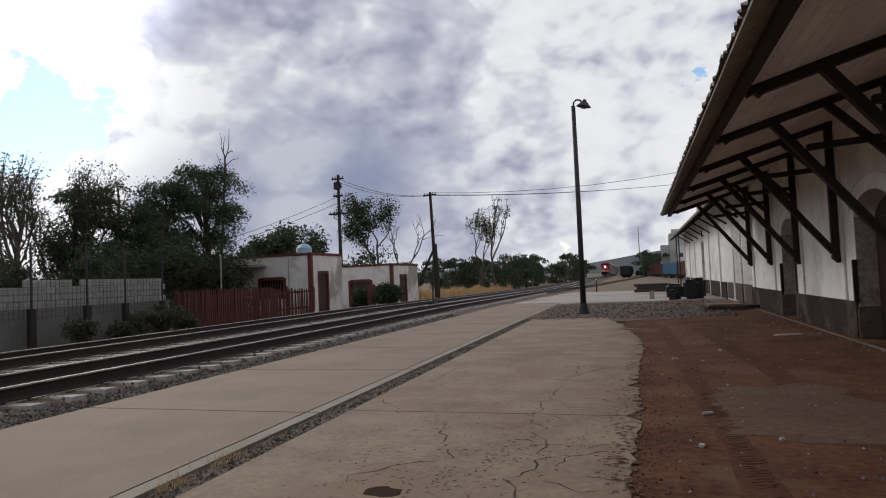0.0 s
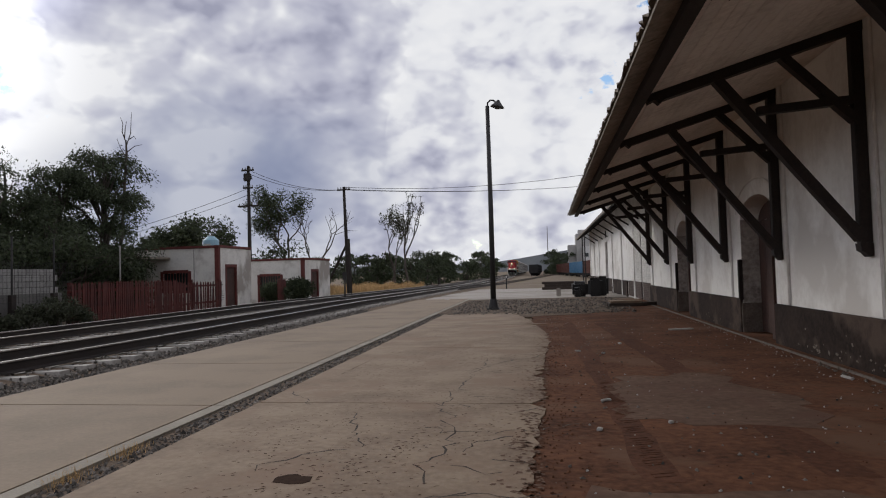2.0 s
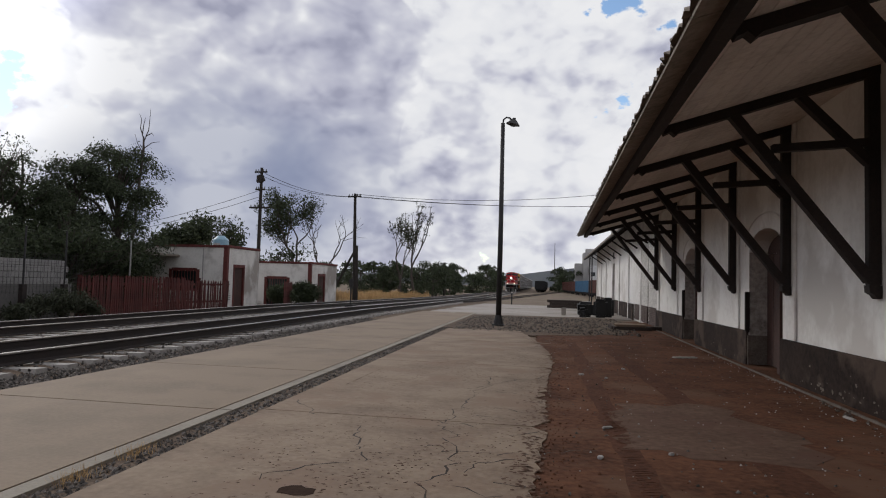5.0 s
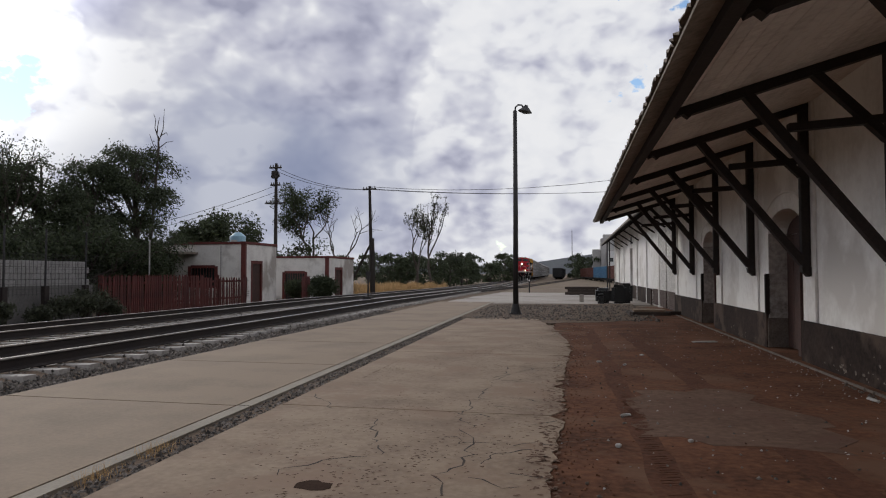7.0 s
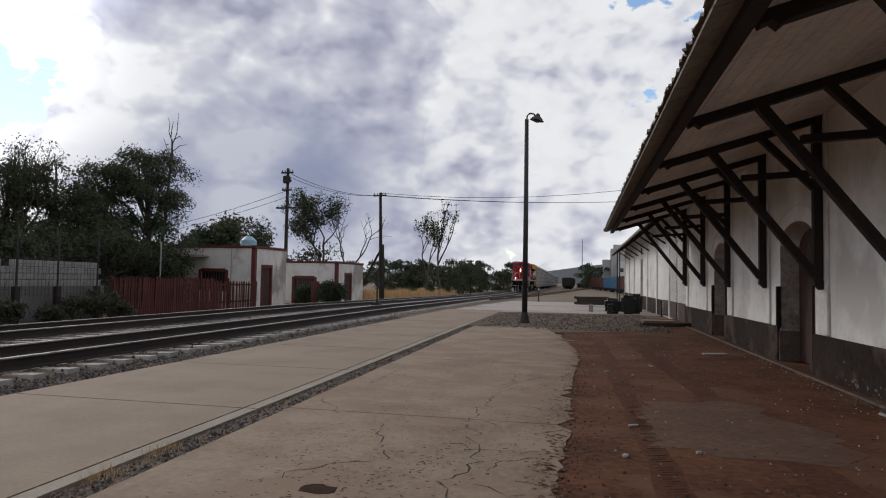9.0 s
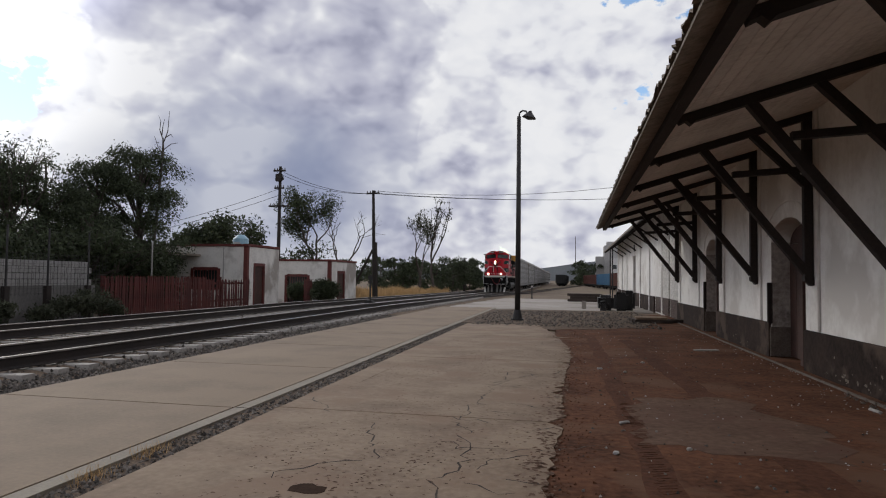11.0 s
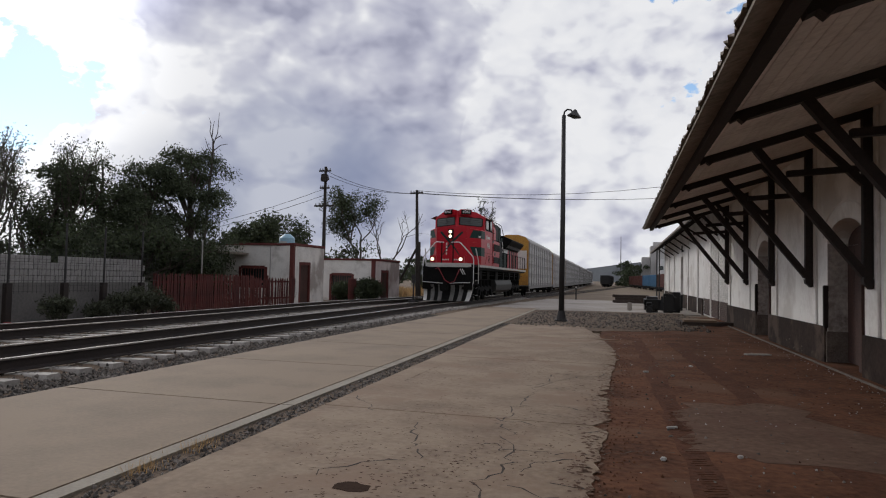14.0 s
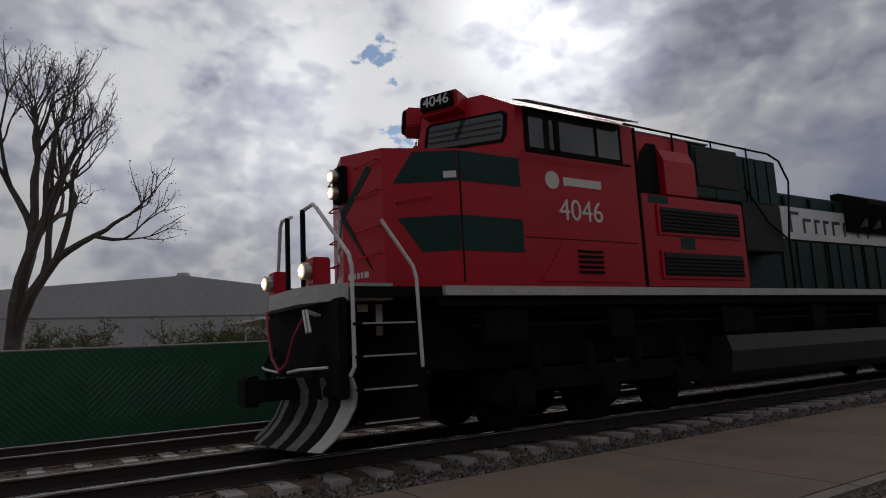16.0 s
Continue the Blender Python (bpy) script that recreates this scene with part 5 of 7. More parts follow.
        for k in range(10):
            part("radiator_slat", boxes((s * 1.10, s * 1.35, 14.2 + k * 0.68, 14.22 + k * 0.68, 3.80, 4.0)), M_RACKDARK, loco)
        # sill, walkway and handrails
        part("sill_stripe", boxes((s * 1.50, s * 1.585, 1.45, 22.85, 2.06, 2.2), bevel=0.006), M_LGREY, loco, "grey-white sill stripe")
        bm = bmesh.new()
        ys = [10.3 + 1.52 * k for k in range(9)]
        for y in ys:
            tube(bm, [(s * 1.53, y, 2.2), (s * 1.53, y, 3.25)], 0.026, 6)
        tube(bm, [(s * 1.53, 8.9, 4.3), (s * 1.53, 9.6, 3.6), (s * 1.53, 10.3, 3.25), (s * 1.53, 22.5, 3.25), (s * 1.53, 22.85, 2.3)], 0.022, 6)
        part("handrail", bm, M_BLACK, loco, "black walkway handrail")
        # white front handrails
        bm = bmesh.new()
        tube(bm, [(s * 0.22, -0.12, 3.42), (s * 0.66, -0.12, 3.44), (s * 0.78, -0.11, 3.36), (s * 1.44, 0.06, 2.62), (s * 1.48, 0.08, 2.45), (s * 1.48, 0.08, 1.15), (s * 1.44, 0.04, 1.05), (s * 1.28, 0.0, 1.02)], 0.028, 8)
        part("front_handrail", bm, M_LWHITE, loco, "white front handrail")
        bm = bmesh.new()
        tube(bm, [(s * 1.50, 0.52, 3.10), (s * 1.57, 0.95, 2.46), (s * 1.58, 0.99, 2.3), (s * 1.58, 1.03, 1.1)], 0.026, 8)
        part("step_handrail", bm, M_LWHITE, loco, "white step handrail")
        part("gate_post", boxes((s * 0.30, s * 0.36, -0.18, -0.12, 2.25, 3.42)), M_BLACK, loco)
        # steps
        for k in range(4):
            part("step", boxes((s * 1.05, s * 1.56, 0.12 - 0.02 * k, 0.95, 0.42 + 0.42 * k, 0.455 + 0.42 * k)), M_BLACK, loco)
            part("step_edge", boxes((s * 1.562, s * 1.57, 0.17, 0.95, 0.43 + 0.42 * k, 0.45 + 0.42 * k)), M_LGREY, loco)
        part("step_well", boxes((s * 0.95, s * 1.05, 0.1, 1.4, 0.4, 2.1)), M_BLACK, loco)
        part("notice", boxes((s * 1.051, s * 1.056, 0.62, 0.72, 1.55, 1.98), (s * 1.051, s * 1.056, 0.34, 0.5, 1.88, 1.98)), M_LETTER, loco)
        # truck frames
        for y0 in (2.3, 15.9):
            bm = bmesh.new()
            prism(bm, [(y0, 0.55), (y0 + 0.5, 0.95), (y0 + 4.8, 0.95), (y0 + 5.3, 0.55), (y0 + 5.0, 0.42), (y0 + 4.4, 0.62), (y0 + 0.9, 0.62), (y0 + 0.3, 0.42)], s * 1.12, s * 1.26, "x")
            for k in range(3):
                box(bm, s * 1.20, s * 1.36, y0 + 0.45 + 1.85 * k, y0 + 0.85 + 1.85 * k, 0.38, 0.74, 0.03)
            for k in range(4):
                disc(bm, (s * 1.24, y0 + 0.95 + 1.15 * k, 1.1), 0.11, 0.42, "z", 12)
            part("truck_frame", bm, M_BLACK, loco, "cast steel truck frame")
    part("underframe", boxes((-1.49, 1.49, 1.4, 22.8, 1.92, 2.05), (-1.0, 1.0, 1.4, 22.6, 1.0, 1.92)), M_BLACK, loco, "grimy black underframe")
    bm = bmesh.new()
    prism(bm, [(-1.1, 0.42), (1.1, 0.42), (1.4, 0.6), (1.46, 1.0), (1.35, 1.3), (-1.35, 1.3), (-1.46, 1.0), (-1.4, 0.6)], 8.0, 15.3, "y")
    part("fuel_tank", bm, M_TANK, loco, "long black fuel tank")
    rng = random.Random(5)
    for s in (-1, 1):
        for z in (1.62, 1.78):
            bm = bmesh.new()
            tube(bm, [(s * 1.3, 2.0, z), (s * 1.3, 12.0, z), (s * 1.3, 22.4, z)], 0.03, 6)
            part("pipe", bm, M_BLACK, loco)
        for k in range(7):
            y = 2.2 + k * 2.9 + rng.uniform(-0.3, 0.3)
            part("gear_box", boxes((s * 1.0, s * 1.4, y, y + rng.uniform(0.5, 1.1), 1.35, 1.88), bevel=0.03), M_BLACK, loco)
    # front end
    bm = bmesh.new()
    outline = [(-1.34, 0.08), (-1.05, -0.22), (-0.6, -0.36), (0.6, -0.36), (1.05, -0.22), (1.34, 0.08), (1.34, 0.75), (-1.34, 0.75)]
    prism(bm, outline, 2.02, 2.25, "z")
    part("anticlimber", bm, M_LGREY, loco, "grey-white anticlimber ledge")
    part("front_deck", boxes((-1.5, 1.5, 0.1, 1.8, 2.05, 2.19)), M_BLACK, loco)
    part("pilot_plate", boxes((-1.45, 1.45, -0.10, 0.02, 0.75, 2.05), bevel=0.02), M_BLACK, loco)
    bm = bmesh.new()
    box(bm, -0.14, 0.14, -0.75, 0.0, 0.72, 1.02, 0.03)
    box(bm, -0.22, 0.2, -0.95, -0.7, 0.66, 1.08, 0.05)
    part("coupler", bm, M_BLACK, loco, "knuckle coupler")
    bm = bmesh.new()
    tube(bm, [(-0.62, -0.29, 1.92), (-0.45, -0.44, 1.98), (-0.3, -0.48, 1.75), (-0.05, -0.50, 1.3), (0.25, -0.50, 1.12), (0.5, -0.48, 1.22), (0.66, -0.42, 1.6), (0.74, -0.29, 1.88)], 0.022, 8)
    part("brake_hose", bm, M_HOSE, loco, "dangling red hose")
    bm = bmesh.new()
    tube(bm, [(0.78, -0.14, 1.85), (0.80, -0.34, 1.92), (0.98, -0.36, 1.62)], 0.02, 6)
    tube(bm, [(0.90, -0.14, 1.85), (0.92, -0.34, 1.92), (1.10, -0.36, 1.62)], 0.02, 6)
    tube(bm, [(0.2, -0.36, 1.1), (0.75, -0.38, 1.14), (1.35, -0.24, 1.16)], 0.02, 6)
    tube(bm, [(-0.2, -0.36, 1.1), (-0.75, -0.38, 1.14), (-1.35, -0.24, 1.16)], 0.02, 6)
    part("uncoupling_lever", bm, M_LWHITE, loco)
    for s in (-1, 1):
        for k in range(4):
            bm = bmesh.new()
            tube(bm, [(s * (0.9 + 0.06 * k), -0.16, 1.45), (s * (0.92 + 0.06 * k), -0.29, 1.2), (s * (0.9 + 0.06 * k), -0.22, 0.75)], 0.016, 5)
            part("air_hose", bm, M_BLACK, loco)
    # striped plough: bowed plates, black and white by turns
    for i in range(12):
        u0, u1 = -1 + i / 6, -1 + (i + 1) / 6
        bm = bmesh.new()
        rows = []
        for z, f in ((1.02, 0.06), (0.85, 0.13), (0.65, 0.12), (0.42, 0.0), (0.25, -0.15), (0.12, -0.32)):
            tilt = (1.0 - z) * 0.32
            pts = []
            for u in (u0, u1):
                w = u - math.copysign(min(abs(u), tilt * abs(u)), u) * 0.35
                pts.append((w * 1.48, f - 0.33 + 0.30 * u * u, z))
            rows.append(pts)
        for a, b in zip(rows, rows[1:]):
            v = [bm.verts.new(p) for p in (a[0], a[1], b[1], b[0])]
            bm.faces.new(v)
        bmesh.ops.remove_doubles(bm, verts=bm.verts, dist=0.001)
        r = bmesh.ops.extrude_face_region(bm, geom=bm.faces[:])
        bmesh.ops.translate(bm, vec=(0, 0.03, 0), verts=[e for e in r["geom"] if isinstance(e, bmesh.types.BMVert)])
        bmesh.ops.recalc_face_normals(bm, faces=bm.faces)
        part("plough_plate", bm, M_LGREY if i in (0, 11) else M_PLOUGH if i in (2, 4, 7, 9) else M_BLACK, loco)
    sets = [wheelset(loco, y, 0.53) for y in (2.95, 4.8, 6.65, 16.55, 18.4, 20.25)]
    return loco, sets


def build_autorack():
    car = tagged(empty("autorack"), "tall grey ribbed steel car-carrier wagon with yellow ends", "freight wagon", "car carriers behind the locomotive")
    L, half = 26.2, 1.55
    bm = bmesh.new()
    prism(bm, [(-half, 0.95), (half, 0.95), (half, 5.15), (1.25, 5.55), (0.55, 5.75), (-0.55, 5.75), (-1.25, 5.55), (-half, 5.15)], 0.25, L - 0.25, "y")
    part("body", bm, M_RACK, car, "galvanised grey body")
    for y0, y1 in ((0.12, 0.249), (L - 0.249, L - 0.12)):
        bm = bmesh.new()
        prism(bm, [(-1.5, 1.05), (1.5, 1.05), (1.5, 5.2), (1.22, 5.58), (0.55, 5.78), (-0.55, 5.78), (-1.22, 5.58), (-1.5, 5.2)], y0, y1, "y")
        part("end_door", bm, M_YELLOW, car, "rust-streaked yellow end door")
    part("end_placard", boxes((0.35, 1.35, 0.10, 0.119, 2.6, 4.3)), M_LETTER, car)
    for s in (-1, 1):
        part("top_chord", boxes((s * 1.551, s * 1.60, 0.2, L - 0.2, 5.02, 5.2), bevel=0.01), M_RACK, car)
        part("side_sill", boxes((s * 1.551, s * 1.62, 0.2, L - 0.2, 0.72, 1.02), bevel=0.01), M_RACKDARK, car)
        bays = 12
        slots, seams = bmesh.new(), bmesh.new()
        for k in range(bays + 1):
            y = 0.3 + (L - 0.6) * k / bays
            part("side_post", boxes((s * 1.551, s * 1.59, y - 0.05, y + 0.05, 1.02, 5.02)), M_RACKDARK, car)
        for k in range(bays):
            y = 0.3 + (L - 0.6) * k / bays
            for g in range(4):
                for r in range(5):
                    z = 1.25 + g * 0.95 + r * 0.115
                    box(slots, s * 1.553, s * 1.568, y + 0.22, y + 1.92, z, z + 0.05)
                box(seams, s * 1.552, s * 1.566, y + 0.08, y + 2.06, 1.12 + g * 0.95, 1.15 + g * 0.95)
        part("slot_pattern", slots, M_RACKSLOT, car, "rows of pale punched slots")["kind"] = "stuff"
        part("panel_seam", seams, M_RACKDARK, car)
        for y0 in (1.6, L - 4.0):
            bm = bmesh.new()
            box(bm, s * 0.98, s * 1.12, y0, y0 + 2.4, 0.38, 0.62, 0.03)
            part("truck_frame", bm, M_BLACK, car)
    for k in range(11):
        part("ladder_rung", boxes((1.6, 1.62, 0.35, 0.75, 1.2 + 0.35 * k, 1.23 + 0.35 * k)), M_RACKDARK, car)
    part("underframe", boxes((-1.3, 1.3, 0.1, L - 0.1, 0.66, 0.95), (-0.14, 0.14, -0.75, 0.1, 0.72, 0.98), (-0.14, 0.14, L - 0.1, L + 0.55, 0.72, 0.98)), M_BLACK, car)
    for y in (1.9, 3.7, L - 3.7, L - 1.9):
        wheelset(car, y, 0.42)
    return car


LOCO, WHEELSETS = build_locomotive()
first = build_autorack()
RACKS = [first] + [copy_thing(first, Matrix()) for _ in range(8)]

FRONT_END, SPEED = 3.38, 16.35       # where the front stands at the end, metres a second


def front_at(t):
    """How far up the line the locomotive's front stands: it keeps an even speed."""
    return FRONT_END + SPEED * (16.0 - t)


def on_track(y, length):
    """A wagon's pose with its front at y and its two ends on the near track."""
    x0, x1 = track_x(NEAR_X, y), track_x(NEAR_X, y + length)
    return pose(x0, y, RAIL_TOP + dip(y + length / 2), 0, 0, math.degrees(math.atan2(x0 - x1, length)))


def motions():
    ticks = [0.25 * i for i in range(65)]
    walk(LOCO, [(t, on_track(front_at(t), 22.6)) for t in ticks])
    for i, car in enumerate(RACKS):
        walk(car, [(t, on_track(front_at(t) + 25.3 + 27.45 * i, 26.2)) for t in ticks])
    fine = [i / FPS for i in range(16 * FPS + 1)]
    for w in WHEELSETS:
        x, y, z = w.matrix_basis.translation
        walk(w, [(t, pose(x, y, z, math.degrees((front_at(0.0) - front_at(t)) / 0.53))) for t in fine])


# ---- trees and scrub ----
def limbs(rng, base, direction, length, radius, depth, spread, out, tips, up=0.15):
    """Grow one limb in short bent lengths, then fork."""
    p, d = Vector(base), Vector(direction).normalized()
    pts = [p.copy()]
    n = 4 if depth > 1 else 3
    for i in range(n):
        d = (d + Vector((rng.gauss(0, 0.16), rng.gauss(0, 0.16), rng.gauss(0, 0.08) + up * 0.3))).normalized()
        p = p + d * (length / n)
        pts.append(p.copy())
    out.append((pts, radius, radius * 0.6))
    if depth <= 1:
        tips.append((pts[-1], d, length))
        tips.append((pts[1], d, length))
    if depth <= 0:
        return
    for k in range(rng.choice((2, 3, 3)) if depth > 1 else rng.choice((2, 3))):
        a, tilt = rng.uniform(0, 2 * math.pi), rng.uniform(0.35, 0.9) * spread
        side = d.orthogonal().normalized()
        side = (Matrix.Rotation(a, 3, d) @ side)
        nd = (d * math.cos(tilt) + side * math.sin(tilt) + Vector((0, 0, up))).normalized()
        limbs(rng, pts[-1] if k else pts[-2], nd, length * rng.uniform(0.62, 0.85), radius * 0.58, depth - 1, spread, out, tips, up)


def leaf_mesh(name, tips, per, cloud, size, mat, seed, droop=0.0, thin=0.45):
    """Single leaves strewn in uneven clumps round the twig ends."""
    r = np.random.default_rng(seed)
    c = np.array([tuple(t[0]) for t in tips])
    scale = r.uniform(0.45, 1.25, len(c))
    count = np.maximum(2, (per * scale * r.uniform(0.5, 1.5, len(c))).astype(int))
    idx = np.repeat(np.arange(len(c)), count)
    n = len(idx)
    off = r.normal(0, 1, (n, 3))
    off /= np.linalg.norm(off, axis=1, keepdims=True)
    off *= (r.random((n, 1)) ** 0.5) * cloud * scale[idx][:, None]
    off[:, 2] = off[:, 2] * 0.75 - droop * np.abs(r.normal(0, 1, n))
    p = c[idx] + off
    a = r.normal(0, 1, (n, 3))
    a /= np.linalg.norm(a, axis=1, keepdims=True)
    b = np.cross(a, r.normal(0, 1, (n, 3)))
    b /= np.linalg.norm(b, axis=1, keepdims=True)
    s = size * r.uniform(0.6, 1.4, (n, 1))
    v = np.stack([p - a * s, p + b * s * thin, p + a * s, p - b * s * thin], 1).reshape(-1, 3)
    f = np.arange(n * 4).reshape(-1, 4)
    return from_arrays(name, v, f, mat)


def build_tree(x, y, height, label, seed, leaf, per=60, cloud=0.8, size=0.10, depth=4, spread=1.0, trunk=0.2, clear=0.25, lean=(0, 0), stems=1, droop=0.0, up=0.15, category="tree", width=1.0, fork=0.3):
    rng = random.Random(seed)
    tree = tagged(empty("bush" if category == "bush" else "tree", pose(x, y, -0.08 + dip(y))), label, category)
    out, tips = [], []
    for k in range(stems):
        d = Vector((lean[0] + (rng.uniform(-0.35, 0.35) if stems > 1 else 0), lean[1] + (rng.uniform(-0.35, 0.35) if stems > 1 else 0), 1))
        limbs(rng, (rng.uniform(-0.15, 0.15) * (stems > 1), rng.uniform(-0.15, 0.15) * (stems > 1), -0.1), d, 1.0 * fork + clear, 1.0, depth, spread, out, tips, up)
    top = max(max(p.z for p in pts) for pts, _, _ in out)
    k = (height - cloud * 0.6 if per else height) / top
    thick = trunk / (stems ** 0.5)
    bm = bmesh.new()
    for pts, r0, r1 in out:
        tube(bm, [(p.x * k * width, p.y * k * width, p.z * k) for p in pts], max(0.007, r0 * thick), 7 if r0 * thick > 0.05 else 4, max(0.005, r1 * thick))
    part("trunk", bm, M_BARK, tree, "branching trunk and limbs")
    if per:
        tips = [(Vector((t[0].x * k * width, t[0].y * k * width, t[0].z * k)), t[1], t[2]) for t in tips]
        crown = part("crown", leaf_mesh("crown", tips, per, cloud, size, leaf, seed, droop), leaf, tree, "crown of small leaves")
    return tree


def build_layered_tree(x, y, height, wide, label, seed, leaf, pads=60, per=420, pad=0.85, size=0.055, low=0.8, trunk=0.22):
    """A tree whose foliage hangs in flat overlapping sprays round its limbs, with gaps between them."""
    r = np.random.default_rng(seed)
    tree = tagged(empty("tree", pose(x, y, -0.08 + dip(y))), label, "tree")
    # spray centres: fuller towards the outside, the crown widest below the middle
    t = r.random(pads) ** 0.8
    z = low + (height - low - 0.3) * t
    reach = wide * 0.5 * np.sqrt(np.clip(1.05 - (np.abs(t - 0.36) / 0.68) ** 2.2, 0.05, 1)) * r.uniform(0.72, 1.0, pads)
    a = r.uniform(0, 2 * np.pi, pads)
    rad = reach * np.sqrt(r.uniform(0.12, 1.0, pads))
    c = np.stack([rad * np.cos(a), rad * np.sin(a), z], -1)
    big = pad * r.uniform(0.55, 1.2, pads)
    bm = bmesh.new()
    tube(bm, [(0, 0, -0.1), (0.1, 0.05, height * 0.35), (-0.05, 0.1, height * 0.65), (0, 0, height * 0.93)], trunk, 7, 0.03)
    for k in range(0, pads, 2):
        base = Vector((0, 0, max(0.3, c[k][2] * 0.72 - 0.2)))
        end = Vector(c[k])
        mid = base.lerp(end, 0.55) + Vector((0, 0, 0.25))
        tube(bm, [base, mid, end], 0.045, 4, 0.010)
    part("trunk", bm, M_BARK, tree, "branching trunk and limbs")
    idx = np.repeat(np.arange(pads), (per * (big / pad) ** 2).astype(int))
    n = len(idx)
    ang, d = r.uniform(0, 2 * np.pi, n), np.sqrt(r.random(n))
    # twigs of one spray fan out from the limb and droop at their ends
    lobes = 0.72 + 0.28 * np.cos(ang * 5 + idx * 1.7)
    off = np.stack([np.cos(ang) * d * lobes, np.sin(ang) * d * lobes, 0.16 * r.normal(0, 1, n) - 0.45 * d ** 2], -1) * big[idx][:, None]
    p = c[idx] + off
    u = np.stack([np.cos(ang), np.sin(ang), -0.6 - 0.5 * r.random(n)], -1) + r.normal(0, 0.5, (n, 3))
    u /= np.linalg.norm(u, axis=1, keepdims=True)
    w = np.cross(u, r.normal(0, 1, (n, 3)))
    w /= np.linalg.norm(w, axis=1, keepdims=True)
    k = size * r.uniform(0.6, 1.5, (n, 1))
    v = np.stack([p - u * k, p + w * k * 0.42, p + u * k, p - w * k * 0.42], 1).reshape(-1, 3)
    part("crown", from_arrays("crown", v, np.arange(4 * n).reshape(-1, 4), leaf), leaf, tree, "layered crown of small drooping leaves")
    return tree


def grow_all():
    dense = "dense dark green tree behind the red fence"
    tall = "tall feathery grey-green tree behind the block wall"
    # the row behind the wall and the fence
    low = dict(stems=2, clear=0.02, fork=0.28)
    build_layered_tree(-20.6, 27.5, 7.9, 4.9, dense, 21, M_LEAF, pads=95, per=520, pad=0.95)
    build_layered_tree(-21.6, 25.9, 7.0, 3.6, dense, 29, M_LEAF, pads=55, per=480, pad=0.85)
    build_layered_tree(-20.4, 24.2, 5.4, 2.6, dense, 22, M_LEAF, pads=34, per=420, pad=0.75)
    build_layered_tree(-22.2, 23.6, 6.7, 3.0, tall, 23, M_LEAF, pads=44, per=330, pad=0.7)
    build_layered_tree(-22.8, 21.8, 6.3, 2.6, tall, 43, M_LEAF, pads=38, per=300, pad=0.65)
    build_tree(-22.0, 19.9, 7.1, tall, 24, M_LEAF, per=48, cloud=0.45, size=0.05, depth=4, spread=0.6, droop=0.2, up=0.3, width=0.95, **low)
    build_tree(-21.6, 17.7, 6.9, tall, 25, M_LEAF2, per=22, cloud=0.4, size=0.05, depth=4, spread=0.6, droop=0.2, up=0.3, width=0.95, **low)
    build_layered_tree(-23.6, 15.4, 4.2, 2.8, tall, 26, M_LEAF2, pads=22, per=200, pad=0.8, size=0.05)
    build_layered_tree(-26.5, 20.5, 5.2, 3.4, tall, 27, M_LEAF, pads=34, per=300, pad=0.85)
    build_layered_tree(-24.6, 28.3, 6.2, 4.0, dense, 30, M_LEAF, pads=46, per=420, pad=0.95)
    # a dead leader stands out of the dense crown
    snag = tagged(empty("tree", pose(-19.75, 28.0, -0.08)), "bare dead leader above the dense crown", "tree")
    bm = bmesh.new()
    tube(bm, [(-0.5, -0.3, -0.1), (-0.2, -0.1, 4.0), (0, 0, 7.6), (-0.03, 0, 8.2)], 0.10, 6, 0.03)
    for pts in (((-0.02, 0, 7.9), (0.22, 0, 8.5), (0.18, 0.1, 9.0), (0.28, 0, 9.5)), ((-0.03, 0, 8.1), (-0.22, 0, 8.6), (-0.18, 0, 9.0), (-0.3, 0, 9.3)), ((0, 0, 7.6), (0.35, 0.1, 7.9), (0.75, 0.1, 7.95)), ((0.1, 0, 8.2), (0.4, 0, 8.35), (0.5, 0, 8.2)), ((-0.1, 0, 8.3), (-0.05, 0, 8.8), (0.02, 0, 9.1)), ((0, 0, 7.3), (-0.3, 0, 7.8), (-0.5, 0, 8.3))):
        tube(bm, pts, 0.028, 5, 0.008)
    part("trunk", bm, M_BARK, snag, "bare grey branches")
    for i, (x, y, h) in enumerate(((-19.0, 20.6, 3.6), (-20.0, 22.0, 4.2), (-18.8, 18.6, 3.2), (-19.5, 25.6, 3.4), (-21.2, 28.2, 3.6), (-20.2, 16.4, 3.3), (-23.0, 26.0, 4.5), (-22.0, 21.8, 4.5))):
        build_tree(x, y, h, "dark undergrowth beneath the trees", 300 + i, M_LEAF, per=48, cloud=0.55, size=0.075, depth=3, spread=1.0, stems=3, clear=0.0, category="bush")
    # behind the houses
    build_tree(-22.6, 53.0, 9.8, "half-bare tree with open crown behind the houses", 31, M_LEAF, per=85, cloud=0.85, size=0.09, depth=4, spread=0.85, up=0.12, width=1.15, clear=0.1)
    build_tree(-21.0, 52.5, 7.6, "bare leaning tree behind the houses", 32, M_LEAF2, per=0, depth=4, spread=0.9, lean=(0.45, 0), trunk=0.17)
    build_tree(-27.6, 52.5, 6.4, "dark rounded tree behind the houses", 35, M_LEAF, per=110, cloud=1.1, size=0.13, depth=3, spread=1.1, clear=0.05, width=1.2)
    build_tree(-30.0, 52.5, 7.4, "dark rounded tree behind the houses", 33, M_LEAF, per=110, cloud=1.2, size=0.15, depth=3, spread=1.1)
    build_tree(-33.5, 52.0, 6.6, "dark rounded tree behind the houses", 34, M_LEAF, per=110, cloud=1.1, size=0.15, depth=3, spread=1.1)
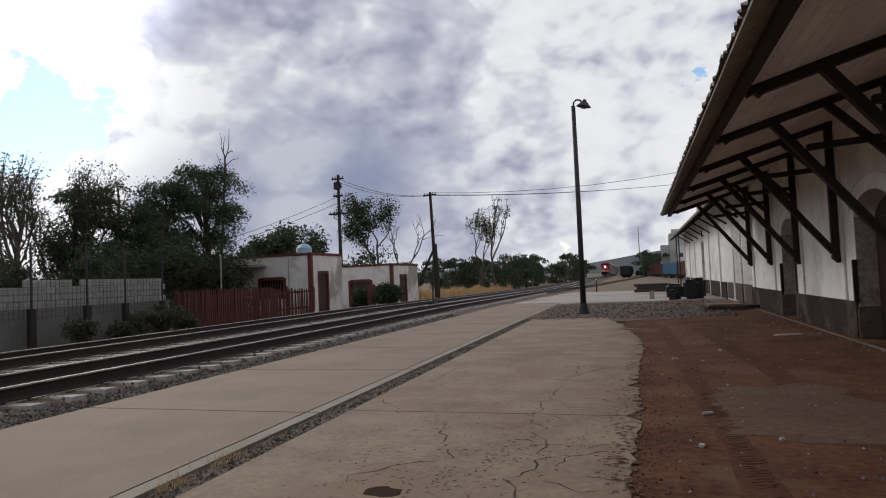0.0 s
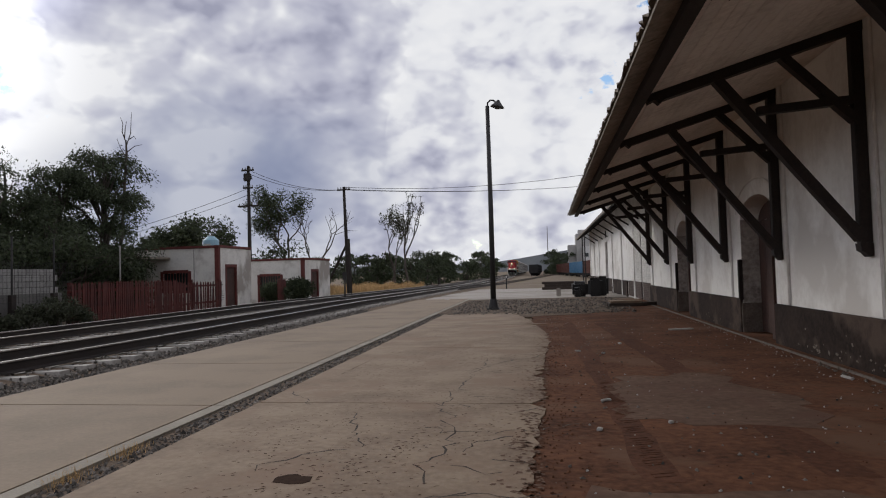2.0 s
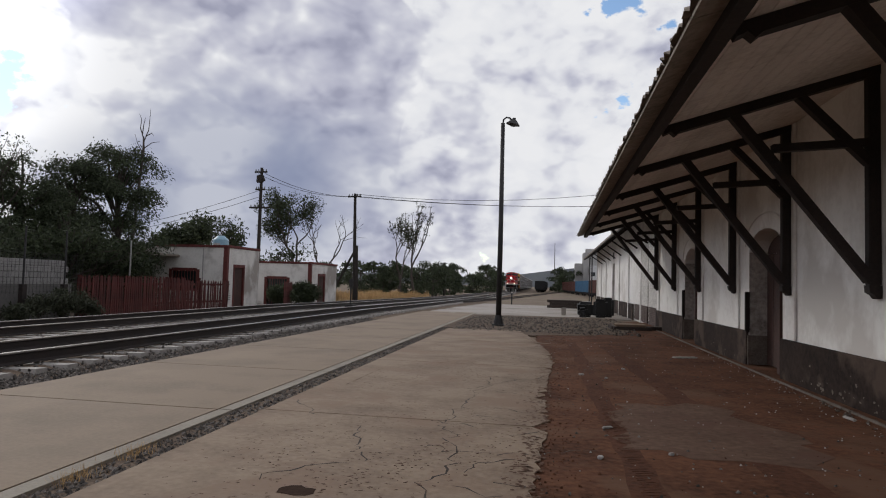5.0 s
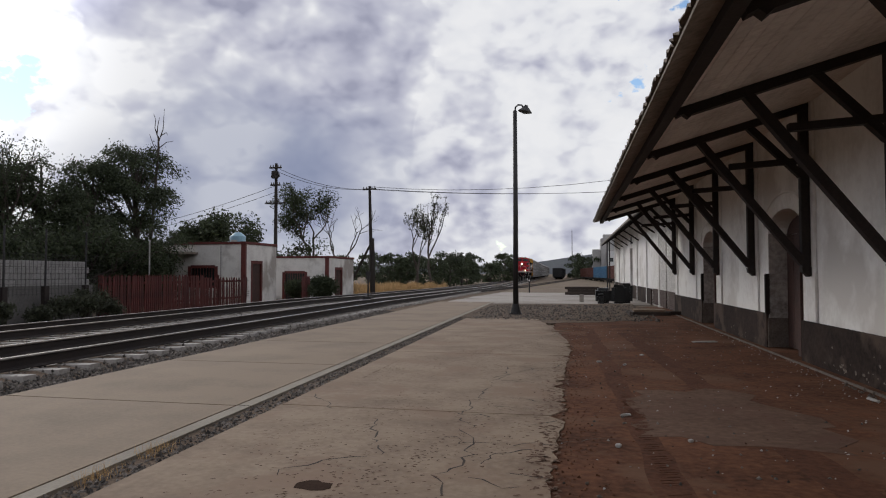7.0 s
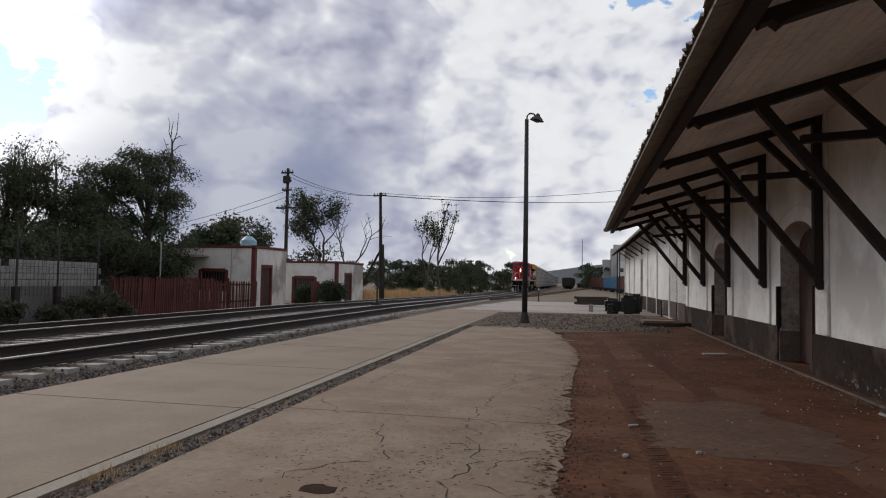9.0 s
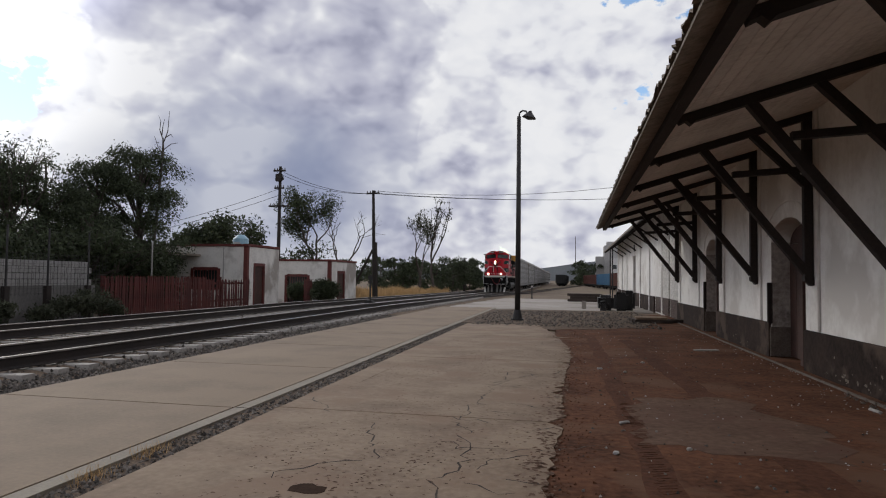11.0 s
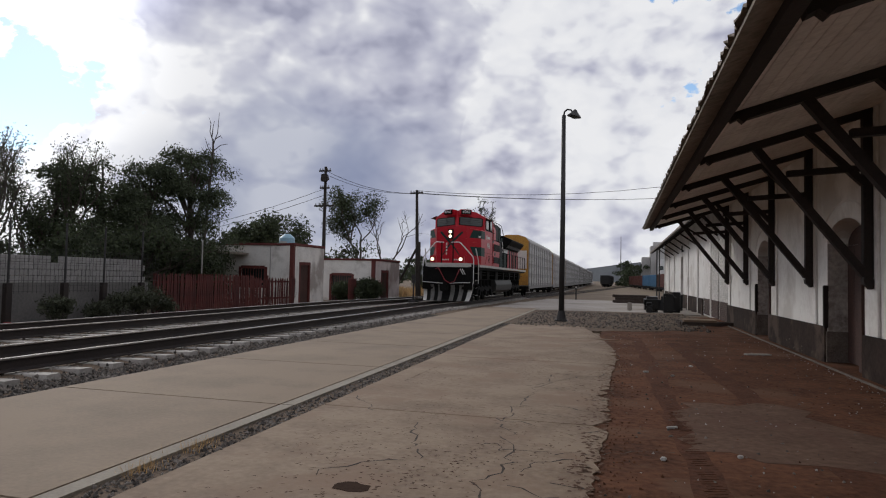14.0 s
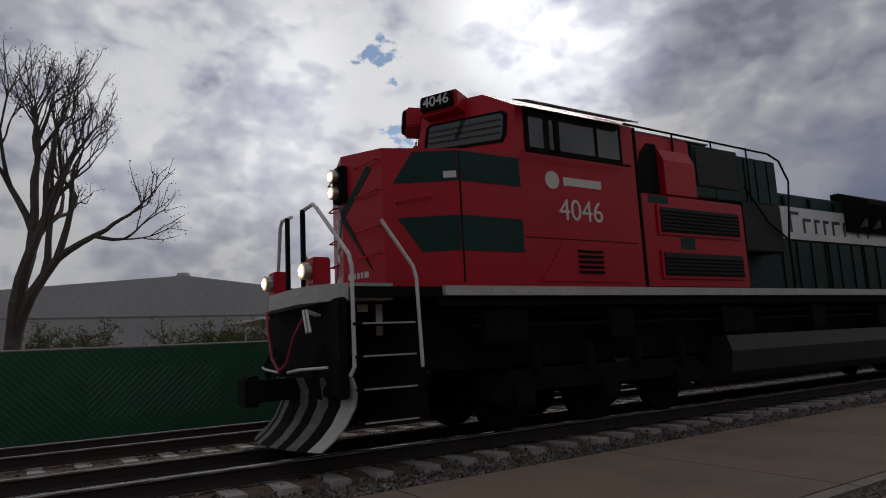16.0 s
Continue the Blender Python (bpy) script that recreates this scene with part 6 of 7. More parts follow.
    # beyond the straw bank
    build_tree(-20.6, 82, 10.8, "thin open tree beside the track", 41, M_LEAF2, per=22, cloud=0.65, size=0.12, depth=4, spread=0.5, up=0.35)
    build_tree(-18.4, 82, 12.6, "slender tree with a tufted top", 42, M_LEAF2, per=18, cloud=0.5, size=0.12, depth=3, spread=0.35, up=0.5)
    rng = random.Random(7)
    for x, y, h in ((-23, 66, 4.0), (-26, 69, 4.6), (-29, 72, 4.4), (-18.5, 92, 6.0), (-17, 97, 7.2), (-17.5, 104, 6.2), (-17, 110, 6.5), (-17.5, 118, 6.0), (-18, 126, 6.6), (-19, 134, 5.4), (-26, 90, 5.0), (-30, 96, 5.5), (-16.5, 150, 6.0), (-15.5, 175, 8.2), (-16.5, 190, 9.5), (-18, 200, 9.0), (-36, 110, 6.5), (-42, 100, 6.0), (-33, 80, 4.6), (-38, 84, 5.0), (-46, 90, 5.4), (-23, 100, 5.4), (-28, 106, 5.6), (-24, 118, 6.0), (-22, 86, 4.4), (-31, 118, 6.2), (-52, 108, 6.5), (-14.5, 205, 8.0), (1.5, 245, 10.0), (3.5, 252, 9.5), (-1.2, 262, 10)):
        build_layered_tree(x + (veer(y) if -25 < x < -10 else 0), y, h * rng.uniform(0.75, 1.05), h * rng.uniform(0.8, 1.25), "dark rounded scrub tree along the line", int(y * 3 + h * 10), M_LEAF, pads=30, per=110, pad=0.17 * h, size=0.07 + 0.0009 * y, low=0.35, trunk=0.12)
    # scrub behind the green fence and the wall
    for x, y, h, leaf in ((-19.8, 8.4, 2.9, M_LEAF3), (-20.3, 10.2, 3.6, M_LEAF2), (-20.0, 12.0, 3.9, M_LEAF3), (-20.6, 13.6, 3.9, M_LEAF3), (-21.5, 6.6, 2.9, M_LEAF), (-22.6, 9.2, 3.0, M_LEAF), (-19.0, 14.8, 3.3, M_LEAF2), (-20.6, 16.0, 3.8, M_LEAF2)):
        build_tree(x, y, h, "ragged yellow-green scrub behind the fence", int(abs(x) * 31 + y * 7), leaf, per=50, cloud=0.36, size=0.045, depth=3, spread=0.9, stems=3, category="bush", up=0.25, clear=0.0)
    for x, y, h in ((-24.8, -0.6, 3.2), (-26.0, 0.8, 3.3), (-26.8, 2.2, 2.6), (-23.6, 5.6, 3.1), (-24.0, 7.2, 3.1)):
        build_tree(x, y, h, "low green scrub behind the fence", int(abs(x) * 17 + y * 5 + 90), M_LEAF3, per=50, cloud=0.36, size=0.045, depth=3, spread=1.0, stems=3, category="bush", clear=0.0)
    build_tree(-23.4, -0.7, 12.6, "tall nearly bare tree with fine dark twigs", 53, M_BARK, per=5, cloud=0.28, size=0.035, depth=6, spread=0.8, trunk=0.36, up=0.2, lean=(0.0, 0.05), fork=0.45, width=0.72)
    # weeds before the wall, shrubs by the houses
    for x, y, h in ((-15.45, 14.9, 0.9), (-15.6, 17.6, 1.0), (-15.7, 18.7, 1.15), (-15.9, 19.5, 0.9), (-17.0, 20.2, 1.3), (-17.8, 20.6, 1.7), (-17.5, 19.4, 1.5), (-15.6, 16.6, 0.7)):
        build_tree(x, y, h, "dry dark weeds at the foot of the wall", int(abs(x * 100) + y * 10), M_LEAF2, per=30, cloud=0.22, size=0.05, depth=2, spread=0.9, stems=4, category="bush", trunk=0.03)
    build_tree(-15.5, 38.3, 1.6, "dark clipped shrub by the small house", 61, M_LEAF, per=240, cloud=0.55, size=0.06, depth=2, spread=1.3, stems=5, category="bush", trunk=0.05)
    build_tree(-16.3, 36.2, 1.4, "dark shrub between the houses", 62, M_LEAF, per=160, cloud=0.45, size=0.06, depth=2, spread=1.2, stems=4, category="bush", trunk=0.05)
    # straw bank beyond the houses
    r = np.random.default_rng(9)
    n = 42000
    y = 42.5 + 45 * r.random(n) ** 1.2
    x = -15.6 - r.random(n) ** 1.5 * 7 - np.abs(r.normal(0, 0.5, n)) + np.array([veer(v) for v in y])
    fall = np.array([dip(v) for v in y])
    keep = np.sin(x * 1.3) + np.sin(y * 0.7) + np.sin(x * 0.5 + y * 0.31) > -0.9
    x, y, fall = x[keep], y[keep], fall[keep]
    n = len(x)
    a, h = r.uniform(0, 6.28, n), r.uniform(0.2, 0.75, n) * (0.95 + 0.6 * np.sin(y * 0.9 + x * 1.7) * np.sin(x * 1.1 - y * 0.23))
    lean = r.uniform(0.05, 0.35, n)
    w = 0.022
    p0 = np.stack([x - np.sin(a) * w, y + np.cos(a) * w, fall - 0.08], -1)
    p1 = np.stack([x + np.sin(a) * w, y - np.cos(a) * w, fall - 0.08], -1)
    p2 = np.stack([x + np.cos(a) * lean, y + np.sin(a) * lean, fall + np.abs(h)], -1)
    v = np.stack([p0, p1, p2], 1).reshape(-1, 3)
    tagged(part("dry_grass", from_arrays("dry_grass", v, np.arange(3 * n).reshape(-1, 3), M_STRAW), None), "tall straw-coloured grass on the bank", "grass", kind="stuff")


# ---- lamp post, poles and wires ----
def build_lamp_post():
    post = tagged(empty("lamp_post", pose(-2.28, 24.4, -0.05)), "tall dark steel lamp post with a gooseneck shade", "street lamp")
    bm = bmesh.new()
    tube(bm, [(0, 0, 0.3), (0.01, 0, 3.9), (0, 0, 7.63)], 0.105, 12, 0.075)
    part("pole", bm, M_STEEL, post, "slim dark steel pole", smooth=True)
    bm = bmesh.new()
    prism(bm, [(-0.22, -0.22), (0.22, -0.22), (0.22, 0.22), (-0.22, 0.22)], 0.0, 0.10, "z")
    disc(bm, (0, 0, 0.26), 0.19, 0.34, "z", 12, 0.12)
    part("base", bm, M_STEEL, post, "flared cast base")
    bm = bmesh.new()
    tube(bm, [(0, 0, 7.58), (0.02, 0, 7.76), (0.12, 0, 7.85), (0.25, 0, 7.83), (0.34, 0, 7.72)], 0.032, 8)
    part("gooseneck", bm, M_STEEL, post)
    bm = bmesh.new()
    disc(bm, (0, 0, 0.0), 0.27, 0.16, "z", 18, 0.12)
    disc(bm, (0, 0, 0.12), 0.12, 0.12, "z", 14, 0.05)
    shade = part("shade", bm, M_STEEL, post, "dark bell shade", pose(0.39, 0, 7.65, 0, 12, 0))
    bm = bmesh.new()
    disc(bm, (0, 0, -0.10), 0.10, 0.08, "z", 12, 0.12)
    part("bulb", bm, M_GLASS, shade)


def build_pole(x, y, h, arms, label, tilt=0.0, stub=False):
    pole = tagged(empty("utility_pole", pose(x, y, -0.1 + dip(y), 0, tilt, 0)), label, "utility pole", "utility poles")
    bm = bmesh.new()
    tube(bm, [(0, 0, 0), (0, 0, h)], 0.17, 10, 0.11)
    part("pole", bm, M_POLE, pole)
    for z, w in arms:
        part("crossarm", boxes((-w, w, -0.16, -0.05, h - z - 0.06, h - z + 0.06)), M_POLE, pole)
        for k in (-0.85, -0.4, 0.4, 0.85):
            bm = bmesh.new()
            disc(bm, (k * w, -0.10, h - z + 0.14), 0.05, 0.16, "z", 8, 0.03)
            part("insulator", bm, M_RACKDARK, pole)
    if stub:
        bm = bmesh.new()
        tube(bm, [(-2.4, 0.2, 0), (-0.1, 0, 4.0)], 0.10, 8)
        part("prop", bm, M_POLE, pole, "slanting timber prop")
        bm = bmesh.new()
        tube(bm, [(0.2, -0.1, 0), (0.2, -0.1, 4.6)], 0.13, 8)
        part("stub_post", bm, M_POLE, pole, "short stub post strapped to the pole")
    else:
        bm = bmesh.new()
        box(bm, -0.28, 0.28, -0.3, -0.1, h - 1.2, h - 0.6, 0.05)
        part("fuse_box", bm, M_POLE, pole)


def wire(name, a, b, sag, r=0.018):
    bm = bmesh.new()
    a, b = Vector(a), Vector(b)
    tube(bm, [a.lerp(b, k / 14) - Vector((0, 0, sag * 4 * (k / 14) * (1 - k / 14))) for k in range(15)], r, 5)
    tagged(part(name, bm, M_WIRE), "thin dark overhead cable between poles", "cable", "overhead cables")


def build_wires():
    build_lamp_post()
    build_pole(-22.9, 47.0, 10.25, ((0.35, 0.5), (1.0, 0.35), (1.7, 0.4), (3.1, 0.85)), "dark wooden utility pole with several crossarms")
    build_pole(-16.4, 51.0, 8.85, ((0.25, 0.55),), "dark wooden pole with a prop and stub post", -1.5, True)
    build_pole(-19.2, 108, 5.6, ((0.2, 0.5),), "small wooden pole by the scrub")
    top1, top2 = (-22.9, 47.0, 9.57), (-16.6, 51.0, 8.35)
    for dx in (-0.3, 0.3):
        wire("cable", (top1[0] + dx, top1[1], top1[2]), (top2[0] + dx, top2[1], top2[2]), 0.5)
        wire("cable", (top2[0] + dx, top2[1], top2[2]), (30 + dx, 68, 12.5), 1.6)
    wire("cable", (top2[0], top2[1], top2[2] + 0.2), (28, 55, 15.0), 2.6)
    wire("cable", (-22.9, 47.0, 8.3), (-40, 38, 3.0), 0.8)
    wire("cable", (-22.9, 47.0, 7.8), (-40, 37, 2.6), 0.8)


# ---- across the tracks ----
def build_house(x0, y0, length, deep, high, label, door_y, window, back_high):
    """A flat-roofed hut: the long face looks at the track, the gable end down the line."""
    house = tagged(empty("house", pose(x0, y0, -0.06 + 2 * dip(y0))), label, "house", "huts across the tracks")
    t = 0.22
    d0, d1, dh = door_y
    for a, b in ((0, d0), (d1, length)):
        part("wall", boxes((-t, 0, a, b, 0, high)), M_HOUSE, house)
    part("wall", boxes((-t, 0, d0, d1, dh, high)), M_HOUSE, house)
    w0, w1, z0, z1 = window
    part("wall", boxes((-w0, -t - 0.001, 0, t, 0, high)), M_HOUSE, house)
    part("wall", boxes((-deep, -w1, 0, t, 0, back_high)), M_HOUSE, house)
    part("wall", boxes((-w1 + 0.001, -w0 - 0.001, 0, t, 0, z0)), M_HOUSE, house)
    part("wall", boxes((-w1 + 0.001, -w0 - 0.001, 0, t, z1, high)), M_HOUSE, house)
    part("wall", boxes((-deep, -t - 0.001, length - t, length, 0, high)), M_HOUSE, house)
    part("wall", boxes((-deep, -deep + t, t + 0.001, length - t - 0.001, 0, back_high)), M_HOUSE, house)
    part("roof", boxes((-deep, -t, t, length - t, high - 0.25, high - 0.1)), M_RENDER, house)
    part("coping", boxes((-t - 0.03, 0.05, -0.05, length + 0.05, high + 0.001, high + 0.14), bevel=0.015), M_REDTRIM, house, "dark red coping")
    part("coping", boxes((-deep, -t - 0.031, -0.05, t + 0.03, high + 0.001, high + 0.13), bevel=0.015), M_REDTRIM, house, "dark red coping")
    part("corner_stripe", boxes((-0.2, 0.012, -0.016, -0.004, 0, high), (0.004, 0.016, -0.012, 0.18, 0, high)), M_REDTRIM, house, "dark red painted corner")
    door = part("door", boxes((-0.12, -0.07, d0 + 0.06, d1 - 0.06, 0.02, dh - 0.06), bevel=0.01), M_DOOR, house, "dark red-brown plank door")
    part("door_frame", boxes((-0.1, 0.02, d0 - 0.08, d0 + 0.05, 0, dh + 0.1), (-0.1, 0.02, d1 - 0.05, d1 + 0.08, 0, dh + 0.1), (-0.1, 0.021, d0 + 0.05, d1 - 0.05, dh - 0.06, dh + 0.1)), M_REDTRIM, door)
    win = part("window", boxes((-w1 + 0.02, -w0 - 0.02, 0.1, 0.13, z0, z1)), M_GLASS, house, "dark window with red frame")
    fr = [(-w1 - 0.1, -w1 + 0.05, -0.03, 0.02, z0 - 0.1, z1 + 0.1), (-w0 - 0.05, -w0 + 0.1, -0.03, 0.02, z0 - 0.1, z1 + 0.1), (-w1 + 0.05, -w0 - 0.05, -0.03, 0.021, z1, z1 + 0.16), (-w1 + 0.05, -w0 - 0.05, -0.03, 0.021, z0 - 0.12, z0)]
    part("window_frame", boxes(*fr), M_REDTRIM, win)
    bars = bmesh.new()
    for k in range(9):
        box(bars, -w1 + 0.1 + k * (w1 - w0 - 0.2) / 8 - 0.012, -w1 + 0.1 + k * (w1 - w0 - 0.2) / 8 + 0.012, 0.03, 0.05, z0, z1)
    part("window_grille", bars, M_REDTRIM, win)
    return house


def build_huts():
    build_house(-16.75, 30.9, 3.6, 8.2, 3.08, "small white hut with dark red trim and coping", (0.75, 1.85, 2.15), (1.6, 3.1, 0.95, 1.85), 3.08)
    build_house(-15.55, 39.3, 4.8, 6.2, 2.68, "lower white hut with a dark red coping", (1.3, 2.5, 2.0), (1.5, 3.0, 0.0, 1.7), 2.68)
    # rough paint marks by the doorway of the near hut
    marks = bmesh.new()
    rm = random.Random(5)
    for k in range(9):
        z = 0.35 + 0.11 * k
        box(marks, -16.738, -16.734, 30.98 + rm.uniform(0, 0.1), 31.15 + rm.uniform(0, 0.22), z, z + 0.025)
    tagged(part("painted_marks", marks, M_STEEL), "unreadable dark paint marks on the hut wall", "graffiti")
    tank = tagged(empty("water_tank", pose(-18.3, 33.0, 2.9)), "small pale blue water tank on the hut roof", "water tank")
    bm = bmesh.new()
    disc(bm, (0, 0, 0.32), 0.42, 0.62, "z", 18)
    disc(bm, (0, 0, 0.74), 0.42, 0.22, "z", 18, 0.18)
    part("drum", bm, M_TANKBLUE, tank)
    part("tank_label", boxes((-0.2, 0.2, -0.43, -0.42, 0.22, 0.42)), M_LITTER, tank)
    # collapsed dark lean-to under the trees
    shed = tagged(empty("lean_to", pose(-20.6, 29.0, -0.06)), "dark ruined lean-to wall under the trees", "shed")
    part("wall", boxes((-4.6, 1.0, 0, 0.2, 0, 2.55)), M_RENDER, shed)
    part("roof_sheet", boxes((-4.8, 1.2, -0.5, 2.5, 2.56, 2.66)), M_ROOF, shed)
    # signal stand by the far rail
    stand = tagged(empty("switch_stand", pose(-11.9, 36.3, -0.02)), "black switch stand between the tracks", "switch stand")
    bm = bmesh.new()
    box(bm, -0.25, 0.25, -0.3, 0.3, 0, 0.18, 0.03)
    tube(bm, [(0, 0, 0.15), (0, 0, 1.35)], 0.05, 8)
    part("stand", bm, M_STEEL, stand)
    bm = bmesh.new()
    disc(bm, (0, 0, 1.5), 0.15, 0.03, "y", 14)
    box(bm, -0.12, 0.12, -0.06, 0.06, 1.18, 1.34, 0.02)
    part("target", bm, M_STEEL, stand)


def build_picket_fence():
    fence = tagged(empty("picket_fence", pose(-16.45, 20.3, -0.06, 0, 0, 0.3)), "faded dark red picket fence along the track", "fence")
    rng = random.Random(3)
    pale = bmesh.new()
    prism(pale, [(-0.045, 0), (0.045, 0), (0.045, 1.42), (0.0, 1.52), (-0.045, 1.42)], -0.012, 0.012, "x")
    me = mesh_of(pale, "picket", M_REDPAINT)
    y = 0.0
    while y < 10.4:
        part("picket", me, M_REDPAINT, fence, "", pose(0.03, y, rng.uniform(-0.05, 0.02) - (0.12 if y > 6.5 else 0), rng.uniform(-2.0, 2.0) * (2.2 if y > 7 else 1), 0, 0))
        y += 0.128 if y < 7 else 0.16
    for z in (0.35, 1.15):
        part("rail", boxes((-0.05, 0.012, -0.1, 10.4, z, z + 0.09)), M_REDPAINT, fence)
    for y in (0, 2.6, 5.2, 7.8, 10.3):
        part("post", boxes((-0.14, -0.051, y - 0.05, y + 0.05, 0, 1.5)), M_REDPAINT, fence)
    for y in (3.0, 8.4):
        bm = bmesh.new()
        tube(bm, [(-0.3, y, 0), (-0.3, y, 2.9)], 0.03, 6)
        tagged(part("thin_post", bm, M_GALV, None, m=fence.matrix_basis.copy()), "thin weathered steel post behind the fence", "post")
    gate = tagged(empty("picket_gate", pose(-15.4, 35.0, -0.06)), "dark red wooden gate between the huts", "gate")
    for k in range(9):
        part("picket", me, M_REDPAINT, gate, "", pose(0, k * 0.13, -0.1))
    part("rail", boxes((-0.05, -0.013, -0.05, 1.1, 0.4, 0.48), (-0.05, -0.013, -0.05, 1.1, 1.0, 1.08)), M_REDPAINT, gate)


def build_block_wall():
    wall = tagged(empty("block_wall", pose(-16.05, 11.3, -0.06, 0, 0, 3.0)), "low concrete block wall, rendered grey below", "wall", kind="structure")
    rng = random.Random(6)
    L = 8.6
    part("render", boxes((-0.16, 0.0, 0, L, 0, 1.18), bevel=0.01), M_RENDER, wall, "dark grey cement render")
    block = mesh_of(boxes((-0.15, -0.01, 0, 0.388, 0, 0.188), bevel=0.008), "block", M_BLOCK)
    gap = {2.4, 4.4}
    for row in range(4):
        for k in range(21):
            y = 0.02 + k * 0.4 + (0.2 if row % 2 else 0)
            if y + 0.4 > L or (row == 3 and (abs(y - 2.0) < 0.35 or abs(y - 4.2) < 0.3 or (y > 8.0))):
                continue
            part("block", block, M_BLOCK, wall, "", pose(rng.uniform(-0.004, 0.004), y, 1.185 + row * 0.198))
    mesh_fence = tagged(empty("mesh_fence", pose(-15.75, 11.25, -0.06, 0, 0, 3.0)), "square steel mesh on dark posts before the block wall", "fence")
    for y in (0.35, 2.55, 4.5, 6.1, 7.9):
        bm = bmesh.new()
        tube(bm, [(0, y, 0), (0, y, 2.95)], 0.028, 6)
        p = part("post", bm, M_STEEL, mesh_fence)
        part("post_foot", boxes((-0.07, 0.07, y - 0.1, y + 0.1, 0, 1.18), bevel=0.01), M_TIMBER, p, "dark stained concrete foot")
    grid = bmesh.new()
    for k in range(59):
        beam(grid, (0.03, 0.02 + k * 0.15, 0.9), (0.03, 0.02 + k * 0.15, 2.15), 0.006, 0.006, (0, 1, 0))
    for k in range(9):
        beam(grid, (0.034, 0.0, 0.95 + k * 0.15), (0.034, 8.75, 0.95 + k * 0.15), 0.006, 0.006)
    part("mesh_panel", grid, M_STEEL, mesh_fence, "rusty square wire mesh")["kind"] = "stuff"
    bag = bmesh.new()
    disc(bag, (0, 0, 0.09), 0.16, 0.18, "z", 10, 0.08)
    tagged(part("litter", bag, M_HOSE, None, m=pose(-15.5, 13.5, -0.07)), "crumpled red plastic rubbish by the wall", "litter")


def build_green_fence():
    fence = tagged(empty("green_fence", pose(-16.3, -14.0, -0.06, 0, 0, 0.2)), "chain-link fence filled with dark green slats", "fence")
    L, H = 23.0, 1.98
    for k in range(11):
        y = k * 2.3
        bm = bmesh.new()
        tube(bm, [(-0.06, y, 0), (-0.06, y, H + 0.2)], 0.028, 8)
        part("post", bm, M_GALV, fence)
    bm = bmesh.new()
    tube(bm, [(0, 0, H), (0, L, H)], 0.022, 8)
    part("top_rail", bm, M_GALV, fence, "galvanised top rail")
    part("backing", boxes((-0.022, -0.016, 0, L, 0.02, H - 0.03)), M_GREEN, fence, "dark green screen")
    link = bmesh.new()
    # diagonal wires and slats where they show singly
    for k in range(int(L / 0.075) + 30):
        y = k * 0.075 - 1.95
        a, b = max(0.0, -y), min(H - 0.05, L - y)
        if b > a:
            beam(link, (-0.006, y + a, a + 0.02), (-0.006, y + b, b + 0.02), 0.012, 0.030, (1, 0, 0))
    part("slat_weave", link, M_GREEN, fence, "woven diagonal green slats")["kind"] = "stuff"
    wires = bmesh.new()
    for k in range(int(L / 0.15) + 14):
        y = k * 0.15 + 0.0
        a, b = 0.0, min(H - 0.05, y)
        beam(wires, (0.006, y - a, a + 0.02), (0.006, y - b, b + 0.02), 0.004, 0.004, (1, 0, 0))
    # bays of loose slats in a paler green
    loose = bmesh.new()
    for y0, y1, z0, z1 in ((15.0, 17.8, 0.45, 1.55), (20.6, 22.9, 0.2, 1.9)):
        for k in range(int((y1 - y0 + z1 - z0) / 0.15)):
            y = y0 - (z1 - z0) + k * 0.15
            a, b = max(0.0, y0 - y), min(z1 - z0, y1 - y)
            if b > a + 0.05:
                beam(loose, (0.012, y + a, z0 + a), (0.012, y + b, z0 + b), 0.008, 0.014, (1, 0, 0))
    part("loose_slats", loose, M_SLAT, fence, "paler loose slats")["kind"] = "stuff"
    part("wire_mesh", wires, M_GALV, fence, "galvanised diagonal wire")["kind"] = "stuff"
    gate = tagged(empty("green_gate", pose(-16.25, 9.15, -0.06, 0, 0, 2.0)), "tall steel-framed gate with a green screen below", "gate")
    bm = bmesh.new()
    for y in (0.0, 2.0):
        tube(bm, [(0, y, 0), (0, y, 2.65)], 0.03, 8)
    tube(bm, [(0, 0, 2.65), (0, 2.0, 2.65)], 0.03, 8)
    part("frame_tube", bm, M_GALV, gate, "galvanised tube frame")
    part("screen", boxes((-0.02, -0.012, 0.04, 1.96, 0.05, 1.9)), M_GREEN, gate, "dark green screen")
    bm = bmesh.new()
    tube(bm, [(-0.02, 0.03, 1.0), (-0.02, 1.97, 1.0)], 0.02, 6)
    part("mid_rail", bm, M_GREEN, gate)
    end = boxes((-16.5, -16.1, 11.16, 11.28, -0.06, 1.9))
    tagged(part("gate_pier", end, M_RENDER), "grey cement pier beside the gate", "pier", kind="structure")
    # white sheet roof that shows over the fence
    low = tagged(empty("low_shed", pose(-30.0, 9.5, -0.06)), "low shed with a pale sheet roof behind the fence", "shed")
    bm = bmesh.new()
    prism(bm, [(-2, 3.05), (5.5, 2.35), (5.5, 2.45), (-2, 3.15)], 0, 4.4, "x")
    part("roof_sheet", bm, M_LWHITE, low)
    part("wall", boxes((0, 4.4, -1.8, 5.3, 0, 2.34)), M_RENDER, low)


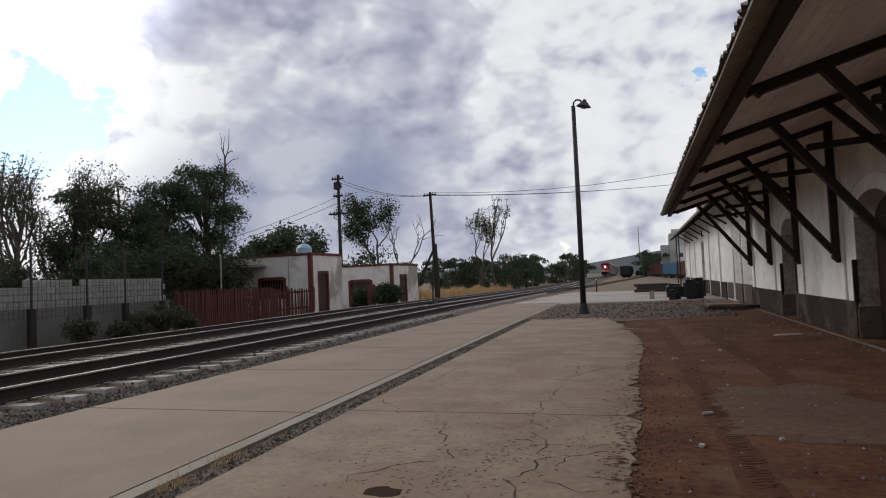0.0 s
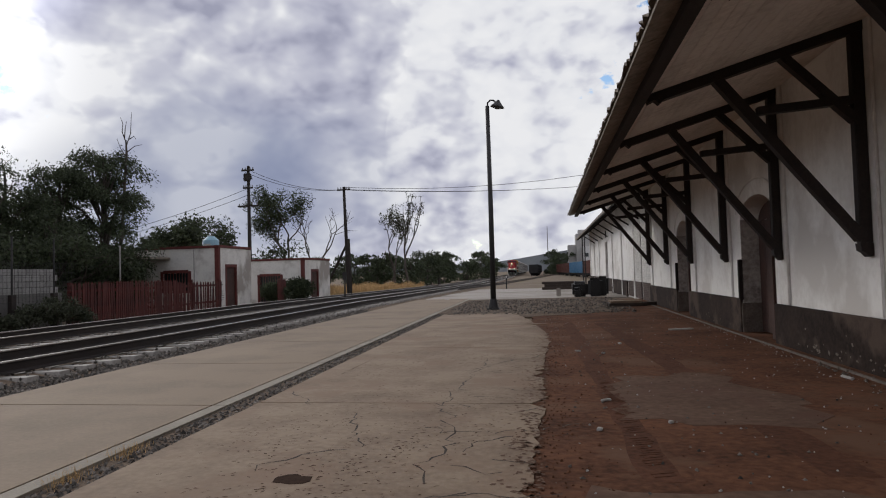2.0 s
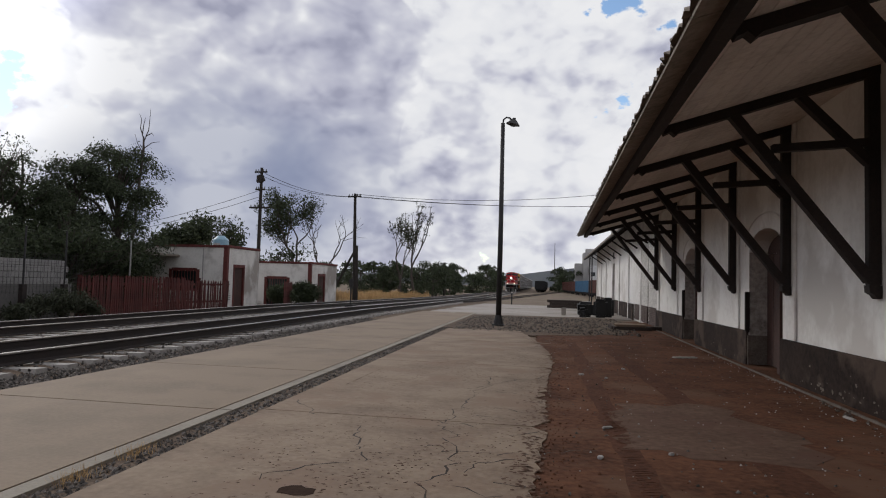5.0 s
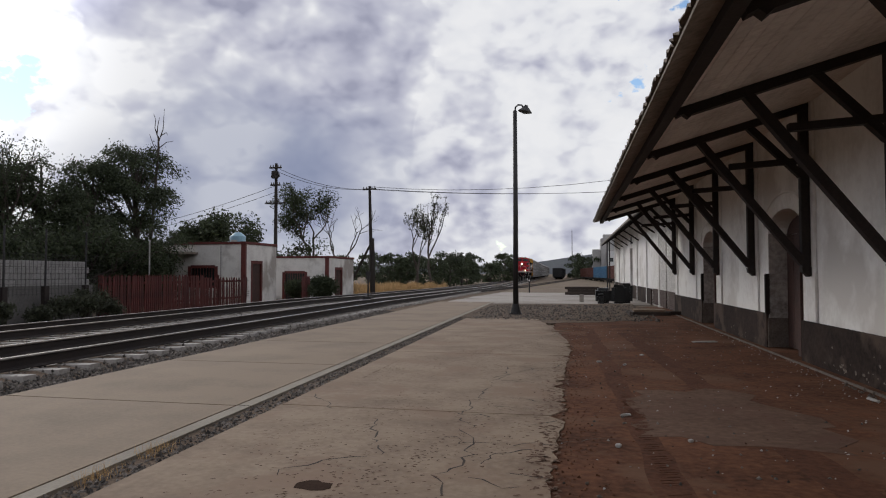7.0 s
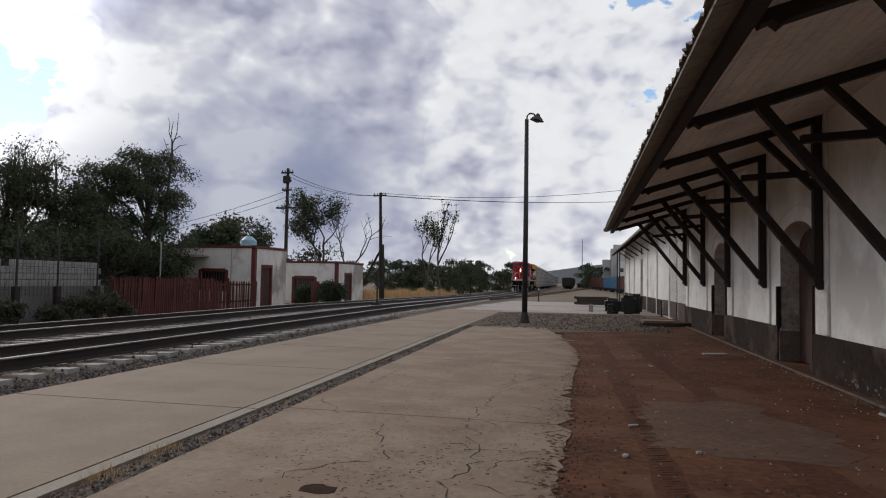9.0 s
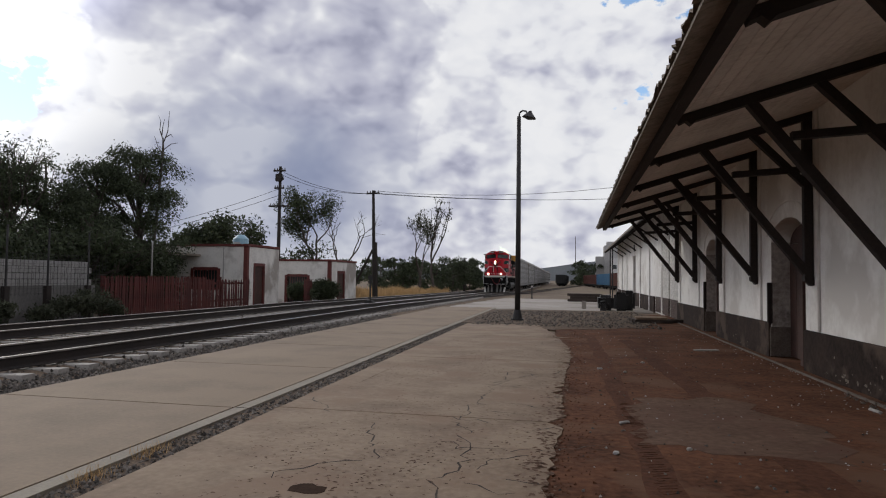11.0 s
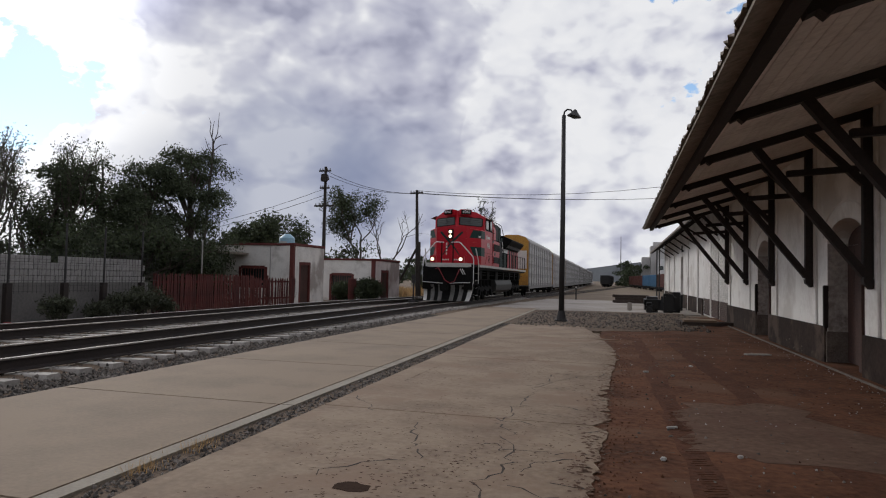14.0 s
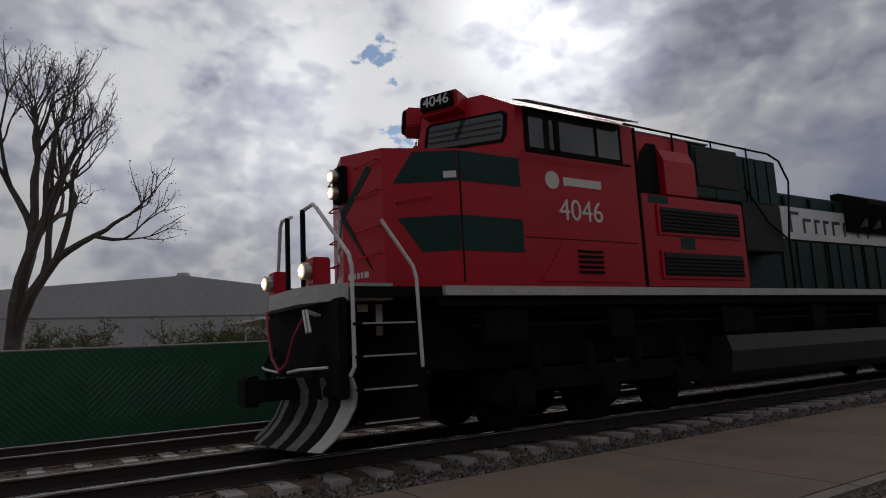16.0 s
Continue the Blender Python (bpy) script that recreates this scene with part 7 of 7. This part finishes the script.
def build_hall():
    hall = tagged(empty("warehouse", pose(-50.5, 9.2, -0.06)), "big pale grey sheet-clad warehouse with a low gable", "warehouse")
    bm = bmesh.new()
    prism(bm, [(-22, 0), (11.6, 0), (11.6, 6.45), (0, 7.75), (-22, 5.6)], -40, 0, "x")
    part("wall", bm, M_WAREHOUSE, hall, "pale grey ribbed cladding")
    part("flashing", boxes((0.001, 0.06, -22, 11.6, 4.75, 4.82)), M_RACKDARK, hall)
    bm = bmesh.new()
    for k in range(-21, 11):
        box(bm, 0.001, 0.03, k - 0.02, k + 0.02, 0, 4.7)
    part("cladding_ribs", bm, M_WAREHOUSE, hall)["kind"] = "stuff"
    bm = bmesh.new()
    disc(bm, (-1.5, 0.2, 7.85), 0.7, 0.5, "z", 14, 0.4)
    part("roof_vent", bm, M_WAREHOUSE, hall, "round roof ventilator")
    annex = tagged(empty("warehouse_annex", pose(-54.0, 20.9, -0.06)), "lower pale grey annex of the warehouse", "warehouse")
    bm = bmesh.new()
    prism(bm, [(0, 0), (5.6, 0), (5.6, 4.9), (0, 5.3)], -20, 0, "x")
    part("wall", bm, M_WAREHOUSE, annex)


# ---- yard and distance ----
def build_yard():
    # stacked sleepers and platform scraps by the annex
    stack = tagged(empty("sleeper_stack", pose(1.9, 24.6, -0.02, 0, 0, 6)), "low stack of old timber planks on the dirt", "timber stack")
    rng = random.Random(9)
    for k in range(5):
        part("plank", boxes((0, 1.35, k * 0.26, k * 0.26 + 0.23, 0, 0.13), bevel=0.012), M_RAW, stack, "", pose(rng.uniform(-0.05, 0.05), 0, 0, 0, 0, rng.uniform(-2, 2)))
    for k in range(3):
        part("plank", boxes((0.1, 1.2, k * 0.34, k * 0.34 + 0.3, 0.135, 0.21), bevel=0.01), M_OLDCONC, stack, "", pose(rng.uniform(-0.05, 0.05), 0, 0, 0, 0, rng.uniform(-3, 3)))
    loose = bmesh.new()
    box(loose, 0, 1.1, 0, 0.25, 0, 0.14, 0.012)
    tagged(part("timber_baulk", loose, M_RAW, None, m=pose(2.75, 25.0, -0.02, 0, 0, 14)), "loose old timber baulk on the dirt", "timber")
    heap = tagged(empty("sleeper_pile", pose(-0.9, 52, dip(52), 0, 0, 2)), "long pile of dark old sleepers across the apron", "timber stack")
    for r in range(3):
        for k in range(3):
            part("sleeper", boxes((0, 2.4, k * 0.3, k * 0.3 + 0.26, r * 0.21, r * 0.21 + 0.2), bevel=0.015), M_RAW, heap, "", pose(rng.uniform(-0.2, 0.2), 0, 0))
    for x, y, s, h in ((1.25, 35.2, 0.8, 0.8), (2.0, 35.0, 0.7, 0.95), (1.1, 34.5, 0.5, 0.5), (2.45, 35.8, 0.6, 1.05)):
        bm = bmesh.new()
        box(bm, -s / 2, s / 2, -s / 2, s / 2, 0, h, 0.12)
        for v in bm.verts:
            v.co += noise.noise_vector(v.co * 3 + Vector((x, y, 0))) * 0.07
        tagged(part("rubbish_bag", bm, M_BAG, None, m=pose(x, y, -0.02 + dip(y))), "black heap of bagged rubbish against the annex", "rubbish")
    bm = bmesh.new()
    box(bm, -0.12, 0.12, -0.1, 0.1, 0, 0.45, 0.03)
    tagged(part("marker_stone", bm, M_APRON, None, m=pose(0.15, 36.5, -0.02 + dip(36.5))), "small pale marker stone on the apron", "stone")
    stand = tagged(empty("switch_stand", pose(-4.4, 60, -0.05 + dip(60))), "small switch stand with a round target", "switch stand")
    bm = bmesh.new()
    tube(bm, [(0, 0, 0), (0, 0, 1.0)], 0.06, 8)
    part("stand", bm, M_STEEL, stand)
    bm = bmesh.new()
    disc(bm, (0, 0, 1.13), 0.16, 0.04, "y", 18)
    part("target", bm, M_STEEL, stand)
    bm = bmesh.new()
    disc(bm, (0, -0.03, 1.13), 0.08, 0.04, "y", 14)
    part("target_centre", bm, M_LETTER, stand)
    # flat litter
    for x, y, w, l, a in ((2.72, 15.4, 0.55, 0.14, 20), (0.35, 11.6, 0.09, 0.06, 10), (0.75, 11.3, 0.08, 0.04, 60), (1.15, 12.7, 0.10, 0.05, 110), (0.5, 7.3, 0.12, 0.04, 30), (1.0, 6.3, 0.05, 0.04, 30), (-5.6, 34.0, 0.25, 0.15, 10), (0.35, 6.0, 0.07, 0.05, 80), (3.45, 8.75, 0.22, 0.05, 100)):
        bm = bmesh.new()
        box(bm, -w / 2, w / 2, -l / 2, l / 2, 0, 0.025, 0.008)
        tagged(part("litter", bm, M_LITTER, None, m=pose(x, y, -0.012, 0, 0, a)), "pale scrap of litter on the dirt", "litter", "litter")
    oil = bmesh.new()
    prism(oil, ragged([(-1.96, 4.36), (-1.82, 4.33), (-1.70, 4.40), (-1.72, 4.50), (-1.85, 4.55), (-1.97, 4.48)], 0.025, 0.05, 8), 0.0005, 0.003, "z")
    tagged(part("oil_stain", oil, M_STAIN), "dark oil stain on the concrete", "stain", kind="structure")


def build_wagons():
    def wagon(x, y, l, h, mat, label, yaw):
        w = tagged(empty("parked_wagon", pose(x, y, -0.05 + dip(y), 0, 0, yaw)), label, "freight wagon", "parked wagons in the yard")
        bm = boxes((-1.45, 1.45, 0, l, 0.95, h), bevel=0.05)
        part("body", bm, mat, w)
        for s in (-1, 1):
            ribs = bmesh.new()
            for k in range(int(l / 1.1)):
                box(ribs, s * 1.451, s * 1.52, 0.4 + k * 1.1, 0.5 + k * 1.1, 1.0, h - 0.05)
            part("ribs", ribs, mat, w)["kind"] = "stuff"
        part("underframe", boxes((-1.2, 1.2, 0.1, l - 0.1, 0.55, 0.949)), M_BLACK, w)
        for yy in (1.2, 2.9, l - 2.9, l - 1.2):
            wheelset(w, yy, 0.42)
    for k in range(4):
        wagon(-6.8 - 0.1 * k, 213 + 15.5 * k, 14.5, 3.7, M_WAGONBLACK, "black open hopper wagon parked on the siding", -0.8)
    mats = (M_RUST, M_RUST, M_BLUE, M_BLUE, M_RUST, M_RUST, M_RUST)
    for k, m in enumerate(mats):
        wagon(9.5 - 1.1 * k, 118 + 16 * k, 14.5, 3.6, m, "blue boxy wagon parked in the yard" if m is M_BLUE else "rust-red boxy wagon parked in the yard", 4)
    plant = tagged(empty("grain_plant", pose(15, 250, -0.1 + dip(250))), "pale grain plant with silos and blocky towers", "factory")
    part("tower", boxes((3.5, 7, 0, 10, 0, 25)), M_SILO, plant)
    part("block", boxes((-7, 3.4, 0, 14, 0, 15)), M_SILO, plant)
    part("block", boxes((-10, -7.1, 2, 14, 0, 11)), M_SILO, plant)
    part("annex", boxes((-5, 2, -8, -0.1, 0, 10)), M_LWHITE, plant)
    for k in range(3):
        part("window", boxes((-4.5 + k * 2.6, -3.0 + k * 2.6, -8.05, -8.001, 6.2, 7.6)), M_GLASS, plant)
    for k in range(2):
        bm = bmesh.new()
        disc(bm, (10.8 + k * 7, 5, 10.5), 3.3, 21, "z", 24)
        part("silo", bm, M_SILO, plant)
    part("roof_house", boxes((-6, -1, 3, 10, 15.001, 16.6)), M_SILO, plant)
    mast = bmesh.new()
    tube(mast, [(0, 0, 0), (0, 0, 62)], 1.0, 4, 0.5)
    tagged(part("radio_mast", mast, M_RACKDARK, None, m=pose(-9, 900, -2)), "thin lattice mast on the skyline", "mast")
    # far hills
    bm = bmesh.new()
    prev = None
    for i in range(60):
        a = radians(60 - i * 2.2)
        h = 14 + 26 * max(0, math.sin(i * 0.21 - 4.6)) + 8 * math.sin(i * 0.7)
        p = Vector((-math.sin(a) * 1400, math.cos(a) * 1400, 0))
        now = (bm.verts.new(p + Vector((0, 0, -5))), bm.verts.new(p * 1.05 + Vector((0, 0, max(6, h)))), bm.verts.new(p * 1.2 + Vector((0, 0, -5))))
        if prev:
            bm.faces.new((prev[0], now[0], now[1], prev[1]))
            bm.faces.new((prev[1], now[1], now[2], prev[2]))
        prev = now
    tagged(part("backdrop", bm, M_HILL), "low blue-grey hills on the horizon", "hills", kind="structure")


grow_all()
build_wires()
build_huts()
build_picket_fence()
build_block_wall()
build_green_fence()
build_hall()
build_yard()
build_wagons()


motions()
